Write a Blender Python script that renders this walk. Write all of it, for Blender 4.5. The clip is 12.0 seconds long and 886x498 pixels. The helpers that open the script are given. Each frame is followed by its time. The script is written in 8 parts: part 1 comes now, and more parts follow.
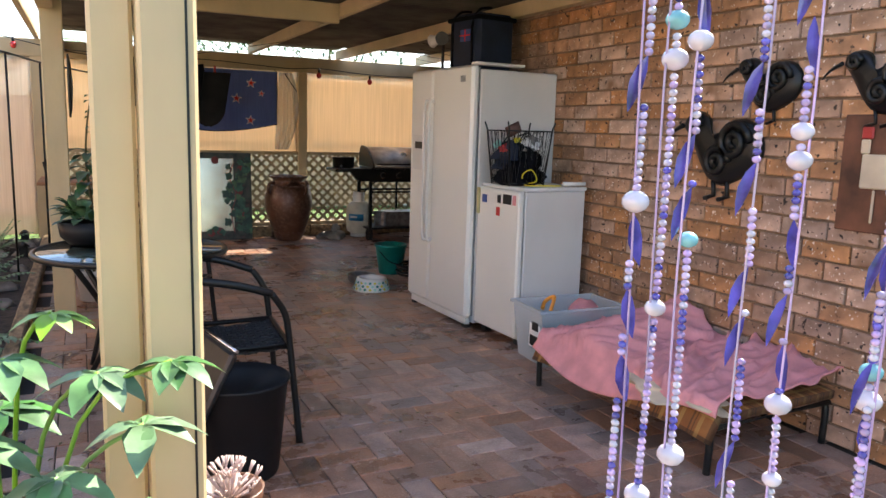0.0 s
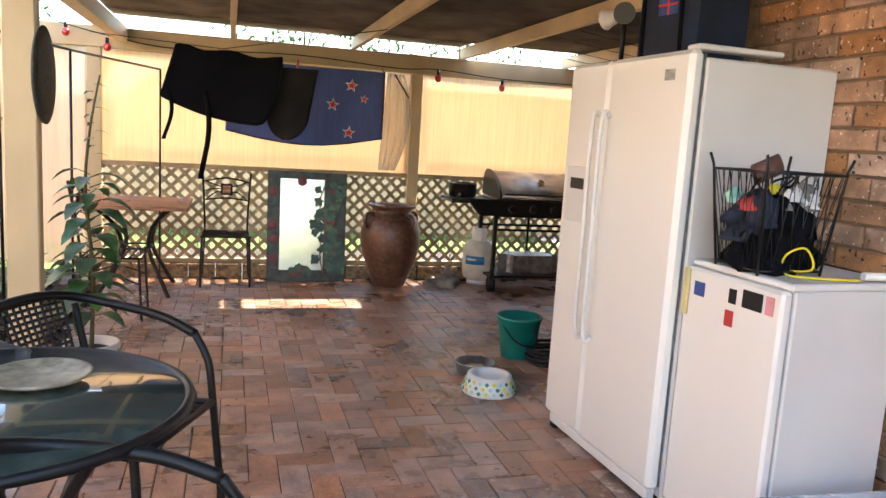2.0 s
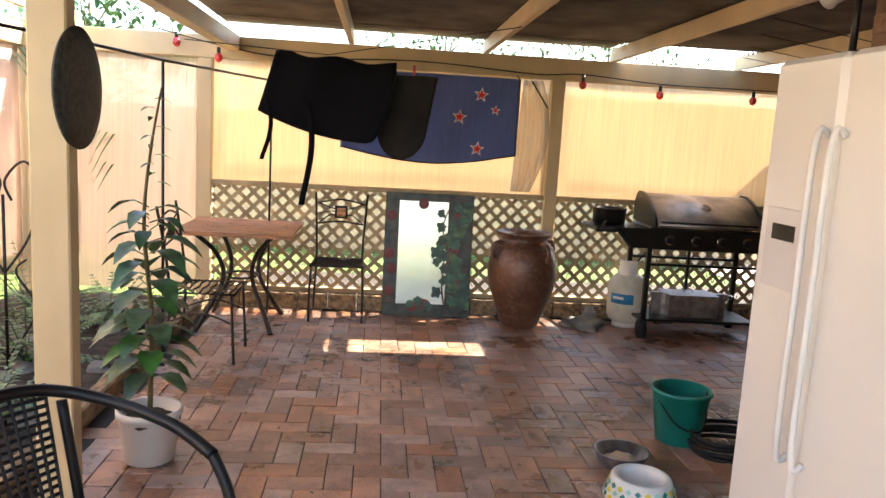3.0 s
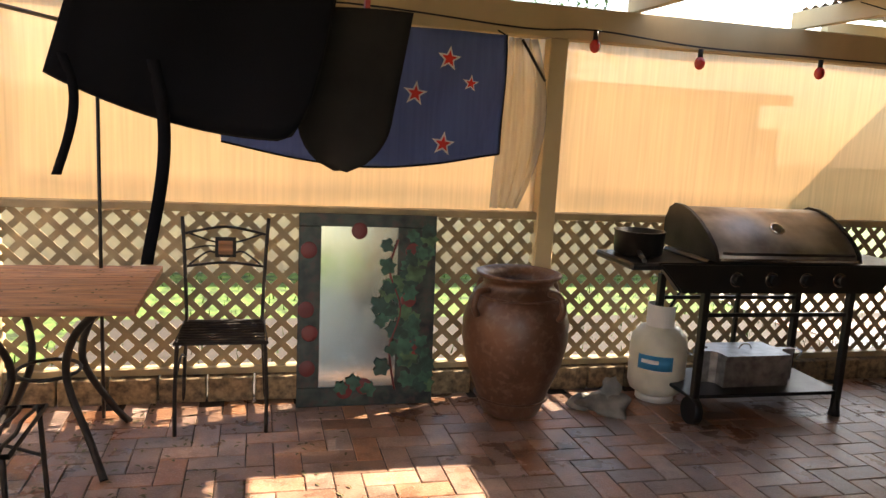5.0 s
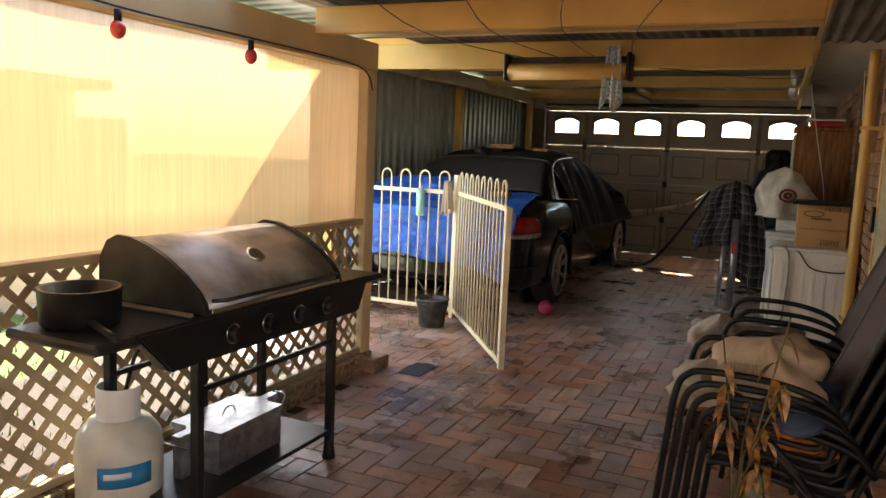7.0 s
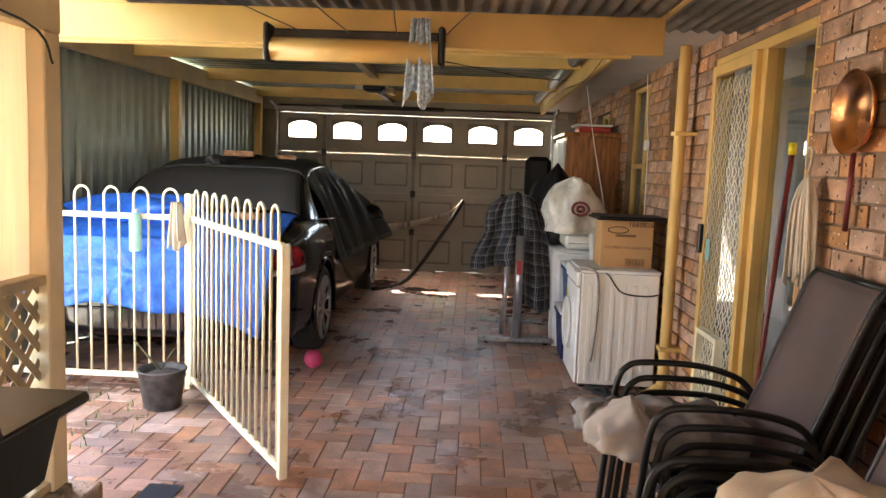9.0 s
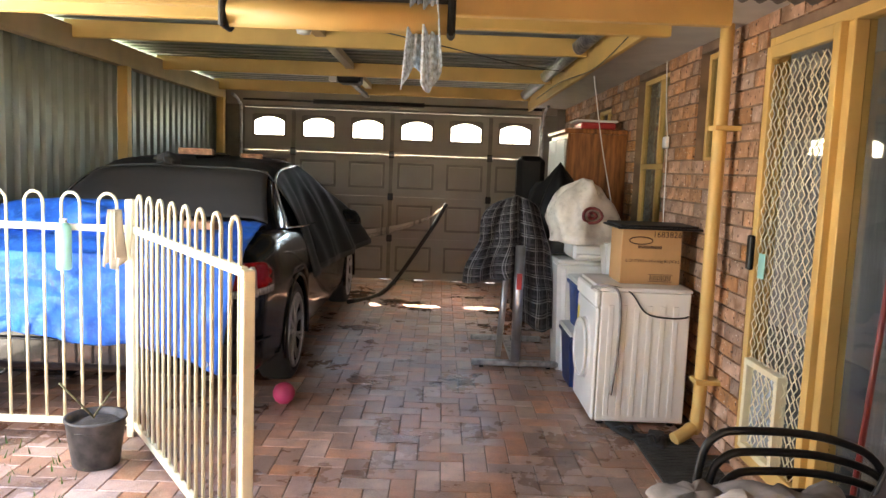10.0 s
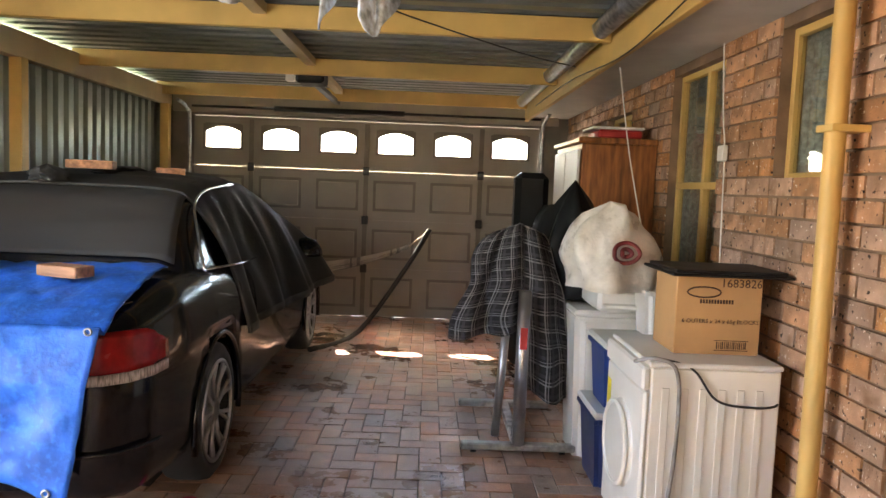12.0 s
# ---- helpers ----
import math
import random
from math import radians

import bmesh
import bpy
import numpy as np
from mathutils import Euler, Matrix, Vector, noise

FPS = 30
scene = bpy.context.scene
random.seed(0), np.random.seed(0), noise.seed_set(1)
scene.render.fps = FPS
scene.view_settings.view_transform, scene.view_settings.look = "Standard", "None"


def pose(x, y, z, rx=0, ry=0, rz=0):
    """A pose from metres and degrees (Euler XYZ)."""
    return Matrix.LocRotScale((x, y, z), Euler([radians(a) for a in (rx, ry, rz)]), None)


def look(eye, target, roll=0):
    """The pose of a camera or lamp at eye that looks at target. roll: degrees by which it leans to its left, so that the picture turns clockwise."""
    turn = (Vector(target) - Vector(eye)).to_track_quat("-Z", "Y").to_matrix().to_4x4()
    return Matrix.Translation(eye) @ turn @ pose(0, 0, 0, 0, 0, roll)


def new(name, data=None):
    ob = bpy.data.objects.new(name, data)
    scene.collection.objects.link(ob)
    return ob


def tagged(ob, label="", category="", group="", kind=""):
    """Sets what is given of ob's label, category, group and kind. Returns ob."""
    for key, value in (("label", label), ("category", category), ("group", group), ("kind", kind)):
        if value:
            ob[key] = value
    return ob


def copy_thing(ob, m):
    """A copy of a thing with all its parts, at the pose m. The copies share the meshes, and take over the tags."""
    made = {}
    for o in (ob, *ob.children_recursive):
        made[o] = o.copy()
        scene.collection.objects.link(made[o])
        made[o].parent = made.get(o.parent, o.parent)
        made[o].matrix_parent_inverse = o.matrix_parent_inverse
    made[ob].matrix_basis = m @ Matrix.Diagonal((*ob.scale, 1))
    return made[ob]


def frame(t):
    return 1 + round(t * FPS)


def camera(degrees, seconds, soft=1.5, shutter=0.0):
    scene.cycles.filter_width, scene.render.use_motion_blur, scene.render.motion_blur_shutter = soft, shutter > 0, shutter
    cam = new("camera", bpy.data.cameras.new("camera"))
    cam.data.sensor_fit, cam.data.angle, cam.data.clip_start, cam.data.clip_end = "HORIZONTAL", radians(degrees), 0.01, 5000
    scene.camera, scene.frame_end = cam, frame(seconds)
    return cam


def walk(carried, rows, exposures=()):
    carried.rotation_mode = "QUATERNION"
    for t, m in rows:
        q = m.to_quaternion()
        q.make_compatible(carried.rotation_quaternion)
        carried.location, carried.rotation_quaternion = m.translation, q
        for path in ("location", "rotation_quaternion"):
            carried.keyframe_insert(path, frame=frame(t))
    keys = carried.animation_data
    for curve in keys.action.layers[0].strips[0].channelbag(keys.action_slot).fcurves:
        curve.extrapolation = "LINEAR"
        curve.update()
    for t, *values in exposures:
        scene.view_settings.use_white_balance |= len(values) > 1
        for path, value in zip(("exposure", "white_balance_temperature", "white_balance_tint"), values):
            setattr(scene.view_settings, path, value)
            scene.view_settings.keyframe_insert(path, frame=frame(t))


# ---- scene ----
cam = camera(61.6, 12.0)
PATH = [
    (0, (0.175, -0.826, 1.305), (1.034, 0.953, 0.99), 1.7),
    (0.5, (0.265, -0.337, 1.318), (1.219, 1.397, 1.03), 1.3),
    (1, (0.412, 0.171, 1.328), (1.381, 1.893, 1.019), 1.7),
    (1.5, (0.611, 0.631, 1.344), (1.41, 2.439, 1.037), 3.4),
    (2, (0.859, 1.106, 1.362), (1.415, 3.005, 1.066), 3.5),
    (2.5, (1.067, 1.512, 1.39), (1.353, 3.469, 1.095), 3.1),
    (2.7, (1.139, 1.694, 1.428), (1.329, 3.663, 1.133), 3.4),
    (4.3, (0.952, 3.479, 1.392), (1.123, 5.45, 1.096), 3.1),
    (4.5, (0.974, 3.677, 1.405), (1.197, 5.64, 1.096), 3.1),
    (5, (0.981, 4.174, 1.427), (1.471, 6.087, 1.109), 3.1),
    (5.5, (1.004, 4.614, 1.407), (1.877, 6.39, 1.12), 3.1),
    (6, (1.058, 4.988, 1.401), (2.341, 6.497, 1.122), 2.8),
    (6.5, (1.15, 5.327, 1.438), (2.758, 6.485, 1.167), 2.6),
    (7, (1.21, 5.58, 1.46), (3.02, 6.389, 1.195), 2.4),
    (7.5, (1.405, 5.763, 1.431), (3.316, 6.293, 1.174), 2.3),
    (7.7, (1.534, 5.852, 1.451), (3.469, 6.29, 1.194), 2.2),
    (9.3, (2.761, 6.423, 1.479), (4.749, 6.459, 1.265), 2.3),
    (9.5, (2.926, 6.475, 1.479), (4.915, 6.493, 1.268), 2.4),
    (10, (3.29, 6.519, 1.469), (5.278, 6.508, 1.252), 2.2),
    (10.5, (3.673, 6.548, 1.442), (5.657, 6.505, 1.198), 2.9),
    (11, (4.025, 6.587, 1.478), (6.013, 6.505, 1.275), 2.9),
    (11.5, (4.352, 6.532, 1.474), (6.345, 6.459, 1.323), 2.4),
    (12, (4.663, 6.471, 1.475), (6.656, 6.428, 1.308), 2.3),
]
EXPOSURES = [(0.0, 1.85, 6600, 10), (1.0, 2.4, 6700, 10), (2.5, 2.85, 6900, 12), (4.5, 2.4, 7500, 12), (5.5, 2.3, 7700, 12), (7.0, 2.85, 7500, 12), (9.5, 4.25, 6900, 13), (10.5, 4.35, 6900, 13), (12.0, 4.45, 7000, 13)]
walk(cam, [(t, look(eye, target, roll)) for t, eye, target, roll in PATH], EXPOSURES)

# ---- light ----
SUN_TO = Vector((0.96, 0.42, 1.0)).normalized()
world = bpy.data.worlds.new("world")
scene.world = world
world.use_nodes = True
wn = world.node_tree
sky = wn.nodes.new("ShaderNodeTexSky")
sky.sky_type = "NISHITA"
sky.sun_disc = False
sky.sun_elevation = math.asin(SUN_TO.z)
sky.sun_rotation = math.atan2(SUN_TO.x, SUN_TO.y)
wn.links.new(sky.outputs[0], wn.nodes["Background"].inputs[0])
wn.nodes["Background"].inputs[1].default_value = 0.15
sun = new("sun", bpy.data.lights.new("sun", "SUN"))
sun.data.energy, sun.data.angle, sun.data.color = 5.0, radians(0.5), (1.0, 0.93, 0.82)
sun.matrix_world = look((0, 0, 20), Vector((0, 0, 20)) - SUN_TO)

# added fill lamp in the north opening, stands in for sky light on the carport
sky_side = new("sky_side", bpy.data.lights.new("sky_side", "AREA"))
sky_side.data.shape, sky_side.data.size, sky_side.data.size_y = "RECTANGLE", 1.30, 2.1
sky_side.data.energy, sky_side.data.color = 5.6, (1.0, 0.96, 0.92)
sky_side.matrix_world = look((6.1, 9.46, 1.2), (6.1, 5.0, 1.2))


# ---- materials ----
def mat(name, base, rough=0.6, metal=0.0, vary=0.12, scale=6.0, fine=60.0, bump=0.15, tint=None, spec=0.5, rand=0.0, dirt=0.0, stretch=(1, 1, 1), alpha=None, coat=0.0):
    """Procedural surface: two scales of variation, a fine relief, and a change from piece to piece."""
    m = bpy.data.materials.new(name)
    m.use_nodes = True
    t = m.node_tree
    n, l = t.nodes, t.links
    p = n["Principled BSDF"]
    p.inputs["Metallic"].default_value = metal
    p.inputs["Specular IOR Level"].default_value = spec
    p.inputs["Coat Weight"].default_value = coat
    tc = n.new("ShaderNodeTexCoord")
    mp = n.new("ShaderNodeMapping")
    mp.inputs["Scale"].default_value = stretch
    l.new(tc.outputs["Object"], mp.inputs[0])
    big, small = n.new("ShaderNodeTexNoise"), n.new("ShaderNodeTexNoise")
    big.inputs["Scale"].default_value, small.inputs["Scale"].default_value = scale, fine
    big.inputs["Detail"].default_value = 4
    small.inputs["Detail"].default_value = 3
    for q in (big, small):
        l.new(mp.outputs[0], q.inputs["Vector"])
    obj, geo = n.new("ShaderNodeObjectInfo"), n.new("ShaderNodeNewGeometry")
    add = n.new("ShaderNodeMath")
    add.operation = "ADD"
    l.new(obj.outputs["Random"], add.inputs[0])
    l.new(geo.outputs["Random Per Island"], add.inputs[1])
    fr = n.new("ShaderNodeMath")
    fr.operation = "FRACT"
    l.new(add.outputs[0], fr.inputs[0])
    dark = tuple(c * (1 - vary * 2.2) for c in base)
    light = tuple(min(1, c * (1 + vary)) for c in base)
    r1 = n.new("ShaderNodeValToRGB")
    r1.color_ramp.elements[0].position, r1.color_ramp.elements[1].position = 0.32, 0.68
    r1.color_ramp.elements[0].color, r1.color_ramp.elements[1].color = (*dark, 1), (*light, 1)
    l.new(big.outputs[0], r1.inputs[0])
    out = r1.outputs[0]
    if tint:
        mx = n.new("ShaderNodeMix")
        mx.data_type = "RGBA"
        mx.inputs[7].default_value = (*tint, 1)
        sm = n.new("ShaderNodeMapRange")
        sm.inputs[1].default_value, sm.inputs[2].default_value = 0.5, 0.7
        sm.inputs[4].default_value = 0.7
        l.new(small.outputs[0], sm.inputs[0])
        l.new(sm.outputs[0], mx.inputs[0])
        l.new(out, mx.inputs[6])
        out = mx.outputs[2]
    if rand:
        hs = n.new("ShaderNodeHueSaturation")
        mr = n.new("ShaderNodeMapRange")
        mr.inputs[3].default_value, mr.inputs[4].default_value = 1 - rand, 1 + rand
        l.new(fr.outputs[0], mr.inputs[0])
        l.new(mr.outputs[0], hs.inputs["Value"])
        m2 = n.new("ShaderNodeMath")
        m2.operation = "MULTIPLY_ADD"
        m2.inputs[1].default_value, m2.inputs[2].default_value = 7.3, 0.0
        l.new(fr.outputs[0], m2.inputs[0])
        f2 = n.new("ShaderNodeMath")
        f2.operation = "FRACT"
        l.new(m2.outputs[0], f2.inputs[0])
        ms = n.new("ShaderNodeMapRange")
        ms.inputs[3].default_value, ms.inputs[4].default_value = 1 - rand * 1.3, 1 + rand * 0.6
        l.new(f2.outputs[0], ms.inputs[0])
        l.new(ms.outputs[0], hs.inputs["Saturation"])
        l.new(out, hs.inputs["Color"])
        out = hs.outputs[0]
    l.new(out, p.inputs["Base Color"])
    rr = n.new("ShaderNodeMapRange")
    rr.inputs[3].default_value, rr.inputs[4].default_value = max(0.03, rough - 0.12), min(1, rough + 0.12)
    l.new(big.outputs[0], rr.inputs[0])
    l.new(rr.outputs[0], p.inputs["Roughness"])
    if bump:
        b = n.new("ShaderNodeBump")
        b.inputs["Strength"].default_value = bump
        b.inputs["Distance"].default_value = 0.004
        l.new(small.outputs[0], b.inputs["Height"])
        l.new(b.outputs[0], p.inputs["Normal"])
    if alpha is not None:
        p.inputs["Alpha"].default_value = alpha
    return m


def glass(name, tint=(1, 1, 1), rough=0.0):
    m = bpy.data.materials.new(name)
    m.use_nodes = True
    p = m.node_tree.nodes["Principled BSDF"]
    p.inputs["Base Color"].default_value = (*tint, 1)
    p.inputs["Transmission Weight"].default_value = 1
    p.inputs["Roughness"].default_value = rough
    p.inputs["IOR"].default_value = 1.45
    return m


def cloth_screen(name, color, open_part):
    """Woven shade cloth: holes between the threads let part of the light straight through, the threads glow in the sun behind."""
    m = bpy.data.materials.new(name)
    m.use_nodes = True
    t = m.node_tree
    n, l = t.nodes, t.links
    n.remove(n["Principled BSDF"])
    tr, tl, df = n.new("ShaderNodeBsdfTransparent"), n.new("ShaderNodeBsdfTranslucent"), n.new("ShaderNodeBsdfDiffuse")
    tc, mp, ns = n.new("ShaderNodeTexCoord"), n.new("ShaderNodeMapping"), n.new("ShaderNodeTexNoise")
    mp.inputs["Scale"].default_value = (60, 60, 1.5)
    l.new(tc.outputs["Object"], mp.inputs[0])
    l.new(mp.outputs[0], ns.inputs["Vector"])
    ns.inputs["Scale"].default_value = 1.0
    ra = n.new("ShaderNodeValToRGB")
    ra.color_ramp.elements[0].position, ra.color_ramp.elements[1].position = 0.3, 0.7
    ra.color_ramp.elements[0].color = (*[c * 0.86 for c in color], 1)
    ra.color_ramp.elements[1].color = (*color, 1)
    l.new(ns.outputs[0], ra.inputs[0])
    l.new(ra.outputs[0], tl.inputs[0])
    l.new(ra.outputs[0], df.inputs[0])
    a, b = n.new("ShaderNodeMixShader"), n.new("ShaderNodeMixShader")
    a.inputs[0].default_value = 0.6
    l.new(tl.outputs[0], a.inputs[1])
    l.new(df.outputs[0], a.inputs[2])
    b.inputs[0].default_value = open_part
    l.new(a.outputs[0], b.inputs[1])
    l.new(tr.outputs[0], b.inputs[2])
    l.new(b.outputs[0], n["Material Output"].inputs[0])
    return m


def speckled(name, base, rand, dark=(0.03, 0.02, 0.015), pale=(0.75, 0.62, 0.5), rough=0.85, amount=0.60):
    """Fired clay with dark iron spots, pale chips and cloudy burn marks."""
    m = mat(name, base, rough, vary=0.2, scale=9, fine=90, bump=0.6, rand=rand)
    t = m.node_tree
    n, l = t.nodes, t.links
    p = n["Principled BSDF"]
    src = p.inputs["Base Color"].links[0].from_socket
    tc = n.new("ShaderNodeTexCoord")
    obj = n.new("ShaderNodeObjectInfo")
    sh = n.new("ShaderNodeVectorMath")
    sh.operation = "MULTIPLY_ADD"
    sh.inputs[1].default_value = (1, 1, 1)
    l.new(tc.outputs["Object"], sh.inputs[0])
    l.new(obj.outputs["Location"], sh.inputs[2])
    for scale, lo, hi, col in ((38, amount, amount + 0.05, dark), (55, amount + 0.02, amount + 0.07, pale), (7, 0.55, 0.75, tuple(c * 0.45 for c in base))):
        q = n.new("ShaderNodeTexNoise")
        q.inputs["Scale"].default_value = scale
        q.inputs["Detail"].default_value = 2
        l.new(sh.outputs[0], q.inputs["Vector"])
        r = n.new("ShaderNodeMapRange")
        r.inputs[1].default_value, r.inputs[2].default_value = lo, hi
        l.new(q.outputs[0], r.inputs[0])
        mx = n.new("ShaderNodeMix")
        mx.data_type = "RGBA"
        mx.inputs[7].default_value = (*col, 1)
        l.new(r.outputs[0], mx.inputs[0])
        l.new(src, mx.inputs[6])
        src = mx.outputs[2]
    l.new(src, p.inputs["Base Color"])
    return m


def plaid(name, ground, line, second, step=0.07, scale=(1, 1, 1)):
    m = mat(name, ground, 0.95, vary=0.15, fine=200, bump=0.3)
    t = m.node_tree
    n, l = t.nodes, t.links
    p = n["Principled BSDF"]
    src = p.inputs["Base Color"].links[0].from_socket
    uv = n.new("ShaderNodeUVMap")
    sp = n.new("ShaderNodeSeparateXYZ")
    l.new(uv.outputs[0], sp.inputs[0])
    for i in (0, 1):
        for off, wid, col in ((0.0, 0.09, line), (0.16, 0.05, line), (0.5, 0.2, second)):
            a = n.new("ShaderNodeMath")
            a.operation = "MULTIPLY_ADD"
            a.inputs[1].default_value, a.inputs[2].default_value = 1 / step, off
            l.new(sp.outputs[i], a.inputs[0])
            f = n.new("ShaderNodeMath")
            f.operation = "FRACT"
            l.new(a.outputs[0], f.inputs[0])
            c = n.new("ShaderNodeMath")
            c.operation = "LESS_THAN"
            c.inputs[1].default_value = wid
            l.new(f.outputs[0], c.inputs[0])
            h = n.new("ShaderNodeMath")
            h.operation = "MULTIPLY"
            h.inputs[1].default_value = 0.6
            l.new(c.outputs[0], h.inputs[0])
            mx = n.new("ShaderNodeMix")
            mx.data_type = "RGBA"
            mx.inputs[7].default_value = (*col, 1)
            l.new(h.outputs[0], mx.inputs[0])
            l.new(src, mx.inputs[6])
            src = mx.outputs[2]
    l.new(src, p.inputs["Base Color"])
    return m


def weather(m, dark=(0.45, 0.42, 0.40), scale=1.1, lo=0.42, hi=0.62, scuff=None, wet=0.0):
    """Old stains and scuffs that run across many pieces, laid over a material by the place in the world."""
    t = m.node_tree
    n, l = t.nodes, t.links
    p = n["Principled BSDF"]
    geo = n.new("ShaderNodeNewGeometry")
    src = p.inputs["Base Color"].links[0].from_socket
    for sc, a, b, col, mode in ((scale, lo, hi, dark, "MULTIPLY"), (scale * 9, 0.55, 0.66, tuple(0.5 + c * 0.5 for c in dark), "MULTIPLY"), (scale * 4, 0.60, 0.72, scuff, "MIX")):
        if col is None:
            continue
        q = n.new("ShaderNodeTexNoise")
        q.inputs["Scale"].default_value, q.inputs["Detail"].default_value, q.inputs["Roughness"].default_value = sc, 6, 0.65
        l.new(geo.outputs["Position"], q.inputs["Vector"])
        r = n.new("ShaderNodeMapRange")
        r.inputs[1].default_value, r.inputs[2].default_value = a, b
        if mode == "MIX":
            r.inputs[4].default_value = 0.45
        l.new(q.outputs[0], r.inputs[0])
        mx = n.new("ShaderNodeMix")
        mx.data_type, mx.blend_type = "RGBA", mode
        mx.inputs[7].default_value = (*col, 1)
        l.new(r.outputs[0], mx.inputs[0])
        l.new(src, mx.inputs[6])
        src = mx.outputs[2]
        if wet and sc == scale:
            old = p.inputs["Roughness"].links[0].from_socket
            w = n.new("ShaderNodeMath")
            w.operation = "MULTIPLY_ADD"
            w.inputs[1].default_value = -wet
            l.new(r.outputs[0], w.inputs[0])
            l.new(old, w.inputs[2])
            l.new(w.outputs[0], p.inputs["Roughness"])
    l.new(src, p.inputs["Base Color"])
    return m


PAVER = weather(mat("paver_clay", (0.40, 0.208, 0.132), 0.38, vary=0.16, scale=9, fine=110, bump=0.5, tint=(0.50, 0.34, 0.25), rand=0.30, spec=0.7), (0.50, 0.45, 0.42), 1.3, 0.45, 0.62, (0.55, 0.42, 0.33), 0.16)
JOINT = mat("joint_sand", (0.040, 0.030, 0.024), 0.95, bump=0.5)
BRICK = speckled("face_brick", (0.48, 0.255, 0.135), 0.26, amount=0.635)
MORTAR = mat("mortar", (0.24, 0.155, 0.10), 0.95, vary=0.15, bump=0.6)
CREAM = mat("cream_paint", (0.60, 0.46, 0.26), 0.5, vary=0.08, scale=3, fine=40, bump=0.2, stretch=(1, 1, 0.5))
YELLOW = mat("yellow_cream_paint", (0.66, 0.43, 0.14), 0.5, vary=0.1, scale=2, fine=30, bump=0.2)
SOFFIT = mat("soffit_paint", (0.55, 0.53, 0.5), 0.7, vary=0.05)
STEEL_SHEET = mat("weathered_steel_sheet", (0.22, 0.24, 0.24), 0.42, 0.55, vary=0.15, scale=3)
GREEN_SHEET = mat("grey_green_wall_sheet", (0.23, 0.27, 0.23), 0.45, 0.1, vary=0.12, scale=2)
ROOF_DARK = mat("old_roof_sheet", (0.17, 0.15, 0.13), 0.6, 0.3, vary=0.25, scale=3)
LATTICE = mat("lattice_paint", (0.42, 0.31, 0.17), 0.6, vary=0.15)
GATE = mat("cream_metal_paint", (0.80, 0.72, 0.50), 0.35, vary=0.04, scale=12, bump=0.03)
WHITE = mat("white_enamel", (0.76, 0.74, 0.69), 0.34, vary=0.02, scale=0.35, fine=200, bump=0.02, coat=0.3)
WHITE_SIDE = mat("textured_white_enamel", (0.66, 0.64, 0.61), 0.5, vary=0.04, scale=2, fine=300, bump=0.15)
WHITE_P = mat("white_plastic", (0.72, 0.71, 0.68), 0.4, vary=0.04, bump=0.03)
OLD_CREAM = mat("aged_cream_plastic", (0.62, 0.52, 0.24), 0.5)
BLACK = mat("black_metal_paint", (0.010, 0.010, 0.010), 0.38, vary=0.15, bump=0.1, spec=0.35)
BLACK_P = mat("black_plastic", (0.009, 0.009, 0.010), 0.5, vary=0.1, bump=0.05, spec=0.3)
RUBBER = mat("rubber", (0.02, 0.02, 0.02), 0.8)
WICKER = mat("black_wicker", (0.02, 0.018, 0.018), 0.45, vary=0.2, scale=60, fine=150, bump=0.5)
IRON = mat("wrought_iron", (0.03, 0.022, 0.018), 0.55, 0.3, vary=0.3, scale=20, bump=0.5)
TERRA = mat("glazed_terracotta", (0.115, 0.048, 0.026), 0.42, vary=0.22, scale=4, fine=30, bump=0.35, tint=(0.17, 0.10, 0.07), coat=0.1)
WOOD = mat("weathered_wood", (0.42, 0.20, 0.10), 0.6, vary=0.25, scale=5, fine=60, bump=0.4, stretch=(1, 8, 8))
SLEEPER = mat("timber_sleeper", (0.30, 0.21, 0.12), 0.85, vary=0.3, scale=8, fine=60, bump=0.6, stretch=(4, 1, 4))
CUPB = mat("varnished_wood", (0.30, 0.11, 0.03), 0.4, vary=0.25, scale=4, fine=50, stretch=(8, 8, 1))
SOIL = mat("garden_soil", (0.045, 0.035, 0.028), 0.95, vary=0.4, scale=15, fine=80, bump=1.0)
STONE = mat("river_stone", (0.28, 0.26, 0.23), 0.75, vary=0.3, scale=6, bump=0.5, rand=0.35)
GRASS = mat("lawn_grass", (0.09, 0.16, 0.03), 0.9, vary=0.4, scale=9, fine=120, bump=1.0)
LEAF = mat("green_leaf", (0.06, 0.16, 0.045), 0.4, vary=0.3, scale=14, rand=0.3)
LEAF_PALE = mat("pale_green_leaf", (0.12, 0.24, 0.10), 0.38, vary=0.2, scale=20, rand=0.2)
LEAF_NEW = mat("fresh_leaf", (0.22, 0.42, 0.05), 0.4, vary=0.2, rand=0.2)
DRY = mat("dry_leaf", (0.40, 0.20, 0.06), 0.8, vary=0.4, scale=30, rand=0.4)
STEM = mat("plant_stem", (0.13, 0.11, 0.05), 0.8)
PALM = mat("palm_frond", (0.16, 0.26, 0.05), 0.5, vary=0.3, rand=0.3)
PINK = mat("pink_fleece", (0.72, 0.30, 0.31), 0.95, vary=0.1, scale=10, fine=220, bump=0.5)
PLAID_BED = plaid("orange_plaid_cloth", (0.28, 0.11, 0.03), (0.03, 0.02, 0.015), (0.42, 0.25, 0.08), 0.09)
PLAID = plaid("dark_plaid_wool", (0.012, 0.011, 0.012), (0.26, 0.25, 0.25), (0.05, 0.045, 0.05), 0.13)
CREAM_CLOTH = mat("cream_fleece", (0.62, 0.50, 0.36), 0.95, vary=0.1, fine=200, bump=0.4)
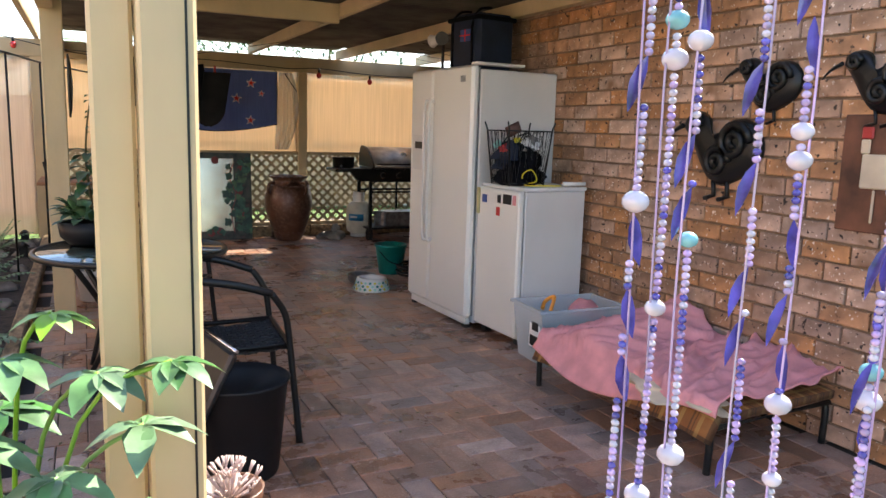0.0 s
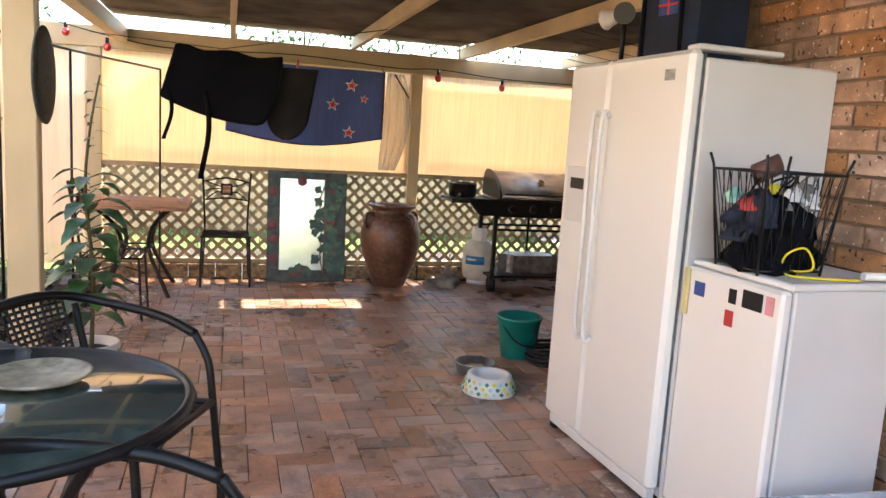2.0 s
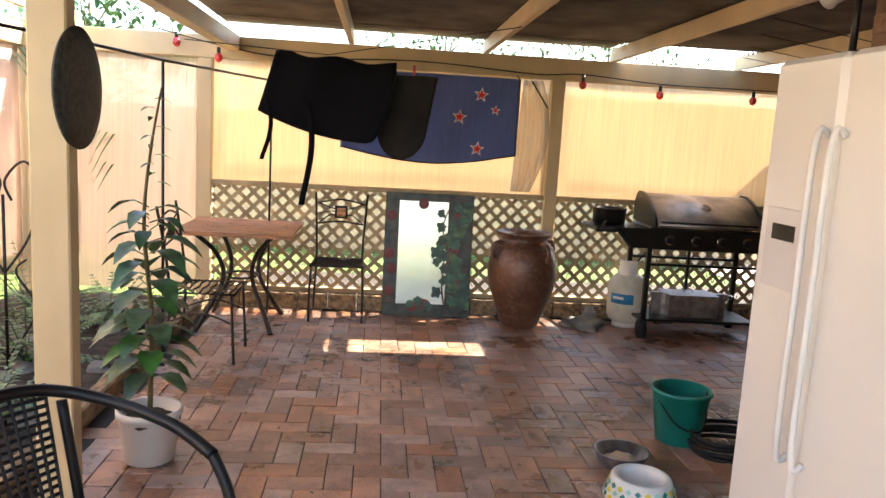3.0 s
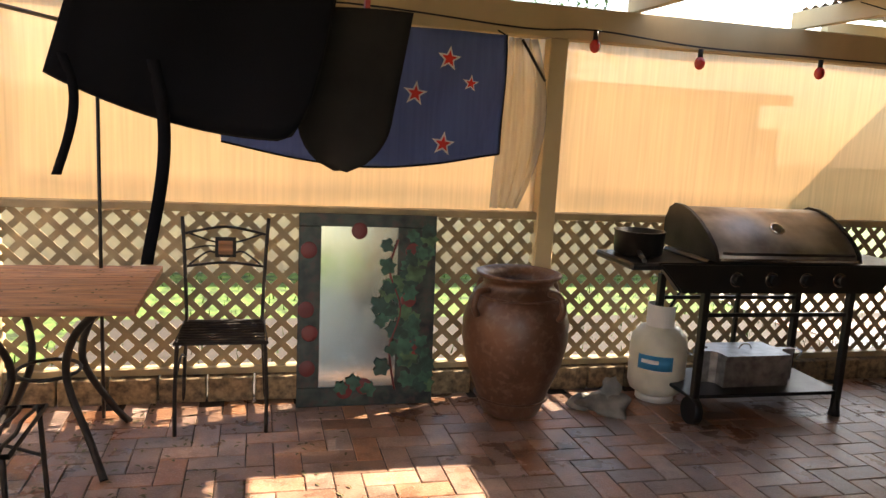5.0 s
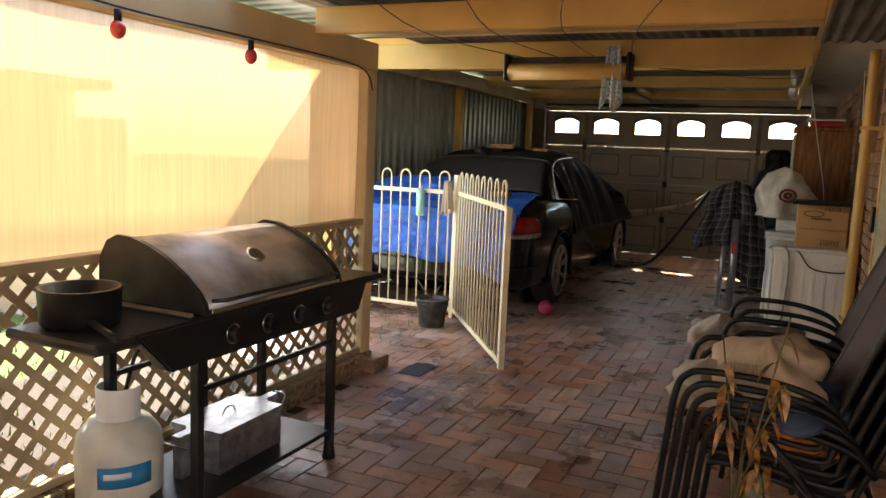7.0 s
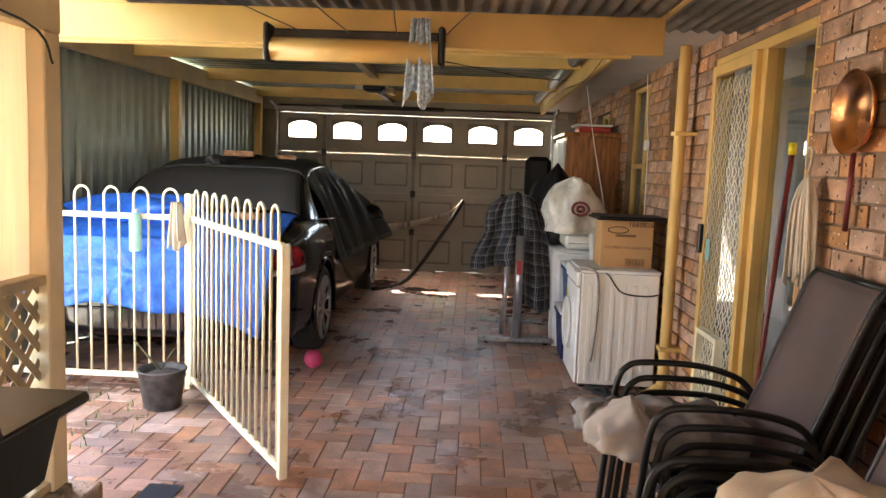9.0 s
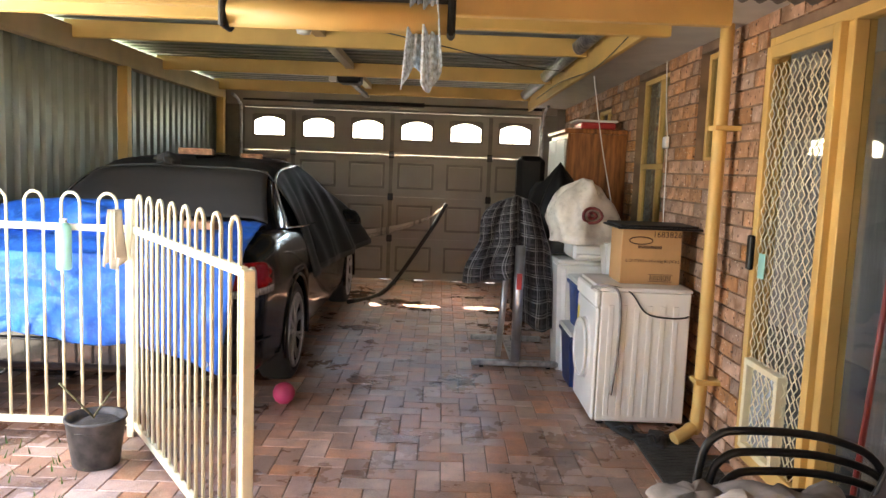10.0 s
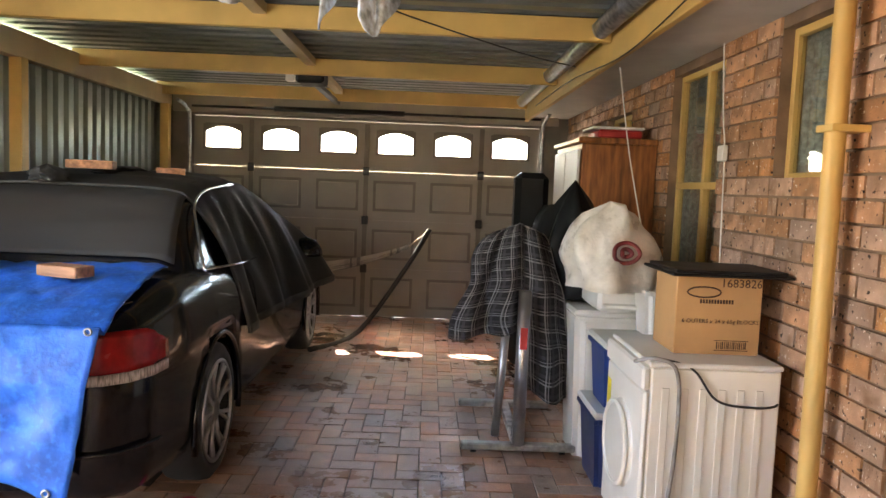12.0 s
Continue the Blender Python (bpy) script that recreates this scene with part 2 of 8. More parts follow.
GREY_CLOTH = mat("grey_cloth", (0.26, 0.24, 0.23), 0.95, vary=0.2, scale=14, fine=200, bump=0.4)
BLACK_CLOTH = mat("black_neoprene", (0.006, 0.006, 0.008), 0.9, vary=0.1, fine=200, bump=0.2, spec=0.08)
GREY_NEO = mat("faded_black_cloth", (0.022, 0.020, 0.019), 0.92, vary=0.15, spec=0.1)
NAVY = mat("navy_cloth", (0.012, 0.02, 0.045), 0.85, vary=0.2, fine=200, bump=0.3)
BLUE_TARP = mat("blue_tarpaulin", (0.015, 0.13, 0.58), 0.55, vary=0.18, scale=9, fine=45, bump=0.8, tint=(0.03, 0.20, 0.70))
COVER = mat("dark_car_cover", (0.017, 0.016, 0.015), 0.68, vary=0.25, scale=4, fine=60, bump=0.5)
CAR = mat("black_car_paint", (0.004, 0.004, 0.006), 0.2, vary=0.05, scale=0.3, bump=0.0, spec=0.25, coat=0.35)
CHROME = mat("chrome", (0.75, 0.75, 0.75), 0.15, 1.0, vary=0.05, bump=0)
ALLOY = mat("alloy_wheel", (0.45, 0.45, 0.47), 0.35, 0.9, vary=0.1)
GALV = mat("galvanised_steel", (0.40, 0.41, 0.42), 0.35, 0.85, vary=0.2, scale=20)
DARK_STEEL = mat("dark_steel", (0.045, 0.042, 0.04), 0.38, 0.6, vary=0.25, scale=6)
HOOD = mat("grill_hood_steel", (0.58, 0.56, 0.53), 0.46, 0.7, vary=0.25, scale=5)
COPPER = mat("copper", (0.60, 0.25, 0.10), 0.25, 1.0, vary=0.2)
RED_LENS = mat("red_lens", (0.22, 0.006, 0.008), 0.22, vary=0.15, scale=20, bump=0, spec=0.3, coat=0.15)
RED = mat("red_plastic", (0.45, 0.03, 0.03), 0.4)
MAGENTA = mat("magenta_ball", (0.50, 0.04, 0.12), 0.6)
TEAL = mat("teal_plastic", (0.0, 0.20, 0.17), 0.4)
BLUE_P = mat("blue_plastic", (0.02, 0.06, 0.25), 0.4)
NAVY_P = mat("navy_plastic", (0.015, 0.03, 0.12), 0.4)
AQUA = mat("aqua_plastic", (0.35, 0.68, 0.58), 0.4)
CARD = mat("brown_cardboard", (0.46, 0.27, 0.12), 0.85, vary=0.08, scale=3)
CARD_LINER = mat("carton_print", (0.05, 0.025, 0.015), 0.8)
TAN = mat("tan_ink", (0.55, 0.36, 0.20), 0.8)
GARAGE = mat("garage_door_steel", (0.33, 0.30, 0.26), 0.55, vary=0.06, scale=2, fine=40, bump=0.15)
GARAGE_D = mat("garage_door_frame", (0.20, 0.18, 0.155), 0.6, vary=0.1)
FLAG_B = cloth_screen("blue_flag_cloth", (0.11, 0.17, 0.42), 0.08)
STAR_R = mat("red_cloth", (0.75, 0.04, 0.03), 0.85)
STAR_W = mat("white_cloth", (0.75, 0.75, 0.75), 0.85)
RED_BULB = mat("red_glass_bulb", (0.55, 0.03, 0.03), 0.2, bump=0, coat=0.6)
CLEAR_BOX = mat("clear_box_plastic", (0.75, 0.8, 0.82), 0.15, vary=0.02, bump=0.02, alpha=0.35)
GLASS = glass("clear_glass", (0.97, 1, 0.98))
TABLE_GLASS = mat("frosted_table_glass", (0.05, 0.075, 0.065), 0.12, vary=0.15, scale=14, bump=0.08, coat=1.0)
ROOM_SHADE = mat("painted_room_shade", (0.05, 0.05, 0.05), 0.8)
CURTAIN = mat("grey_curtain", (0.20, 0.20, 0.21), 0.9, vary=0.1, stretch=(14, 14, 0.5))
SCREEN = cloth_screen("cream_shade_cloth", (0.90, 0.66, 0.40), 0.20)
SCREEN_W = cloth_screen("pale_shade_cloth", (0.66, 0.50, 0.39), 0.28)
NET = mat("net_curtain", (0.34, 0.36, 0.31), 0.9, vary=0.2, scale=40)
FENCE_C = mat("cream_steel_fence", (0.72, 0.60, 0.40), 0.5, vary=0.05)
PINK_WALL = mat("pink_render", (0.68, 0.50, 0.42), 0.9, vary=0.08, bump=0.4)
PLATE = mat("glazed_plate", (0.30, 0.27, 0.18), 0.4, vary=0.3, scale=30)
LAVENDER = mat("lavender_beads", (0.50, 0.36, 0.62), 0.2, vary=0.1, rand=0.3, coat=0.6)
VIOLET = mat("violet_shell", (0.10, 0.08, 0.42), 0.15, vary=0.3, scale=60, coat=0.8)
PEARL = mat("pearl_bead", (0.62, 0.58, 0.66), 0.15, vary=0.1, scale=60, coat=0.8)
TURQ = mat("turquoise_bead", (0.20, 0.50, 0.55), 0.2, coat=0.6)
YEL = mat("yellow_plastic", (0.75, 0.62, 0.03), 0.4)
ROPE = mat("cotton_rope", (0.55, 0.47, 0.36), 0.9, vary=0.15, fine=160, bump=0.5)
TEATOWEL = mat("blue_check_towel", (0.58, 0.70, 0.80), 0.9, vary=0.25, scale=60, fine=150, bump=0.4)
MIRROR = mat("mirror_glass", (0.40, 0.39, 0.35), 0.14, 1.0, vary=0.02, bump=0)
BROWN_RED = mat("painted_leaf_red", (0.16, 0.02, 0.02), 0.4)
GREEN_P = mat("painted_leaf_green", (0.03, 0.10, 0.06), 0.35, vary=0.3, scale=20)
FRAME_G = mat("painted_frame", (0.035, 0.045, 0.035), 0.4, vary=0.5, scale=11, fine=22, tint=(0.07, 0.018, 0.018))
STACK_WOOD = mat("orange_blanket", (0.35, 0.12, 0.02), 0.85, vary=0.4, scale=18)
SLING = mat("grey_sling_mesh", (0.09, 0.06, 0.055), 0.7, vary=0.1, fine=300, bump=0.4)
ORANGE = mat("orange_plastic", (0.7, 0.25, 0.02), 0.5)
MAT_R = mat("rubber_doormat", (0.03, 0.03, 0.03), 0.85, vary=0.2, fine=120, bump=0.8)


# ---- building blocks ----
def box(bm, x0, x1, y0, y1, z0, z1, bev=0.0, seg=1, m=None):
    vs = [bm.verts.new((x, y, z)) for x in (x0, x1) for y in (y0, y1) for z in (z0, z1)]
    fs = [bm.faces.new([vs[i] for i in f]) for f in ((0, 1, 3, 2), (4, 6, 7, 5), (0, 4, 5, 1), (2, 3, 7, 6), (0, 2, 6, 4), (1, 5, 7, 3))]
    if m is not None:
        bmesh.ops.transform(bm, matrix=m, verts=vs)
    if bev:
        es = list({e for f in fs for e in f.edges})
        bmesh.ops.bevel(bm, geom=es, offset=bev, segments=seg, affect="EDGES", profile=0.5)
    return bm


def tube(bm, pts, r, seg=8, closed=False, caps=True, taper=None):
    """A round bar along a line of points."""
    pts = [Vector(p) for p in pts]
    n = len(pts)
    rings = []
    up = Vector((0, 0, 1))
    prev = None
    for i, p in enumerate(pts):
        a, b = pts[(i - 1) % n if closed else max(i - 1, 0)], pts[(i + 1) % n if closed else min(i + 1, n - 1)]
        d = (b - a).normalized()
        if prev is None:
            ref = up if abs(d.z) < 0.9 else Vector((1, 0, 0))
            u = d.cross(ref).normalized()
        else:
            u = (prev - d * prev.dot(d)).normalized()
        prev = u
        v = d.cross(u)
        rr = r if taper is None else r * (1 - (1 - taper) * i / max(1, n - 1))
        rings.append([bm.verts.new(p + (u * math.cos(k * 2 * math.pi / seg) + v * math.sin(k * 2 * math.pi / seg)) * rr) for k in range(seg)])
    for i in range(n if closed else n - 1):
        r0, r1 = rings[i], rings[(i + 1) % n]
        for k in range(seg):
            f = bm.faces.new((r0[k], r0[(k + 1) % seg], r1[(k + 1) % seg], r1[k]))
            f.smooth = True
    if caps and not closed:
        bm.faces.new(rings[0][::-1])
        bm.faces.new(rings[-1])
    return bm


def curve(pts, steps=6):
    """A smooth line through the points."""
    pts = [Vector(p) for p in pts]
    out = []
    for i in range(len(pts) - 1):
        p0, p1, p2, p3 = pts[max(i - 1, 0)], pts[i], pts[i + 1], pts[min(i + 2, len(pts) - 1)]
        for k in range(steps):
            t = k / steps
            out.append(0.5 * ((2 * p1) + (p2 - p0) * t + (2 * p0 - 5 * p1 + 4 * p2 - p3) * t * t + (3 * p1 - p0 - 3 * p2 + p3) * t ** 3))
    return out + [pts[-1]]


def lathe(bm, prof, c=(0, 0, 0), seg=28, squash=1.0):
    """A turned body from (radius, height) pairs."""
    c = Vector(c)
    rings = []
    for r, z in prof:
        rings.append([bm.verts.new(c + Vector((math.cos(k * 2 * math.pi / seg) * r, math.sin(k * 2 * math.pi / seg) * r * squash, z))) for k in range(seg)])
    for r0, r1 in zip(rings, rings[1:]):
        for k in range(seg):
            f = bm.faces.new((r0[k], r0[(k + 1) % seg], r1[(k + 1) % seg], r1[k]))
            f.smooth = True
    if prof[0][0] > 0.002:
        bm.faces.new(rings[0][::-1])
    if prof[-1][0] > 0.002:
        bm.faces.new(rings[-1])
    return bm


def sheet(bm, fn, nu, nv, thick=0.004, size=(1, 1)):
    """A cloth from a function of (u, v), with thickness and texture coordinates in metres."""
    uvl = bm.loops.layers.uv.verify()
    g = [[Vector(fn(i / nu, j / nv)) for j in range(nv + 1)] for i in range(nu + 1)]
    nrm = [[None] * (nv + 1) for _ in range(nu + 1)]
    for i in range(nu + 1):
        for j in range(nv + 1):
            a = g[min(i + 1, nu)][j] - g[max(i - 1, 0)][j]
            b = g[i][min(j + 1, nv)] - g[i][max(j - 1, 0)]
            nn = a.cross(b)
            nrm[i][j] = nn.normalized() if nn.length > 1e-9 else Vector((0, 0, 1))
    top = [[bm.verts.new(g[i][j] + nrm[i][j] * thick / 2) for j in range(nv + 1)] for i in range(nu + 1)]
    bot = [[bm.verts.new(g[i][j] - nrm[i][j] * thick / 2) for j in range(nv + 1)] for i in range(nu + 1)]

    def face(vs, ij):
        f = bm.faces.new(vs)
        f.smooth = True
        for lp, (a, b) in zip(f.loops, ij):
            lp[uvl].uv = (a / nu * size[0], b / nv * size[1])

    for i in range(nu):
        for j in range(nv):
            ij = ((i, j), (i + 1, j), (i + 1, j + 1), (i, j + 1))
            face([top[a][b] for a, b in ij], ij)
            face([bot[a][b] for a, b in ij[::-1]], ij[::-1])
    ring = [(i, 0) for i in range(nu)] + [(nu, j) for j in range(nv)] + [(i, nv) for i in range(nu, 0, -1)] + [(0, j) for j in range(nv, 0, -1)]
    for a, b in zip(ring, ring[1:] + ring[:1]):
        face([top[a[0]][a[1]], bot[a[0]][a[1]], bot[b[0]][b[1]], top[b[0]][b[1]]], (a, a, b, b))
    return bm


def obj(name, bm, material, m=None):
    me = bpy.data.meshes.new(name)
    bmesh.ops.recalc_face_normals(bm, faces=bm.faces)
    bm.to_mesh(me)
    bm.free()
    me.materials.append(material)
    ob = new(name, me)
    if m is not None:
        ob.matrix_world = m
    return ob


def part(name, bm, material, parent, label=""):
    ob = obj(name, bm, material)
    ob.parent = parent
    return tagged(ob, label)


def thing(name, at, label, category, group="", rz=0.0):
    ob = new(name)
    ob.matrix_world = pose(*at, 0, 0, rz)
    return tagged(ob, label, category, group)


def B():
    return bmesh.new()


def boxes(*rows, bev=0.0):
    bm = B()
    for r in rows:
        box(bm, *r, bev)
    return bm


def struct(name, bm, material, label=""):
    return tagged(obj(name, bm, material), label, kind="structure")


def corrugated(bm, length, width, z, pitch, depth, trap=True):
    """Ribbed sheet in the plane of x (along the ribs) and y (across them)."""
    prof = []
    n = int(width / pitch)
    for i in range(n):
        y = i * pitch
        if trap:
            prof += [(y, 0), (y + pitch * 0.5, 0), (y + pitch * 0.62, depth), (y + pitch * 0.88, depth)]
        else:
            prof += [(y + pitch * k / 6, depth * 0.5 * (1 - math.cos(k / 6 * 2 * math.pi))) for k in range(6)]
    prof.append((n * pitch, 0))
    lo = [[bm.verts.new((x, y, z + h)) for y, h in prof] for x in (0, length)]
    hi = [[bm.verts.new((x, y, z + h + 0.002)) for y, h in prof] for x in (0, length)]
    for i in range(len(prof) - 1):
        bm.faces.new((lo[0][i], lo[0][i + 1], lo[1][i + 1], lo[1][i]))
        bm.faces.new((hi[0][i + 1], hi[0][i], hi[1][i], hi[1][i + 1]))
    for s in (0, 1):
        for i in range(len(prof) - 1):
            bm.faces.new((lo[s][i], lo[s][i + 1], hi[s][i + 1], hi[s][i]))
    for e in (0, -1):
        bm.faces.new((lo[0][e], lo[1][e], hi[1][e], hi[0][e]))
    return bm


def leaf_mesh(bm, base, way, length, width, droop=0.3, up=Vector((0, 0, 1))):
    """One leaf: a pointed blade folded along its rib."""
    way = Vector(way).normalized()
    side = way.cross(up)
    side = side.normalized() if side.length > 0.01 else Vector((1, 0, 0))
    nrm = side.cross(way).normalized()
    prof = ((0.0, 0.05), (0.22, 0.75), (0.5, 1.0), (0.78, 0.62), (1.0, 0.03))
    rows = []
    for s, w in prof:
        c = Vector(base) + way * length * s - Vector((0, 0, 1)) * droop * length * s * s
        e = side * width * 0.5 * w
        rows.append((bm.verts.new(c - e + nrm * width * 0.14 * w), bm.verts.new(c), bm.verts.new(c + e + nrm * width * 0.14 * w)))
    for a, b in zip(rows, rows[1:]):
        for k in (0, 1):
            f = bm.faces.new((a[k], a[k + 1], b[k + 1], b[k]))
            f.smooth = True


def ball(bm, c, r, seg=10, squash=(1, 1, 1)):
    lathe(bm, [(max(0.0005, r * math.sin(i * math.pi / 7)) * squash[0], -r * math.cos(i * math.pi / 7) * squash[2]) for i in range(8)], c, seg)
    return bm


def mound(bm, c, sx, sy, h, seed, n=20, rough=0.25):
    """A heap of cloth: a lumpy dome on a flat foot."""
    rnd = random.Random(seed)
    off = Vector((rnd.random() * 9, rnd.random() * 9, 0))
    rings = []
    for j in range(9):
        t = j / 8
        row = []
        for k in range(n):
            a = k * 2 * math.pi / n
            q = noise.noise(Vector((math.cos(a) * 1.7, math.sin(a) * 1.7, t * 2)) + off)
            r = (1 - t ** 2.4) ** 0.5 * (1 + rough * q * 1.6) if t < 1 else 0.001
            z = h * t * (1 + rough * 0.8 * noise.noise(Vector((math.cos(a) * 2 * r, math.sin(a) * 2 * r, 3)) + off))
            row.append(bm.verts.new(Vector(c) + Vector((math.cos(a) * sx * r, math.sin(a) * sy * r, z))))
        rings.append(row)
    for r0, r1 in zip(rings, rings[1:]):
        for k in range(n):
            f = bm.faces.new((r0[k], r0[(k + 1) % n], r1[(k + 1) % n], r1[k]))
            f.smooth = True
    bm.faces.new(rings[0][::-1])
    return bm


def words(name, text, size, m, material, parent, depth=0.0006, squeeze=1.0):
    """Printed words as thin letters in the plane of m."""
    cu = bpy.data.curves.new(name, "FONT")
    cu.body, cu.size, cu.extrude, cu.align_x, cu.align_y = text, size, depth, "CENTER", "CENTER"
    cu.resolution_u = 2
    tmp = bpy.data.objects.new(name, cu)
    me = bpy.data.meshes.new_from_object(tmp)
    bpy.data.objects.remove(tmp)
    me.materials.clear()
    me.materials.append(material)
    me.transform(Matrix.Diagonal((squeeze, 1, 1, 1)))
    ob = new(name, me)
    ob.parent = parent
    ob.matrix_basis = m
    return ob


# ---- large structure ----
bm = B()
box(bm, -60, 60, -60, 60, -0.4, -0.035)
struct("ground", bm, GRASS, "lawn and soil round the covered patio")
struct("floor", boxes((-0.2, 13.0, -3.2, 9.6, -0.034, -0.006)), JOINT, "sand bed of the brick paving")
struct("pavement", boxes((12.99, 30, 2, 12, -0.033, -0.01)), JOINT, "driveway outside the garage door")

HOUSE_X, HOUSE_Y = 3.085, 4.95
struct("wall_east", boxes((HOUSE_X, HOUSE_X + 0.11, -3.2, HOUSE_Y - 0.0, 0, 2.6)), MORTAR, "mortar bed of the patio brick wall")
# the house wall along the carport: piers and openings
piers = [(HOUSE_X + 0.11, 3.42, 0, 2.45), (3.42, 4.42, 2.12, 2.45), (4.42, 5.66, 0, 2.45), (5.66, 6.98, 2.15, 2.45), (6.98, 7.5, 0, 2.45), (7.5, 7.95, 0, 1.56), (7.5, 7.95, 2.22, 2.45),
         (7.95, 8.57, 0, 2.45), (8.57, 9.40, 0, 1.02), (8.57, 9.40, 2.22, 2.45), (9.40, 10.3, 0, 2.45), (10.3, 11.1, 0, 1.3), (10.3, 11.1, 2.1, 2.45), (11.1, 12.95, 0, 2.45)]
for a, b, c, d in piers:
    struct("wall_south", boxes((a, b, HOUSE_Y - 0.11, HOUSE_Y, c, d)), MORTAR, "mortar bed of the house wall")
struct("wall_inner", boxes((HOUSE_X + 0.11, 13.0, 3.2, 3.3, 0, 2.45)), CURTAIN, "inner wall of the dark house")
# near-black floor colour puts the unlit room's darkness into the paint
struct("wall_inner_floor", boxes((HOUSE_X + 0.11, 13.0, 3.3, HOUSE_Y - 0.11, -0.005, 0.1)), ROOM_SHADE)
struct("wall_garage_back", boxes((12.93, 13.03, 9.06, 9.6, 0, 2.5), (12.93, 13.03, 4.84, 5.28, 0, 2.5), (12.93, 13.03, 5.28, 9.06, 2.155, 2.45)), GARAGE_D, "frame beside the garage door")
struct("ceiling", boxes((3.195, 13.0, 3.2, 5.02, 2.46, 2.5)), SOFFIT, "white painted eave lining")
struct("ceiling_eave", boxes((3.2, 12.95, 4.96, 5.42, 2.27, 2.29)), SOFFIT, "grey-white painted eave soffit")
struct("trim_fascia", boxes((3.3, 12.95, 5.42, 5.46, 2.22, 2.42), bev=0.004), YELLOW, "cream painted fascia board of the house")
gut = B()
sheet(gut, lambda u, v: (6.9 + 6.0 * u, 5.475 + 0.055 * (1 - math.cos(math.pi * v)), 2.42 - 0.075 * math.sin(math.pi * v)), 1, 10, 0.003)
struct("trim_gutter", gut, GALV, "dull galvanised rain gutter")

# roofs
for x0, length, y0, width in ((-0.10, 6.65, 2.0, 5.70), (-0.10, 3.05, 7.662, 0.39), (4.04, 2.51, 7.662, 0.39)):
    bm = corrugated(B(), length, width, 0, 0.076, 0.018, False)
    bmesh.ops.transform(bm, matrix=Matrix.Translation((x0, y0, 2.215)), verts=bm.verts)
    struct("ceiling_patio_roof", bm, ROOF_DARK, "old dark corrugated patio roof")
bm = corrugated(B(), 4.6, 6.2, 0, 0.19, 0.03)
bmesh.ops.transform(bm, matrix=Matrix.Translation((13.05, 5.0, 2.47)) @ Matrix.Rotation(radians(90), 4, "Z"), verts=bm.verts)
struct("ceiling_carport_roof", bm, STEEL_SHEET, "ribbed steel carport roof")

# unseen roof volume over the house, added so its shadow covers the patio
bm = B()
vs = [bm.verts.new(p) for p in ((3.0, -3.3, 2.62), (3.0, 4.8, 2.62), (13.2, 4.8, 2.62), (13.2, -3.3, 2.62), (5.6, 0.2, 4.3), (5.6, 1.3, 4.3), (10.6, 1.3, 4.3), (10.6, 0.2, 4.3))]
for f in ((0, 1, 2, 3), (4, 5, 1, 0), (5, 6, 2, 1), (6, 7, 3, 2), (7, 4, 0, 3), (7, 6, 5, 4)):
    bm.faces.new([vs[i] for i in f])
struct("house_roof", bm, STEEL_SHEET, "unseen hipped roof added to keep the sun off the patio")
# link roof; its unseen north end is lengthened to stop a sun patch
bm = corrugated(B(), 4.42, 1.72, 0, 0.19, 0.03)
bmesh.ops.transform(bm, matrix=Matrix.Translation((7.16, 5.0, 2.475)) @ Matrix.Rotation(radians(90), 4, "Z"), verts=bm.verts)
struct("ceiling_link_roof", bm, STEEL_SHEET, "ribbed roof sheet between patio and carport, unseen north end added to block sun")

# rafters and beams of the patio
for x in (-1.2, -0.22, 0.87, 1.93, 2.97, 4.02, 5.2):
    struct("rafter", boxes((x - 0.022, x + 0.022, 1.0 if x < 3 else 5.46, 8.06, 2.105, 2.205), bev=0.003), CREAM, "cream painted patio rafter")
struct("beam_patio", boxes((-1.64, 5.40, 7.95, 8.05, 1.93, 2.10), bev=0.005), CREAM, "cream painted timber beam")
struct("beam_patio", boxes((-1.64, -1.55, 1.0, 7.94, 1.93, 2.10), bev=0.005), CREAM, "cream painted timber beam")
struct("beam_patio", boxes((-0.06, 0.03, 1.0, 7.94, 1.99, 2.103), bev=0.005), CREAM, "cream painted timber beam")
struct("beam_patio", boxes((0.04, 1.905, 4.62, 4.67, 2.06, 2.20), bev=0.004), CREAM, "cream painted cross beam")
struct("beam_patio", boxes((3.0, 3.08, 0.9, 4.9, 2.12, 2.20)), CREAM)
# beams of the carport, across the drive
for x, y1, z0, z1, w in ((4.68, 7.94, 2.05, 2.19, 0.045), (6.1, 9.36, 2.03, 2.20, 0.05), (6.85, 9.36, 2.12, 2.40, 0.05), (8.95, 9.36, 2.33, 2.46, 0.05), (10.75, 9.36, 2.33, 2.46, 0.05), (12.6, 9.36, 2.33, 2.46, 0.05)):
    struct("beam_carport", boxes((x, x + w, 5.47, y1, z0, z1), bev=0.004), YELLOW, "cream painted carport beam")
struct("beam_wall_top", boxes((5.3, 12.9, 9.30, 9.38, 2.24, 2.42), bev=0.004), CREAM, "timber plate along the steel wall")
struct("beam_ridge", boxes((6.95, 12.6, 7.42, 7.50, 2.40, 2.46), bev=0.003), CREAM, "timber batten under the carport roof")
struct("trim_lintel", boxes((12.86, 12.9, 5.08, 9.28, 2.18, 2.36), bev=0.003), GARAGE, "painted board over the garage door")

# steel sheet wall along the drive
bm = corrugated(B(), 2.42, 6.2, 0, 0.17, 0.035)
bmesh.ops.transform(bm, matrix=Matrix.Translation((12.95, 9.42, 0)) @ Matrix(((0, -1, 0, 0), (0, 0, 1, 0), (1, 0, 0, 0), (0, 0, 0, 1))), verts=bm.verts)
struct("wall_north", bm, GREEN_SHEET, "grey-green ribbed steel fence wall")
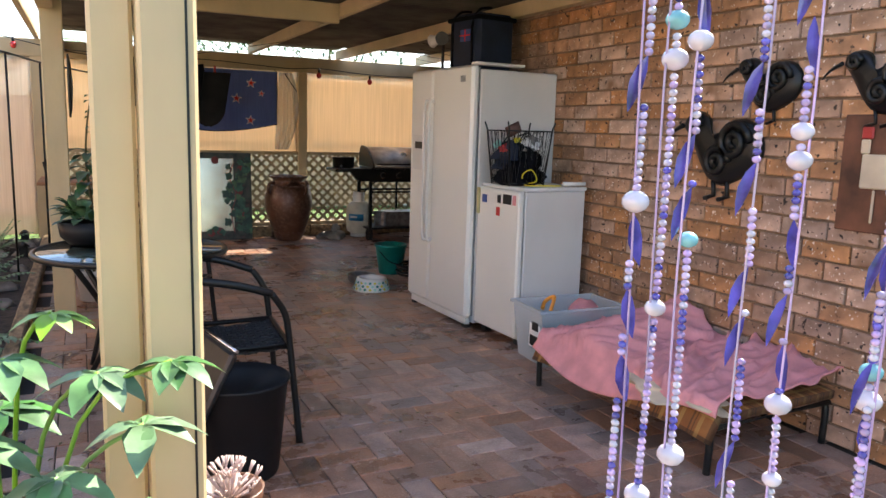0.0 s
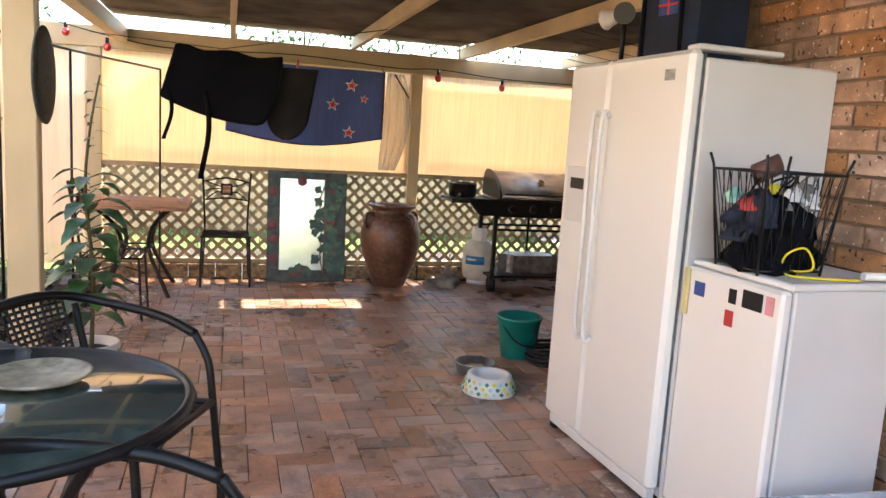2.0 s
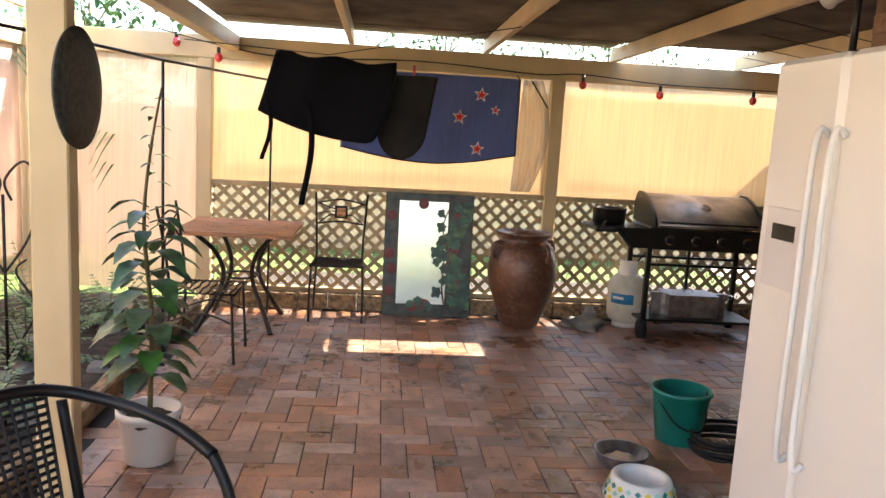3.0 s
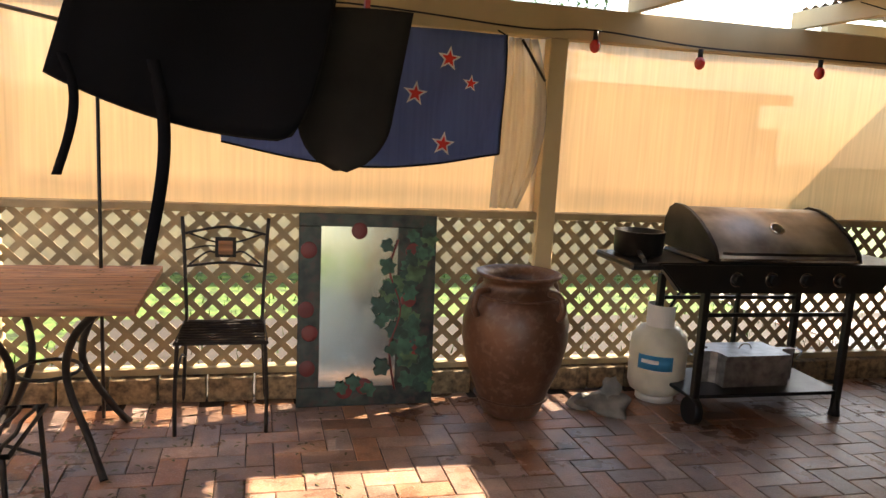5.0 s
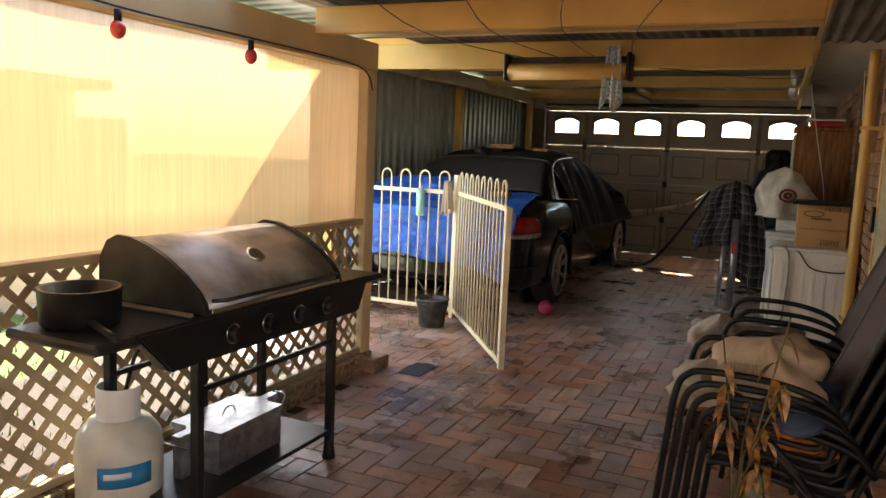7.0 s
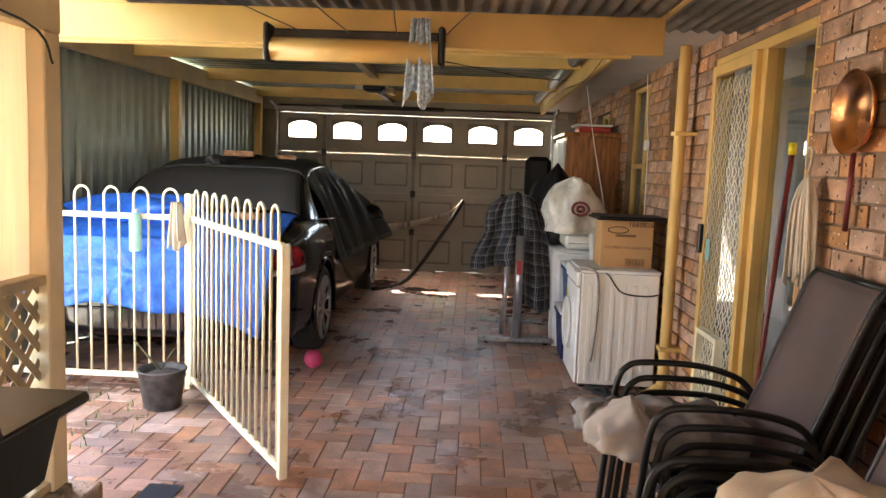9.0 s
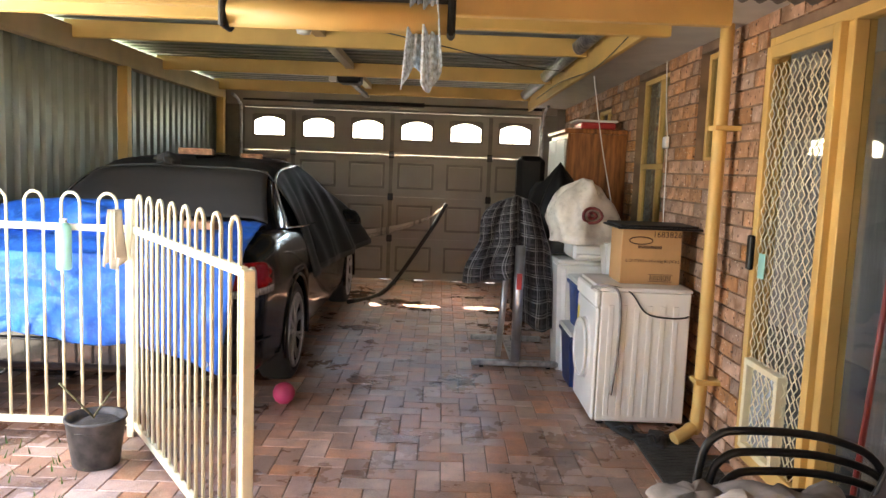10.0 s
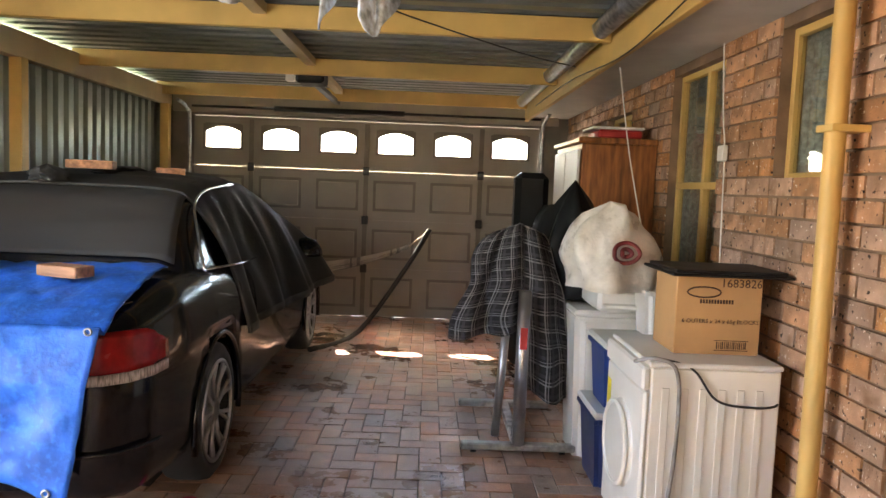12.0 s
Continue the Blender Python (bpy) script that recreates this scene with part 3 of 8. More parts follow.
for x in (9.85, 12.7, 6.95):
    struct("post", boxes((x, x + 0.09, 9.27, 9.36, 0, 2.24), bev=0.005), YELLOW, "cream painted carport post")

# posts of the patio
def post(x0, x1, y0, y1, z1=2.1, label="cream painted timber post"):
    struct("post", boxes((x0, x1, y0, y1, 0, z1), bev=0.006), CREAM, label)


post(5.29, 5.40, 7.955, 8.045, 1.93)
post(2.47, 2.575, 7.955, 8.045, 1.93)
post(-0.29, -0.18, 7.955, 8.045, 1.93)
post(0.255, 0.345, 0.45, 0.54, 2.2, "cream painted post with a long crack")
post(0.185, 0.252, 0.50, 0.585, 2.2)
post(-0.05, 0.08, 4.62, 4.70, 2.1)
post(-1.64, -1.55, 3.0, 3.09, 1.93)
post(-1.64, -1.55, 5.5, 5.59, 1.93)
post(-1.64, -1.55, 7.955, 8.045, 1.93)
struct("trim_strip", boxes((0.326, 0.330, 0.4478, 0.4500, 0, 2.2)), BLACK, "dark seam in the post")

# lattice and shade cloth along the north side
for a, b in ((-0.18, 2.47), (2.575, 5.29)):
    struct("trim_rail", boxes((a, b, 7.965, 8.035, 0.965, 1.005), bev=0.003), LATTICE, "timber rail over the lattice")
    struct("trim_rail", boxes((a, b, 7.965, 8.035, 0.135, 0.17), bev=0.003), LATTICE, "timber rail under the lattice")
    for s in (1, -1):
        pitch = 0.115
        k = 0
        x = a - 1.0
        while x < b + 1.0:
            zlo, zhi = 0.17, 0.965
            pa, pb = (x, zlo), (x + s * (zhi - zlo), zhi)
            t0, t1 = 0.0, 1.0
            dx = pb[0] - pa[0]
            for lim, sign in ((a, 1), (b, -1)):
                # keep the part of the strip inside the panel
                fa, fb = (pa[0] - lim) * sign, (pb[0] - lim) * sign
                if fa < 0 and fb < 0:
                    t0 = 2
                elif fa < 0:
                    t0 = max(t0, -fa / (fb - fa))
                elif fb < 0:
                    t1 = min(t1, fa / (fa - fb))
            if t0 < t1 - 0.02:
                q0 = Vector((pa[0] + dx * t0, 8.0 + s * 0.0021, zlo + (zhi - zlo) * t0))
                q1 = Vector((pa[0] + dx * t1, 8.0 + s * 0.0021, zlo + (zhi - zlo) * t1))
                d = (q1 - q0).normalized()
                w = Vector((-d.z, 0, d.x)) * 0.016
                bm = B()
                y = Vector((0, 0.0018, 0))
                vs = [bm.verts.new(p) for p in (q0 - w - y, q0 + w - y, q1 + w - y, q1 - w - y, q0 - w + y, q0 + w + y, q1 + w + y, q1 - w + y)]
                for f in ((0, 1, 2, 3), (7, 6, 5, 4), (0, 4, 5, 1), (1, 5, 6, 2), (2, 6, 7, 3), (3, 7, 4, 0)):
                    bm.faces.new([vs[i] for i in f])
                struct("lattice_slat", bm, LATTICE)
            x += pitch
    bm = B()
    sheet(bm, lambda u, v, a=a, b=b: (a + (b - a) * u, 8.03 + 0.006 * math.sin(9 * u + 3 * v), 1.005 + 0.925 * v), 24, 6, 0.0015)
    tagged(obj("shade_cloth", bm, SCREEN), "cream woven shade cloth stretched over the lattice rail", "shade cloth", "shade cloths")
for y0, y1 in ((3.1, 5.49), (5.6, 7.94)):
    bm = B()
    sheet(bm, lambda u, v, y0=y0, y1=y1: (-1.60 + 0.008 * math.sin(7 * u), y0 + (y1 - y0) * u, 0.25 + 1.68 * v), 20, 6, 0.0015)
    tagged(obj("shade_cloth", bm, SCREEN_W), "pale shade cloth hung beside the garden bed", "shade cloth", "shade cloths")
bm = B()
sheet(bm, lambda u, v: (-1.55 + 1.26 * u, 8.03, 0.1 + 1.83 * v), 12, 6, 0.0015)
tagged(obj("shade_cloth", bm, SCREEN_W), "pale shade cloth behind the garden bed", "shade cloth", "shade cloths")
x = -0.17
while x < 5.28:
    struct("edge_brick", boxes((x, x + 0.222, 7.93, 8.04, 0, 0.128), bev=0.005), SLEEPER)
    x += 0.232
struct("edge_block", boxes((5.29, 5.50, 7.86, 8.08, 0, 0.09), bev=0.008), BRICK, "brick at the foot of the post")
struct("drain", boxes((5.40, 5.68, 7.58, 7.74, 0.001, 0.006), bev=0.002), DARK_STEEL, "black drain grate in the paving")

# garden bed
bm = B()
box(bm, -1.6, -0.2, -1.0, 7.93, -0.03, 0.07)
struct("soil", bm, SOIL, "dark soil of the narrow garden bed")
for y0, y1 in ((-1.0, 1.6), (1.61, 4.3), (4.31, 6.6), (6.61, 7.9)):
    struct("edging", boxes((-0.255, -0.175, y0, y1, 0, 0.11), bev=0.01), SLEEPER, "old timber edging of the garden bed")

# outside
struct("outer_fence", boxes((-6, 6.6, 11.4, 11.45, -0.03, 1.62)), FENCE_C, "cream steel fence beyond the lawn")
struct("outer_wall", boxes((-2.7, -2.6, -4, 10.5, -0.03, 2.0)), PINK_WALL, "pink rendered wall next door")
struct("backdrop_house", boxes((2.5, 9, 15, 18, 0, 2.1)), FENCE_C, "neighbouring house beyond the fence")
struct("backdrop_roof", boxes((2.2, 9.3, 14.6, 18.3, 2.1, 2.25)), STEEL_SHEET)
"""grass tufts"""
bm = B()
rnd = random.Random(4)
for i in range(2600):
    x, y = rnd.uniform(-1, 7), 8.1 + 3.2 * rnd.random() ** 1.3
    a, h = rnd.random() * 6.28, rnd.uniform(0.03, 0.10)
    p = Vector((x, y, -0.035))
    w = Vector((math.cos(a), math.sin(a), 0)) * 0.009
    tip = p + Vector((rnd.uniform(-0.03, 0.03), rnd.uniform(-0.03, 0.03), h))
    bm.faces.new([bm.verts.new(q) for q in (p - w, p + w, tip)])
tagged(obj("lawn_grass", bm, GRASS), "sunlit green lawn grass behind the lattice", "grass", kind="stuff")
bm = B()
box(bm, -3, 13, 8.12, 11.3, -0.034, -0.02)
struct("lawn", bm, GRASS, "sunlit lawn")
# unseen pale slab, added to reflect sunlight into the carport
struct("path", boxes((5.2, 12.9, 9.5, 11.35, -0.019, -0.008)), mat("bounce_slab", (0.48, 0.43, 0.36), 0.85, vary=0.1, scale=2, bump=0.4), "unseen pale slab added to bounce sunlight into the carport")


def palm(at, h, n, spread, seed, label):
    """A palm: a rough trunk and arching fronds with separate leaflets."""
    t = thing("palm_tree", at, label, "palm tree")
    bm = B()
    tube(bm, [(0, 0, 0), (0.05, 0, h * 0.5), (0, 0, h)], 0.11, 10)
    part("trunk", bm, STEM, t)
    rnd = random.Random(seed)
    for i in range(n):
        bm = B()
        a, el = i * 2.4 + rnd.random(), rnd.uniform(0.1, 1.1)
        L = spread * rnd.uniform(0.8, 1.1)
        pts = [Vector((math.cos(a) * L * s * math.cos(el * 0.6), math.sin(a) * L * s * math.cos(el * 0.6), h + L * (math.sin(el) * s - 0.75 * s * s))) for s in [k / 9 for k in range(10)]]
        tube(bm, pts, 0.012, 4, taper=0.3)
        for k in range(1, 10):
            d = (pts[k] - pts[k - 1]).normalized()
            sd = d.cross(Vector((0, 0, 1))).normalized()
            for q in range(3):
                b0 = pts[k - 1].lerp(pts[k], q / 3)
                for s in (-1, 1):
                    leaf_mesh(bm, b0, d * 0.6 + sd * s, L * 0.28, 0.025, 0.5)
        part("frond", bm, PALM, t)
    return t


palm((-1.8, 9.2, 0), 1.9, 16, 1.5, 2, "green palm with arching fronds beyond the shade cloth")
palm((0.6, 13.5, 0), 2.2, 16, 1.6, 5, "green palm beyond the cream fence")


def bush(name, at, r, h, leaf, nleaf, seed, label, cat="tree"):
    t = thing(name, at, label, cat)
    rnd = random.Random(seed)
    bm = B()
    tube(bm, [(0, 0, 0), (0.05, 0.03, h * 0.45), (0.0, 0, h * 0.8)], 0.06, 8, taper=0.4)
    for i in range(9):
        a = i * 0.7
        tube(bm, [(0, 0, h * 0.35 + i * h * 0.04), (math.cos(a) * r * 0.8, math.sin(a) * r * 0.8, h * (0.55 + 0.05 * i))], 0.02, 5, taper=0.3)
    part("trunk", bm, STEM, t)
    bm = B()
    for i in range(nleaf):
        d = Vector((rnd.gauss(0, 1), rnd.gauss(0, 1), rnd.gauss(0, 0.8))).normalized() * (rnd.random() ** 0.4)
        if noise.noise(d * 2.2 + Vector((seed, 0, 0))) < -0.18:
            continue
        leaf_mesh(bm, (d.x * r, d.y * r, h * 0.72 + d.z * h * 0.35), (rnd.gauss(0, 1), rnd.gauss(0, 1), rnd.gauss(0, 0.6) + 0.01), leaf, leaf * 0.5, 0.2)
    tagged(part("crown", bm, LEAF, t), kind="stuff")
    return t


for i, (x, y, r, h) in enumerate(((-3.5, 14.5, 1.6, 4.0), (2.6, 20.5, 2.2, 5.0), (6.8, 21, 2.6, 5.5))):
    bush("tree", (x, y, 0), r, h, 0.16, 1700, i + 3, "leafy green tree beyond the cream fence")


# ---- the carport ----
def garage_door():
    t = thing("garage_door", (12.93, 7.17, 0), "closed grey sectional garage door with six small arched windows", "garage door")
    y0, y1, n, rows = -1.885, 1.885, 6, 4
    w, h = (y1 - y0) / n, 2.15 / rows
    for r in range(rows):
        z = r * h
        sec = part("section", boxes((-0.03, 0.0, y0, y1, z + 0.0006, z + h - 0.0006), bev=0.002) if r < 3 else boxes((-0.03, 0, y0, y1, z + 0.0006, 1.80), (-0.03, 0, y0, y1, 2.05, z + h - 0.004), *[(-0.03, 0, y0 + w * k - 0.125 if k else y0, y0 + w * k + 0.125 if k < n else y1, 1.80, 2.05) for k in range(n + 1)]), GARAGE, t)
        for k in range(n):
            a, b = y0 + w * k + 0.11, y0 + w * (k + 1) - 0.11
            if r < 3:
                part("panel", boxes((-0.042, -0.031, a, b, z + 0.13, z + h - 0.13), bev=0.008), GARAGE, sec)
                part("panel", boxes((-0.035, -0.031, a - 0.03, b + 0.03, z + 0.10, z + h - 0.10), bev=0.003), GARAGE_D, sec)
    for k in range(n):
        c = y0 + w * (k + 0.5)
        bm = B()
        box(bm, -0.04, -0.03, c - 0.215, c - 0.19, 1.79, 2.06)
        box(bm, -0.04, -0.03, c + 0.19, c + 0.215, 1.79, 2.06)
        box(bm, -0.04, -0.03, c - 0.19, c + 0.19, 1.79, 1.81)
        # arched head
        for i in range(10):
            u0, u1 = -0.19 + 0.038 * i, -0.19 + 0.038 * (i + 1)
            za, zb = (2.035 - 0.055 * (u / 0.19) ** 2 for u in (u0, u1))
            vs = [bm.verts.new((x, c + u, z)) for x in (-0.045, -0.002) for u, z in ((u0, za), (u1, zb), (u1, 2.07), (u0, 2.07))]
            for f in ((0, 1, 2, 3), (7, 6, 5, 4), (0, 4, 5, 1), (1, 5, 6, 2), (2, 6, 7, 3), (3, 7, 4, 0)):
                bm.faces.new([vs[q] for q in f])
        win = part("window", bm, GARAGE_D, t)
        pane = part("pane", boxes((-0.012, -0.008, c - 0.19, c + 0.19, 1.81, 2.05)), GLASS, win)
        pane.visible_shadow = False
    for y in (y0 + w * 1.0, y0 + w * 3, y0 + w * 5):
        part("strut", boxes((-0.06, -0.043, y - 0.025, y + 0.025, 0.02, 2.12), bev=0.003), GARAGE_D, t)
        for z in (0.54, 1.075, 1.61):
            part("hinge", boxes((-0.075, -0.061, y - 0.035, y + 0.035, z - 0.045, z + 0.045), bev=0.004), BLACK, t)
    for y in (y0 - 0.03, y1 + 0.03):
        bm = B()
        tube(bm, curve([(-0.09, y, 0.0), (-0.09, y, 1.95), (-0.2, y, 2.2), (-0.5, y, 2.26)], 5), 0.02, 6)
        part("track", bm, GALV, t)
    bm = B()
    tube(bm, [(-0.12, y0, 2.24), (-0.12, y1, 2.24)], 0.014, 8)
    part("torsion_bar", bm, DARK_STEEL, t)
    bm = B()
    tube(bm, [(-0.12, -0.4, 2.24), (-0.12, 1.0, 2.24)], 0.03, 10)
    part("spring", bm, BLACK, t)


garage_door()
t = thing("door_opener", (11.0, 7.5, 2.33), "small black garage door opener with a long rail", "door opener")
part("housing", boxes((-0.14, 0.14, -0.13, 0.10, -0.05, 0.07), bev=0.02), BLACK_P, t)
part("rail", boxes((0.14, 1.85, -0.03, 0.03, -0.02, 0.02), bev=0.003), DARK_STEEL, t)
part("junction_box", boxes((-0.05, 0.03, 0.13, 0.20, -0.03, 0.03), bev=0.006), WHITE_P, t)

t = thing("radiant_heater", (6.0, 6.91, 2.0), "cream outdoor radiant heater bolted to the beam", "heater")
bm = B()
sheet(bm, lambda u, v: (0.025 - 0.045 * math.sin(math.pi * v), -0.39 + 0.78 * u, 0.045 - 0.10 * v), 2, 8, 0.008)
part("shade", bm, YELLOW, t)
part("body", boxes((0.035, 0.09, -0.39, 0.39, 0.0, 0.09), bev=0.006), DARK_STEEL, t)
for y in (-0.42, 0.39):
    part("end_cap", boxes((-0.02, 0.10, y, y + 0.03, -0.065, 0.11), bev=0.01), BLACK, t)


def towel(name, at, wid, hgt, material, seed, label, rz=0.0, cat="tea towel"):
    rnd = random.Random(seed)
    ph = rnd.random() * 6
    t = tagged(obj(name, sheet(B(), lambda u, v: ((u - 0.5) * wid * (0.55 + 0.45 * v), 0.018 * math.sin(u * 13 + ph + v) * (0.4 + v) + 0.02 * math.sin(u * 26 + ph), -hgt * v * (1 - 0.12 * math.sin(u * 9 + ph))), 30, 12, 0.004), material), label, cat)
    t.matrix_world = pose(*at, 0, 0, rz)
    return t


towel("tea_towel", (6.02, 6.60, 2.15), 0.15, 0.37, TEATOWEL, 3, "pale blue checked tea towel hanging from the heater", 80)
bm = B()
lathe(bm, [(0.001, 0), (0.045, 0.01), (0.05, 0.04), (0.02, 0.08), (0.02, 0.1)], (0, 0, 0), 14)
t = thing("ceiling_lamp", (8.3, 7.46, 2.30), "small round white ceiling lamp under the beam", "ceiling lamp")
part("globe", bm, WHITE_P, t)

# downpipe
t = thing("downpipe", (7.27, 5.055, 0), "cream painted downpipe on the brick wall", "downpipe")
bm = B()
tube(bm, curve([(0.0, 0, 2.3), (0, 0, 1.2), (0, 0, 0.2), (-0.01, 0.04, 0.09), (-0.05, 0.14, 0.04)], 6), 0.036, 16)
part("pipe", bm, YELLOW, t)
for z in (0.35, 1.72):
    part("bracket", boxes((-0.06, 0.05, -0.10, 0.045, z, z + 0.025), bev=0.002), YELLOW, t)


# windows and doors of the house
def window(x0, x1, z0, z1, splits, trans=None):
    t = thing("window", (x0, HOUSE_Y - 0.07, z0), "aluminium window with faded green net curtain", "window", "house windows")
    w, h = x1 - x0, z1 - z0
    part("window_frame", boxes((0, 0.035, -0.02, 0.02, 0, h), (w - 0.035, w, -0.02, 0.02, 0, h), (0.035, w - 0.035, -0.02, 0.02, 0, 0.035), (0.035, w - 0.035, -0.02, 0.02, h - 0.035, h), *[(s - 0.02, s + 0.02, -0.02, 0.025, 0.035, h - 0.035) for s in splits], bev=0.003), YELLOW, t)
    if trans:
        part("rail", boxes((0.035, w - 0.035, -0.02, 0.028, trans - 0.02, trans + 0.02), bev=0.003), YELLOW, t)
    part("pane", boxes((0.035, w - 0.035, -0.006, -0.002, 0.035, h - 0.035)), GLASS, t)
    bm = B()
    sheet(bm, lambda u, v: (0.02 + (w - 0.04) * u, -0.04 + 0.012 * math.sin(40 * u), 0.02 + (h - 0.04) * v), 40, 2, 0.003)
    part("net_curtain", bm, NET, t)


window(7.5, 7.95, 1.56, 2.22, ())
window(8.57, 9.40, 1.02, 2.22, (0.36,), 0.52)
window(10.3, 11.1, 1.3, 2.1, (0.4,))


def mesh_door(x0, x1, label, pet):
    """Aluminium screen door with a diamond grille of bent strips."""
    w = x1 - x0
    t = thing("security_door", (x0, HOUSE_Y + 0.015, 0.1), label, "security door", "screen doors")
    part("door_frame", boxes((0, 0.05, -0.018, 0.018, 0, 2.0), (w - 0.05, w, -0.018, 0.018, 0, 2.0), (0.05, w - 0.05, -0.018, 0.018, 1.94, 2.0), (0.05, w - 0.05, -0.018, 0.018, 0, 0.07), bev=0.004), YELLOW, t)
    bm = B()
    px, pz = 0.045, 0.092
    zz = 0.07
    for s in (1, -1):
        k = -30
        while k < 60:
            # wavy strips that touch their neighbours
            pts = []
            xk = 0.05 + k * px
            if 0.05 < xk < w - 0.05:
                z = 0.07
                q = 0
                while z < 1.94:
                    pts.append((min(max(xk + (px / 2 if (q + (s < 0)) % 2 else -px / 2) * 0.98, 0.05), w - 0.05), 0.004 * s, z))
                    z += pz / 2
                    q += 1
                tube(bm, pts, 0.0032, 4)
            k += 2 if s > 0 else 2
        if s > 0:
            k = 0
    grille = part("grille", bm, GATE, t)
    bm = B()
    k = 1
    while 0.05 + k * px < w - 0.05:
        z, q, pts = 0.07, 0, []
        while z < 1.94:
            pts.append((min(max(0.05 + k * px + (px / 2 if q % 2 == 0 else -px / 2) * 0.98, 0.05), w - 0.05), -0.002, z))
            z += pz / 2
            q += 1
        tube(bm, pts, 0.0032, 4)
        k += 2
    part("grille", bm, GATE, t)
    part("lock", boxes((w - 0.05, w - 0.01, 0.019, 0.045, 0.93, 1.10), bev=0.006), BLACK, t)
    if pet:
        part("pet_door", boxes((w - 0.42, w - 0.39, -0.02, 0.03, 0.05, 0.50), (w - 0.09, w - 0.06, -0.02, 0.03, 0.05, 0.50), (w - 0.39, w - 0.09, -0.02, 0.03, 0.05, 0.08), (w - 0.39, w - 0.09, -0.02, 0.03, 0.47, 0.50), bev=0.003), GATE, t)
        part("flap", boxes((w - 0.39, w - 0.09, -0.012, -0.006, 0.08, 0.47)), CLEAR_BOX, t)
        part("tag", boxes((w - 0.16, w - 0.09, 0.012, 0.014, 0.90, 1.02)), AQUA, t)


mesh_door(6.27, 6.93, "cream aluminium security screen door with a pet flap", True)
mesh_door(3.45, 4.40, "cream aluminium security screen door", False)
t = thing("sliding_door", (5.66, HOUSE_Y - 0.05, 0.06), "cream framed glass sliding door", "sliding door")
part("door_frame", boxes((0, 0.05, -0.04, 0.05, 0, 2.09), (1.27, 1.32, -0.04, 0.05, 0, 2.09), (0.05, 1.27, -0.04, 0.05, 2.04, 2.09), (0.05, 1.27, -0.04, 0.05, 0, 0.04), (0.56, 0.62, -0.04, 0.05, 0.04, 2.04), bev=0.004), YELLOW, t)
part("pane", boxes((0.05, 0.56, -0.01, -0.004, 0.04, 2.04)), GLASS, t)
part("pane", boxes((0.62, 1.27, -0.03, -0.024, 0.04, 2.04)), GLASS, t)
bm = B()
sheet(bm, lambda u, v: (0.02 + 0.5 * u, -0.12 + 0.02 * math.sin(30 * u), 0.02 + 2.02 * v), 40, 2, 0.003)
part("curtain", bm, CURTAIN, t)
struct("door_step", boxes((5.66, 6.98, HOUSE_Y - 0.1, HOUSE_Y + 0.03, 0, 0.058), bev=0.006), BRICK, "brick door step")
t = thing("doormat", (6.95, 5.23, 0.002), "black ribbed rubber doormat on the paving", "doormat")
part("mat", boxes((-0.42, 0.42, -0.17, 0.17, 0, 0.012), bev=0.003), MAT_R, t)
part("rib", boxes(*[(-0.40 + 0.04 * i, -0.385 + 0.04 * i, -0.16, 0.16, 0.012, 0.016) for i in range(20)]), MAT_R, t)
for i, (x, y, a) in enumerate(((7.42, 5.42, 10), (7.28, 5.27, -25))):
    t = thing("thong_sandal", (x, y, 0.001), "worn black rubber sandal on the paving", "sandal", "pair of sandals", 100 + a)
    bm = B()
    sheet(bm, lambda u, v: ((v - 0.5) * 0.095 * (0.8 + 0.3 * math.sin(3 * u)) , (u - 0.5) * 0.27, 0.012), 8, 4, 0.02)
    part("sole", bm, RUBBER, t)
    bm = B()
    tube(bm, curve([(-0.045, -0.02, 0.02), (-0.02, 0.05, 0.05), (0, 0.09, 0.03), (0.02, 0.05, 0.05), (0.045, -0.02, 0.02)]), 0.009, 6)
    part("strap", bm, BLACK_P, t)


# pool fence and gate
def hoops(t, n, gap, z0=0.06, z1=1.28, single="bar"):
    """Pairs of bars joined by a hoop, on two rails, along x."""
    L = n * 2 * gap
    part("rail", boxes((0, L, -0.012, 0.012, 1.08, 1.115), bev=0.003), GATE, t)
    part("rail", boxes((0, L, -0.012, 0.012, z0, z0 + 0.035), bev=0.003), GATE, t)
    for i in range(n):
        x = gap * (0.5 + 2 * i)
        pts = [(x, 0, z0 + 0.02), (x, 0, 1.22)] + [(x + gap / 2 * (1 - math.cos(a)), 0, 1.22 + 0.055 * math.sin(a)) for a in [k * math.pi / 8 for k in range(1, 8)]] + [(x + gap, 0, 1.22), (x + gap, 0, z0 + 0.02)]
        part("hooped_bar", tube(B(), pts, 0.008, 8), GATE, t)


t = thing("pool_fence", (7.08, 8.12, 0), "cream metal pool fence with hooped tops", "fence", rz=90)
hoops(t, 6, 0.094)
part("post", boxes((-0.035, 0.0, -0.018, 0.018, 0, 1.25), bev=0.004), GATE, t)
ang = math.degrees(math.atan2(7.13 - 8.06, 5.69 - 7.03))
t = thing("pool_gate", (7.04, 8.06, 0), "open cream metal pool gate with hooped tops", "gate", rz=ang)
hoops(t, 8, 0.0985)
part("stile", boxes((1.58, 1.62, -0.02, 0.02, 0.04, 1.11), bev=0.004), GATE, t)
part("stile", boxes((-0.03, 0.0, -0.018, 0.018, 0.04, 1.25), bev=0.004), GATE, t)
bm = B()
tube(bm, curve([(1.50, 0.03, 1.07), (1.53, 0.045, 1.10), (1.57, 0.035, 1.05), (1.60, 0.03, 1.02)]), 0.009, 6)
part("latch", bm, GALV, t)
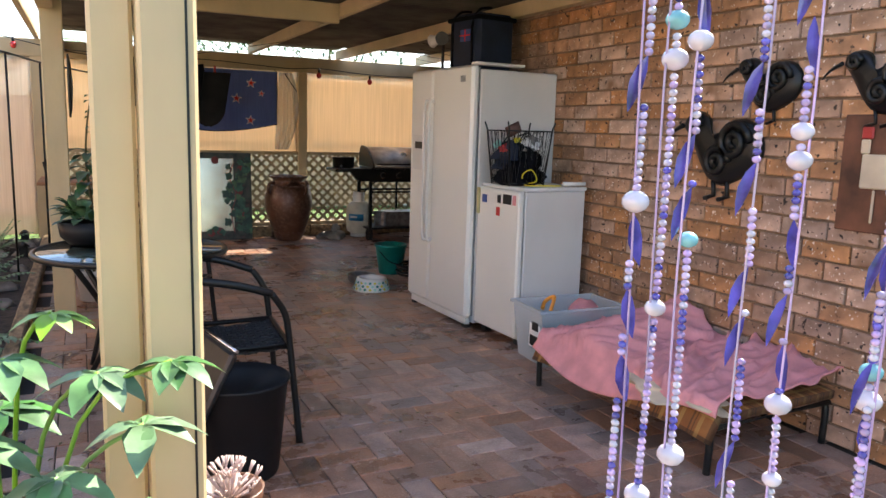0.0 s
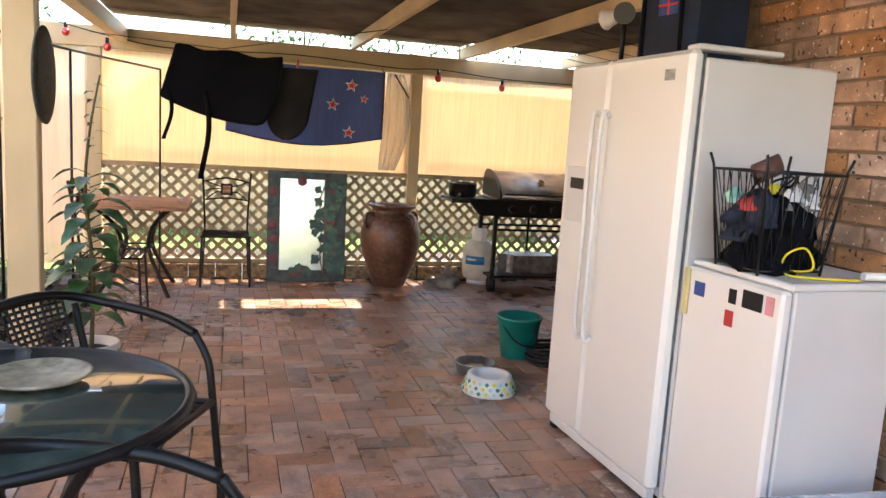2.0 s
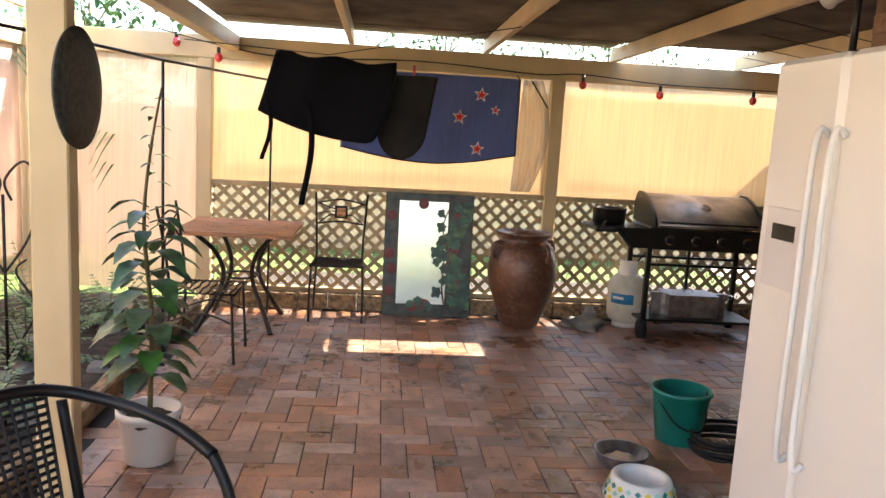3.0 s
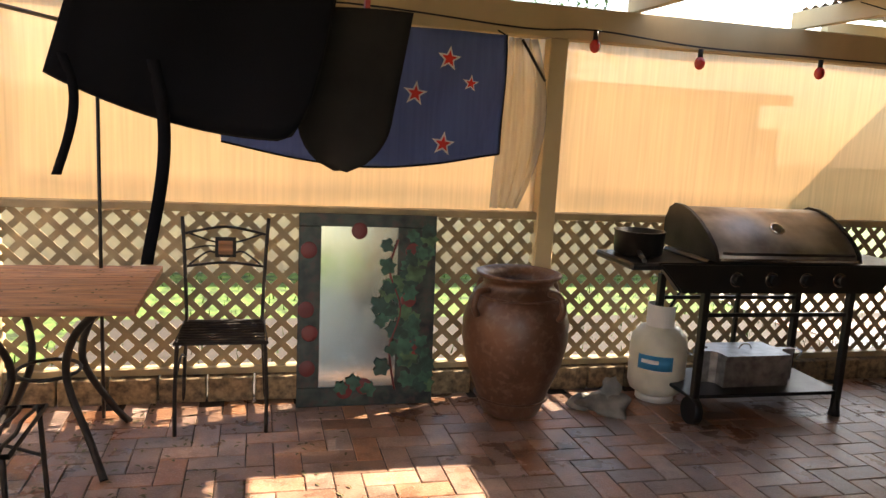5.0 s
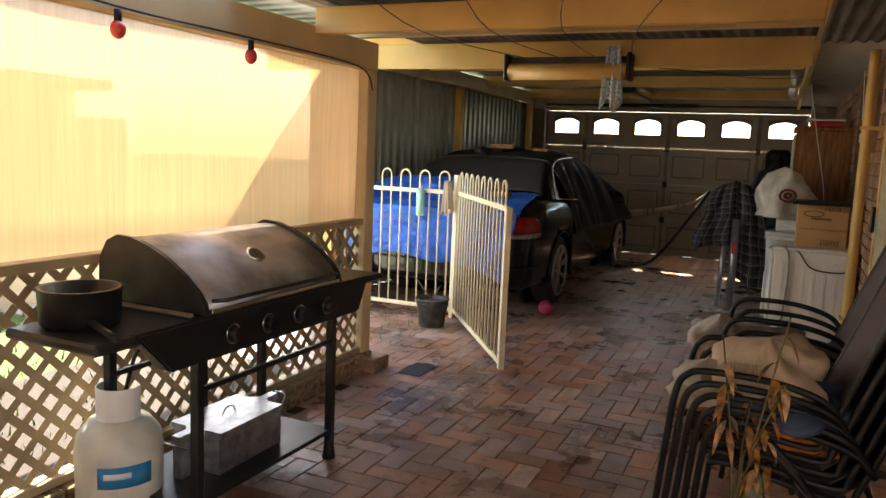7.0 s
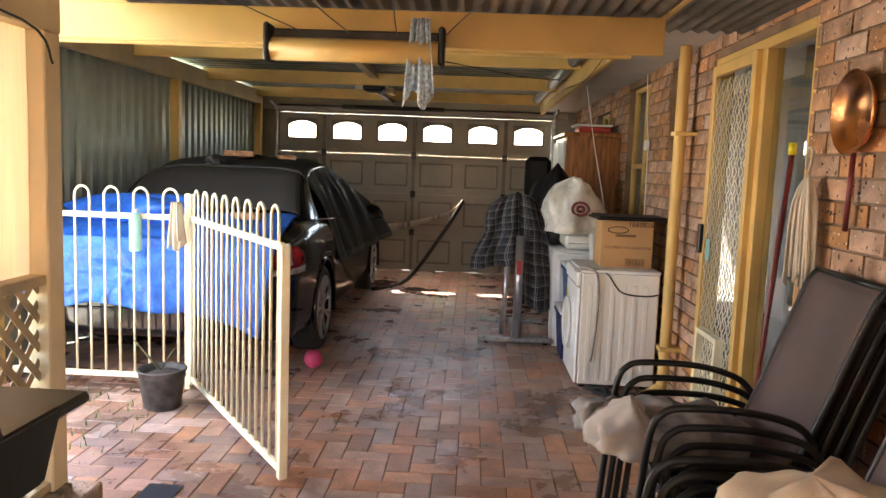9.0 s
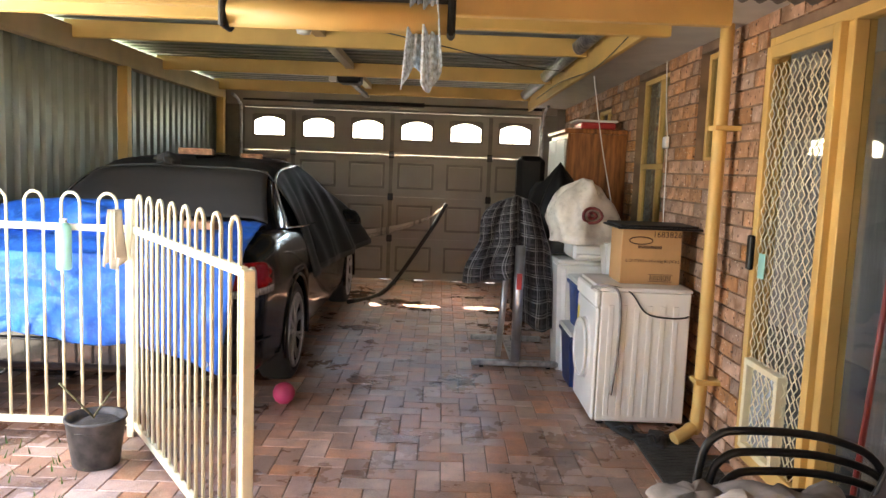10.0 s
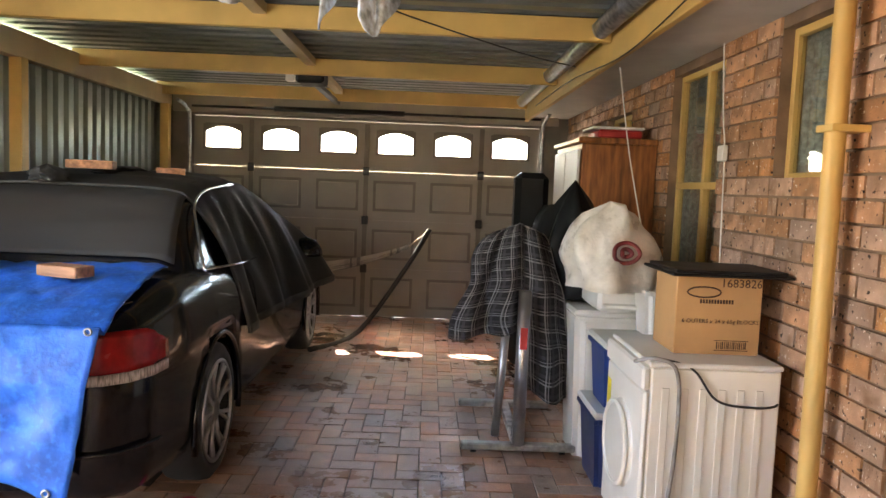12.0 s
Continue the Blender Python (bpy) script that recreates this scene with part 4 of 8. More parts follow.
t = thing("shampoo_bottle", (7.04, 8.42, 0.88), "pale aqua plastic bottle hooked on the fence", "bottle")
part("body", lathe(B(), [(0.03, 0.0), (0.038, 0.01), (0.038, 0.22), (0.02, 0.24)], seg=14), AQUA, t)
part("cap", lathe(B(), [(0.018, 0.241), (0.018, 0.262)], seg=12), WHITE_P, t)
towel("rag", (7.0, 8.14, 1.20), 0.1, 0.27, ROPE, 8, "frayed pale cloth hanging on the fence post", 60, "rag")
t = thing("black_bucket", (6.72, 8.12, 0), "dirty black plastic bucket with soil and twigs", "bucket")
part("pail", lathe(B(), [(0.10, 0), (0.105, 0.005), (0.135, 0.22), (0.142, 0.225), (0.142, 0.235), (0.13, 0.235), (0.12, 0.2), (0.118, 0.19)]), mat("muddy_plastic", (0.07, 0.06, 0.055), 0.7, vary=0.4, scale=12), t)
part("soil", mound(B(), (0, 0, 0.185), 0.115, 0.115, 0.035, 4), SOIL, t)
bm = B()
for a, b in (((0.02, 0, 0.2), (-0.1, 0.12, 0.42)), ((0, 0.03, 0.2), (0.06, -0.05, 0.34)), ((0.04, 0.02, 0.2), (0.02, 0.1, 0.3))):
    tube(bm, [a, b], 0.005, 5)
part("twig", bm, STEM, t)


# the covered car
def station(rows, x):
    """The row of numbers at x, smoothly between the rows given."""
    for i in range(len(rows) - 1):
        if x <= rows[i + 1][0] or i == len(rows) - 2:
            a, b = rows[i], rows[i + 1]
            f = max(0, min(1, (x - a[0]) / (b[0] - a[0])))
            f = f * f * (3 - 2 * f) * 0.5 + f * 0.5
            return [p + (q - p) * f for p, q in zip(a, b)]


CAR_ST = ((0.0, 0.62, 0.34, 0.84), (0.03, 0.74, 0.30, 0.91), (0.08, 0.81, 0.27, 0.955), (0.20, 0.868, 0.24, 0.985), (0.6, 0.898, 0.22, 1.045), (1.0, 0.90, 0.21, 1.05), (1.8, 0.90, 0.21, 0.99), (3.4, 0.90, 0.21, 0.98), (4.2, 0.88, 0.22, 0.92), (4.7, 0.82, 0.24, 0.80), (4.92, 0.74, 0.28, 0.68), (5.0, 0.62, 0.34, 0.60))
CABIN = ((0.80, 1.045), (1.05, 1.22), (1.30, 1.36), (1.60, 1.445), (2.1, 1.475), (2.6, 1.45), (2.95, 1.36), (3.3, 1.18), (3.7, 0.98))
REAR_AXLE, FRONT_AXLE, WHEEL_R = 1.03, 3.92, 0.335


def roof_z(x):
    z = station(CAR_ST, x)[3]
    for (x0, z0), (x1, z1) in zip(CABIN, CABIN[1:]):
        if x0 <= x <= x1:
            z = max(z, z0 + (z1 - z0) * (x - x0) / (x1 - x0))
    return z


def car():
    t = thing("car", (7.24, 8.36, 0), "black sedan under a dark cover with a blue tarpaulin", "car")
    prof = [(0.0, 0.0), (0.70, 0.0), (0.90, 0.02), (0.965, 0.07), (0.985, 0.15), (0.99, 0.25), (0.995, 0.35), (1.0, 0.45), (1.0, 0.55), (1.0, 0.63), (0.995, 0.70), (0.985, 0.78), (0.965, 0.86), (0.93, 0.93), (0.87, 0.975), (0.78, 0.995), (0.4, 1.0)]
    bm = B()
    rings = []
    x = 0.0
    xs = [0, 0.015, 0.03, 0.055]
    while x < 4.93:
        x += 0.045
        if x > 0.07:
            xs.append(x)
    xs += [4.96, 5.0]
    for x in xs:
        _, w, z0, z1 = station(CAR_ST, x)
        pts = [(w * a, z0 + (z1 - z0) * b) for a, b in prof]
        # a finer row of points down the side, so that the wheel arches read round
        ring = []
        for a, b in pts + [(-a, b) for a, b in pts[:0:-1]]:
            for axle in (REAR_AXLE, FRONT_AXLE):
                if math.hypot(x - axle, b - WHEEL_R) < 0.385 and abs(a) > 0.62:
                    a = math.copysign(0.62, a)
            if 0.62 < b < 0.80 and abs(a) > 0.8:
                a += math.copysign(0.006, a)
            ring.append(bm.verts.new((x, a, b)))
        rings.append(ring)
    n = len(rings[0])
    for a, b in zip(rings, rings[1:]):
        for k in range(n):
            bm.faces.new((a[k], a[(k + 1) % n], b[(k + 1) % n], b[k])).smooth = True
    bm.faces.new(rings[0][::-1])
    bm.faces.new(rings[-1])
    body = part("body", bm, CAR, t)
    part("boot_seam", tube(B(), curve([(0.24, -0.78, 0.992), (0.12, -0.62, 0.972), (0.10, 0, 0.968), (0.12, 0.62, 0.972), (0.24, 0.78, 0.992)], 5), 0.004, 5), RUBBER, body)
    part("bumper_strip", tube(B(), curve([(0.24, -0.893, 0.47), (0.10, -0.835, 0.47), (0.02, -0.74, 0.47), (-0.012, -0.55, 0.47), (-0.016, 0, 0.47), (-0.012, 0.55, 0.47), (0.02, 0.74, 0.47), (0.10, 0.835, 0.47), (0.24, 0.893, 0.47)], 5), 0.008, 6), CAR, body)
    # cabin
    bm = B()
    rows = []
    for x, z in CABIN:
        w = 0.80 - 0.20 * (z - 0.95) / 0.5
        rows.append([bm.verts.new(p) for p in ((x, -0.82, 0.93), (x, -(w + 0.80) / 2, (z + 0.97) / 2), (x, -w, z - 0.045), (x, -w + 0.10, z - 0.01), (x, 0, z), (x, w - 0.10, z - 0.01), (x, w, z - 0.045), (x, (w + 0.80) / 2, (z + 0.97) / 2), (x, 0.82, 0.93))])
    for a, b in zip(rows, rows[1:]):
        for k in range(8):
            bm.faces.new((a[k], a[k + 1], b[k + 1], b[k])).smooth = True
    bm.faces.new(rows[0][::-1])
    bm.faces.new(rows[-1])
    part("cabin", bm, CAR, t)
    for s in (-1, 1):
        bm = B()
        tube(bm, curve([(1.02, s * 0.815, 1.03), (1.16, s * 0.735, 1.20), (1.36, s * 0.66, 1.335), (1.7, s * 0.625, 1.405), (2.3, s * 0.61, 1.43)], 5), 0.009, 6)
        part("window_trim", bm, CHROME, t)
        part("belt_trim", tube(B(), [(1.02, s * 0.818, 1.03), (1.6, s * 0.845, 1.0), (3.3, s * 0.845, 0.985)], 0.007, 6), CHROME, t)
        part("mirror_housing", mound(B(), (3.0, s * 0.98, 0.92), 0.09, 0.12, 0.14, 3, 16, 0.05), CAR, t)
        for x in (REAR_AXLE, FRONT_AXLE):
            wh = part("wheel", tube(B(), [(x, s * 0.70, WHEEL_R), (x, s * 0.80, WHEEL_R)], 0.25, 32), RUBBER, t)
            bm = B()
            prof_t = [(0.245, -0.10), (0.30, -0.105), (0.328, -0.085), (0.335, -0.05), (0.335, 0.05), (0.328, 0.085), (0.30, 0.105), (0.245, 0.10)]
            rg = []
            for r, y in prof_t:
                rg.append([bm.verts.new((x + r * math.cos(a), s * 0.785 + y, WHEEL_R + r * math.sin(a))) for a in [k * math.pi / 22 for k in range(44)]])
            for a, b in zip(rg, rg[1:] + rg[:1]):
                for k in range(44):
                    bm.faces.new((a[k], a[(k + 1) % 44], b[(k + 1) % 44], b[k])).smooth = True
            part("tyre", bm, RUBBER, wh)
            bm = B()
            for k in range(9):
                a = k * 2 * math.pi / 9 + 0.3
                for d in (-0.06, 0.06):
                    tube(bm, [(x + 0.05 * math.cos(a), s * 0.872, WHEEL_R + 0.05 * math.sin(a)), (x + 0.15 * math.cos(a + d * 0.5), s * 0.868, WHEEL_R + 0.15 * math.sin(a + d * 0.5)), (x + 0.235 * math.cos(a + d * 1.6), s * 0.880, WHEEL_R + 0.235 * math.sin(a + d * 1.6))], 0.011, 6)
            tube(bm, [(x + 0.243 * math.cos(k * math.pi / 20), s * 0.884, WHEEL_R + 0.243 * math.sin(k * math.pi / 20)) for k in range(40)], 0.011, 6, closed=True)
            part("rim", bm, ALLOY, wh)
            part("hub_cap", tube(B(), [(x, s * 0.85, WHEEL_R), (x, s * 0.882, WHEEL_R)], 0.052, 18), ALLOY, wh)
            part("brake_disc", tube(B(), [(x, s * 0.815, WHEEL_R), (x, s * 0.825, WHEEL_R)], 0.16, 28), GALV, wh)
            part("wheel_arch", tube(B(), [(x + 0.385 * math.cos(a), s * 0.893, WHEEL_R + 0.385 * math.sin(a)) for a in [-0.25 + k * (math.pi + 0.5) / 24 for k in range(25)]], 0.016, 8), CAR, t)
            part("arch_liner", tube(B(), [(x, s * 0.58, WHEEL_R + 0.01), (x, s * 0.615, WHEEL_R + 0.01)], 0.38, 30), RUBBER, t)
    # wrap-round lamps: a red lens over a clear ribbed strip
    def lamp(u):
        pts = ((0.30, 0.882), (0.19, 0.868), (0.09, 0.82), (0.035, 0.75), (0.004, 0.66), (-0.008, 0.58))
        k = min(4, int(u * 5))
        f = u * 5 - k
        return [a + (b - a) * f for a, b in zip(pts[k], pts[k + 1])]

    for s in (-1, 1):
        bm = B()
        sheet(bm, lambda u, v: (lamp(u)[0], s * lamp(u)[1], 0.757 + (0.130 + 0.02 * math.sin(math.pi * u) - 0.05 * (1 - min(1, u * 4))) * v + 0.012 * (1 - u)), 20, 6, 0.03)
        lens = part("tail_light", bm, RED_LENS, t)
        bm = B()
        sheet(bm, lambda u, v: (lamp(u)[0], s * lamp(u)[1], 0.717 + 0.038 * v + 0.012 * (1 - u)), 20, 2, 0.032)
        part("lower_lens", bm, mat("clear_lamp_lens", (0.42, 0.38, 0.36), 0.2, vary=0.3, scale=60, fine=120, bump=0.6, stretch=(3, 3, 0.4)), lens)

    # tight dusty fabric over the rear window and the back of the roof
    def back(u, v):
        x = 0.86 + 0.9 * u
        z = roof_z(x)
        w = 0.80 - 0.20 * (z - 0.95) / 0.5 - 0.02
        y = (2 * v - 1) * w
        e = max(0, (abs(2 * v - 1) - 0.8) / 0.2)
        return (x, y, z + 0.010 - 0.030 * e * e + 0.003 * noise.noise(Vector((x * 5, y * 2, 4))))

    bm = B()
    sheet(bm, back, 26, 30, 0.005)
    tagged(part("rear_cover", bm, mat("dusty_brown_fabric", (0.042, 0.036, 0.031), 0.8, vary=0.1, scale=3, fine=160, bump=0.3, stretch=(4, 0.6, 1)), t), "tight dusty brown fabric over the rear window")

    # loose cover: starts in a slanting edge across the roof and hangs out over the side mirror
    def drape(u, v):
        s = 2 * v - 1
        side = s < 0
        q = noise.noise(Vector((u * 3.1, v * 4.0, 1.0)))
        x = 1.36 + 1.75 * u + 0.04 * math.sin(5 * v) * (1 - u)
        k = max(0, (abs(s) - 0.45) / 0.55)
        x += (0.10 * (1 - u) - 0.10 * u) * k
        top = roof_z(x) + 0.024
        w = 0.80 - 0.20 * (top - 0.95) / 0.5
        if k == 0:
            return (x, s / 0.45 * (w - 0.03), top + 0.010 * q + 0.006 * math.sin(x * 14 + 3 * q) - 0.03 * abs(s / 0.45) ** 4)
        reach = 0.925 + 0.24 * max(0, u) ** 1.6
        foot = 0.63 + 0.10 * u + 0.012 * math.sin(7 * u)
        crease = math.sin(u * 19 + 2.2 * k + 3 * q) + 0.5 * math.sin(u * 43 + 5 * k)
        y = (w - 0.03) + (reach - w + 0.03) * min(1, k * 1.05) ** 0.78 + (0.016 + 0.02 * k) * crease * min(1, k * 3)
        z = top - 0.03 - (top - 0.03 - foot) * k ** 1.08 + 0.012 * crease * k
        return (x, -y if side else y, z)

    bm = B()
    sheet(bm, drape, 90, 70, 0.005)
    cov = tagged(part("cover", bm, COVER, t), "dark fabric car cover hanging in folds")
    pale = mat("grey_hem_band", (0.045, 0.043, 0.040), 0.7, vary=0.2, scale=10)
    bm = B()
    sheet(bm, lambda u, v: Vector(drape(u, 0.0)) + Vector((0, -0.008, 0.045 * v - 0.002)), 60, 1, 0.004)
    part("hem_band", bm, pale, cov)
    part("edge_piping", tube(B(), [Vector(drape(0, v / 40)) + Vector((-0.003, 0, 0.002)) for v in range(41)], 0.009, 6), pale, cov)
    part("gathered_knot", mound(B(), (1.34, 0.10, 1.425), 0.11, 0.07, 0.075, 61, 22, 0.6), pale, cov)
    part("raised_fold", mound(B(), (1.95, -0.05, 1.465), 0.28, 0.12, 0.06, 62, 24, 0.5), COVER, cov)

    # tarpaulin over the boot, hanging down the back
    def tarp(u, v):
        q = noise.noise(Vector((u * 6, v * 7, 2)))
        r = abs(noise.noise(Vector((u * 13 + 3, v * 15, 5))))
        if u < 0.45:
            f = u / 0.45
            yr = -0.74 - 0.05 * f
            x = 0.74 - 0.78 * f - 0.10 * v * (1 - f) + 0.03 * math.sin(v * 9) * (1 - f)
            z = station(CAR_ST, max(x, 0.05))[3] + 0.022 + 0.022 * abs(q) + 0.018 * r
            if x < 0.05:
                z -= 0.5 * (0.05 - x)
        else:
            f = (u - 0.45) / 0.55
            yr = -0.79 + 0.09 * f
            low = 0.33 + 0.17 * min(1, v * 3) + 0.03 * math.sin(v * 12)
            x = -0.055 - 0.05 * min(1, f * 3) - 0.035 * f * math.sin(v * 15 + q * 3) + 0.02 * q - 0.018 * r
            z = 0.96 - (0.96 - low) * f
        return (x, yr + (0.86 - yr) * v, z)

    bm = B()
    sheet(bm, tarp, 70, 80, 0.004)
    tp = tagged(part("tarpaulin", bm, BLUE_TARP, t), "creased blue tarpaulin hanging over the boot")
    part("tarp_roll", mound(B(), (0.46, 0.36, 1.02), 0.22, 0.46, 0.19, 63, 34, 0.4), BLUE_TARP, tp)
    for u, v in ((0.47, 0.02), (0.97, 0.04)):
        c = Vector(tarp(u, v))
        part("eyelet", tube(B(), [c + Vector((-0.006, 0.012 * math.cos(a), 0.012 * math.sin(a))) for a in [k * math.pi / 7 for k in range(14)]], 0.004, 5, closed=True), GALV, tp)
    return t


car()
for name, at, s_, m_, lab, rz in (("wood_block", (7.62, 7.90, 1.062), (0.20, 0.10, 0.045), WOOD, "short wood offcut lying on the tarpaulin", 70), ("wood_block", (8.78, 8.32, 1.497), (0.10, 0.24, 0.045), WOOD, "wood offcut holding down the car cover", 10), ("wood_block", (9.1, 8.0, 1.475), (0.10, 0.16, 0.045), WOOD, "small wood offcut on the car cover", 20)):
    t = thing(name, at, lab, "wood block", rz=rz)
    part("block", boxes((-s_[0] / 2, s_[0] / 2, -s_[1] / 2, s_[1] / 2, 0, s_[2]), bev=0.004), m_, t)
t = thing("rubber_ball", (7.70, 7.43, 0.068), "faded magenta ball on the paving", "ball")
part("ball", ball(B(), (0, 0, 0), 0.068, 18), MAGENTA, t)

# laundry corner
t = thing("washing_machine", (7.52, 5.05, 0.0), "white front-loading washing machine seen from its ribbed side", "washing machine")
part("cabinet", boxes((0.0, 0.58, 0.0, 0.52, 0.025, 0.80), bev=0.008), WHITE, t)
part("rib", boxes(*[(-0.004, 0.0, 0.07 + 0.075 * i, 0.10 + 0.075 * i, 0.06, 0.72) for i in range(6)], bev=0.0015), WHITE, t)
part("top", boxes((-0.006, 0.586, -0.005, 0.53, 0.80, 0.82), bev=0.006), WHITE_P, t)
part("front_panel", boxes((0.0, 0.58, 0.52, 0.545, 0.03, 0.70), bev=0.01), WHITE_P, t)
part("control_panel", boxes((0.0, 0.58, 0.52, 0.555, 0.705, 0.80), bev=0.01), WHITE_P, t)
bm = B()
bmesh.ops.create_cone(bm, cap_ends=True, segments=32, radius1=0.19, radius2=0.165, depth=0.03, matrix=pose(0.29, 0.56, 0.40, -90, 0, 0))
dr = part("door", bm, WHITE_P, t)
bm = B()
tube(bm, [(0.29 + 0.175 * math.cos(a), 0.573, 0.40 + 0.175 * math.sin(a)) for a in [k * math.pi / 18 for k in range(36)]], 0.012, 6, closed=True)
part("door_ring", bm, WHITE_P, dr)
part("label", boxes((0.5, 0.56, 0.5455, 0.5465, 0.50, 0.62)), YEL, t)
for x in (0.05, 0.53):
    for y in (0.06, 0.48):
        part("foot", lathe(B(), [(0.022, 0), (0.022, 0.025)], (x, y, 0), 10), BLACK_P, t)
bm = B()
tube(bm, curve([(0.10, 0.56, 0.80), (0.02, 0.50, 0.83), (-0.012, 0.42, 0.78), (-0.014, 0.41, 0.5), (-0.012, 0.43, 0.25), (-0.02, 0.44, 0.19)]), 0.008, 8)
part("drain_hose", bm, GREY_CLOTH, t)
bm = B()
tube(bm, curve([(0.05, 0.5, 0.83), (0.0, 0.36, 0.80), (-0.012, 0.26, 0.68), (-0.012, 0.12, 0.655), (-0.01, 0.02, 0.665), (0.1, -0.02, 0.68)]), 0.005, 6)
part("power_cord", bm, BLACK_P, t)
t = thing("carton", (7.70, 5.07, 0.821), "brown cardboard carton with printed fruit snack label", "carton")
part("box", boxes((0, 0.28, 0, 0.36, 0, 0.33), bev=0.004), CARD, t)
Y = Matrix(((0, 0, -1, -0.0012), (-1, 0, 0, 0), (0, 1, 0, 0), (0, 0, 0, 1)))


def print_at(txt, size, y, z, sq=1.0):
    m = Y.copy()
    m[1][3], m[2][3] = y, z
    return words("printed_word", txt, size, m, CARD_LINER, t, squeeze=sq)


print_at("1683826", 0.05, 0.09, 0.30)
print_at("6 OUTERS x 24 x 65g BLOCKS", 0.025, 0.17, 0.14)
bm = B()
tube(bm, [(-0.002, 0.245 + 0.07 * math.cos(a), 0.262 + 0.022 * math.sin(a)) for a in [k * math.pi / 10 for k in range(20)]], 0.003, 4, closed=True)
part("oval_mark", bm, CARD_LINER, t)
part("barcode", boxes(*[(-0.001, 0, 0.055 + 0.008 * i, 0.055 + 0.008 * i + (0.003 if i % 3 else 0.005), 0.025, 0.055) for i in range(16)], (-0.001, 0, 0.045, 0.19, 0.018, 0.021), (-0.001, 0, 0.045, 0.19, 0.059, 0.062)), CARD_LINER, t)
part("print_band", boxes(*[(-0.001, 0, 0.12 + 0.012 * i, 0.128 + 0.012 * i, 0.215, 0.232) for i in range(12)]), CARD_LINER, t)
t = thing("tray_lid", (7.62, 4.975, 1.153), "flat black plastic tray resting on the carton", "tray")
part("tray", boxes((0, 0.42, 0.0, 0.5, 0.0, 0.012), (0.02, 0.40, 0.02, 0.48, 0.012, 0.026), bev=0.004), BLACK_P, t)


def tub_bin(name, at, sx, sy, h, m_, lab, cat, rz=0, lid=None):
    t = thing(name, at, lab, cat, rz=rz)
    bm = B()
    vs = []
    for z, k in ((0, 0.86), (h, 1.0), (h, 0.93), (0.02, 0.80)):
        vs.append([bm.verts.new((a * sx / 2 * k, b * sy / 2 * k, z)) for a, b in ((-1, -1), (1, -1), (1, 1), (-1, 1))])
    for a, b in zip(vs, vs[1:]):
        for i in range(4):
            bm.faces.new((a[i], a[(i + 1) % 4], b[(i + 1) % 4], b[i]))
    bm.faces.new(vs[0][::-1])
    bm.faces.new(vs[-1])
    bmesh.ops.bevel(bm, geom=[e for e in bm.edges if abs((e.verts[0].co - e.verts[1].co).z) > h * 0.5], offset=min(sx, sy) * 0.12, segments=3, affect="EDGES")
    part("tub", bm, m_, t)
    part("rim", boxes((-sx / 2 - 0.01, sx / 2 + 0.01, -sy / 2 - 0.01, -sy / 2 + 0.012, h - 0.02, h + 0.004), (-sx / 2 - 0.01, sx / 2 + 0.01, sy / 2 - 0.012, sy / 2 + 0.01, h - 0.02, h + 0.004), (-sx / 2 - 0.01, -sx / 2 + 0.012, -sy / 2 + 0.012, sy / 2 - 0.012, h - 0.02, h + 0.004), (sx / 2 - 0.012, sx / 2 + 0.01, -sy / 2 + 0.012, sy / 2 - 0.012, h - 0.02, h + 0.004), bev=0.004), m_, t)
    if lid:
        part("lid", boxes((-sx / 2 - 0.012, sx / 2 + 0.012, -sy / 2 - 0.012, sy / 2 + 0.012, h + 0.005, h + 0.04), bev=0.012), lid, t)
    return t


tub_bin("cool_box", (8.42, 5.45, 0), 0.42, 0.32, 0.36, NAVY_P, "blue and white cool box on wheels", "cool box", lid=WHITE_P)
tub_bin("cool_box", (8.40, 5.44, 0.41), 0.36, 0.28, 0.30, BLUE_P, "smaller blue cool box with a white lid stacked on another", "cool box", lid=WHITE_P)
tub_bin("white_drum", (8.85, 5.40, 0), 0.45, 0.5, 0.80, WHITE_P, "tall white plastic drum with red lettering", "drum", lid=WHITE_P)
tub_bin("white_bin", (8.30, 5.28, 0.79), 0.24, 0.26, 0.22, WHITE_P, "small white plastic bin on the cool boxes", "bin")
t = thing("printer", (8.6, 5.38, 0.86), "white printer standing on the drum", "printer")
part("body", boxes((-0.16, 0.26, -0.22, 0.2, 0, 0.12), bev=0.02), WHITE_P, t)
part("paper_tray", boxes((-0.24, -0.16, -0.15, 0.18, 0.03, 0.05), bev=0.006), WHITE, t)
t = thing("plastic_bag", (8.42, 5.55, 1.0), "bulging white shopping bag with a red ring emblem", "plastic bag")
bm = mound(B(), (0, 0, 0), 0.22, 0.23, 0.44, 3, 30, 0.35)
bag = part("bag", bm, mat("white_bag_film", (0.66, 0.63, 0.57), 0.3, vary=0.08, scale=14, fine=30, bump=0.9), t)
bm = B()
for r in (0.062, 0.024):
    tube(bm, [(-0.225 + 0.035 * abs(math.sin(a)), -0.04 + r * math.cos(a), 0.19 + 0.8 * r * math.sin(a)) for a in [k * math.pi / 14 for k in range(28)]], 0.011, 6, closed=True)
part("ring_emblem", bm, BROWN_RED, t)
t = thing("rubbish_bag", (9.1, 5.6, 0.86), "knotted black rubbish bag behind the shopping bag", "rubbish bag")
part("bag", mound(B(), (0, 0, 0), 0.25, 0.2, 0.62, 9, 24, 0.4), BLACK_P, t)
t = thing("cabinet", (9.6, 4.97, 0), "old varnished wooden cabinet against the brick wall", "cabinet")
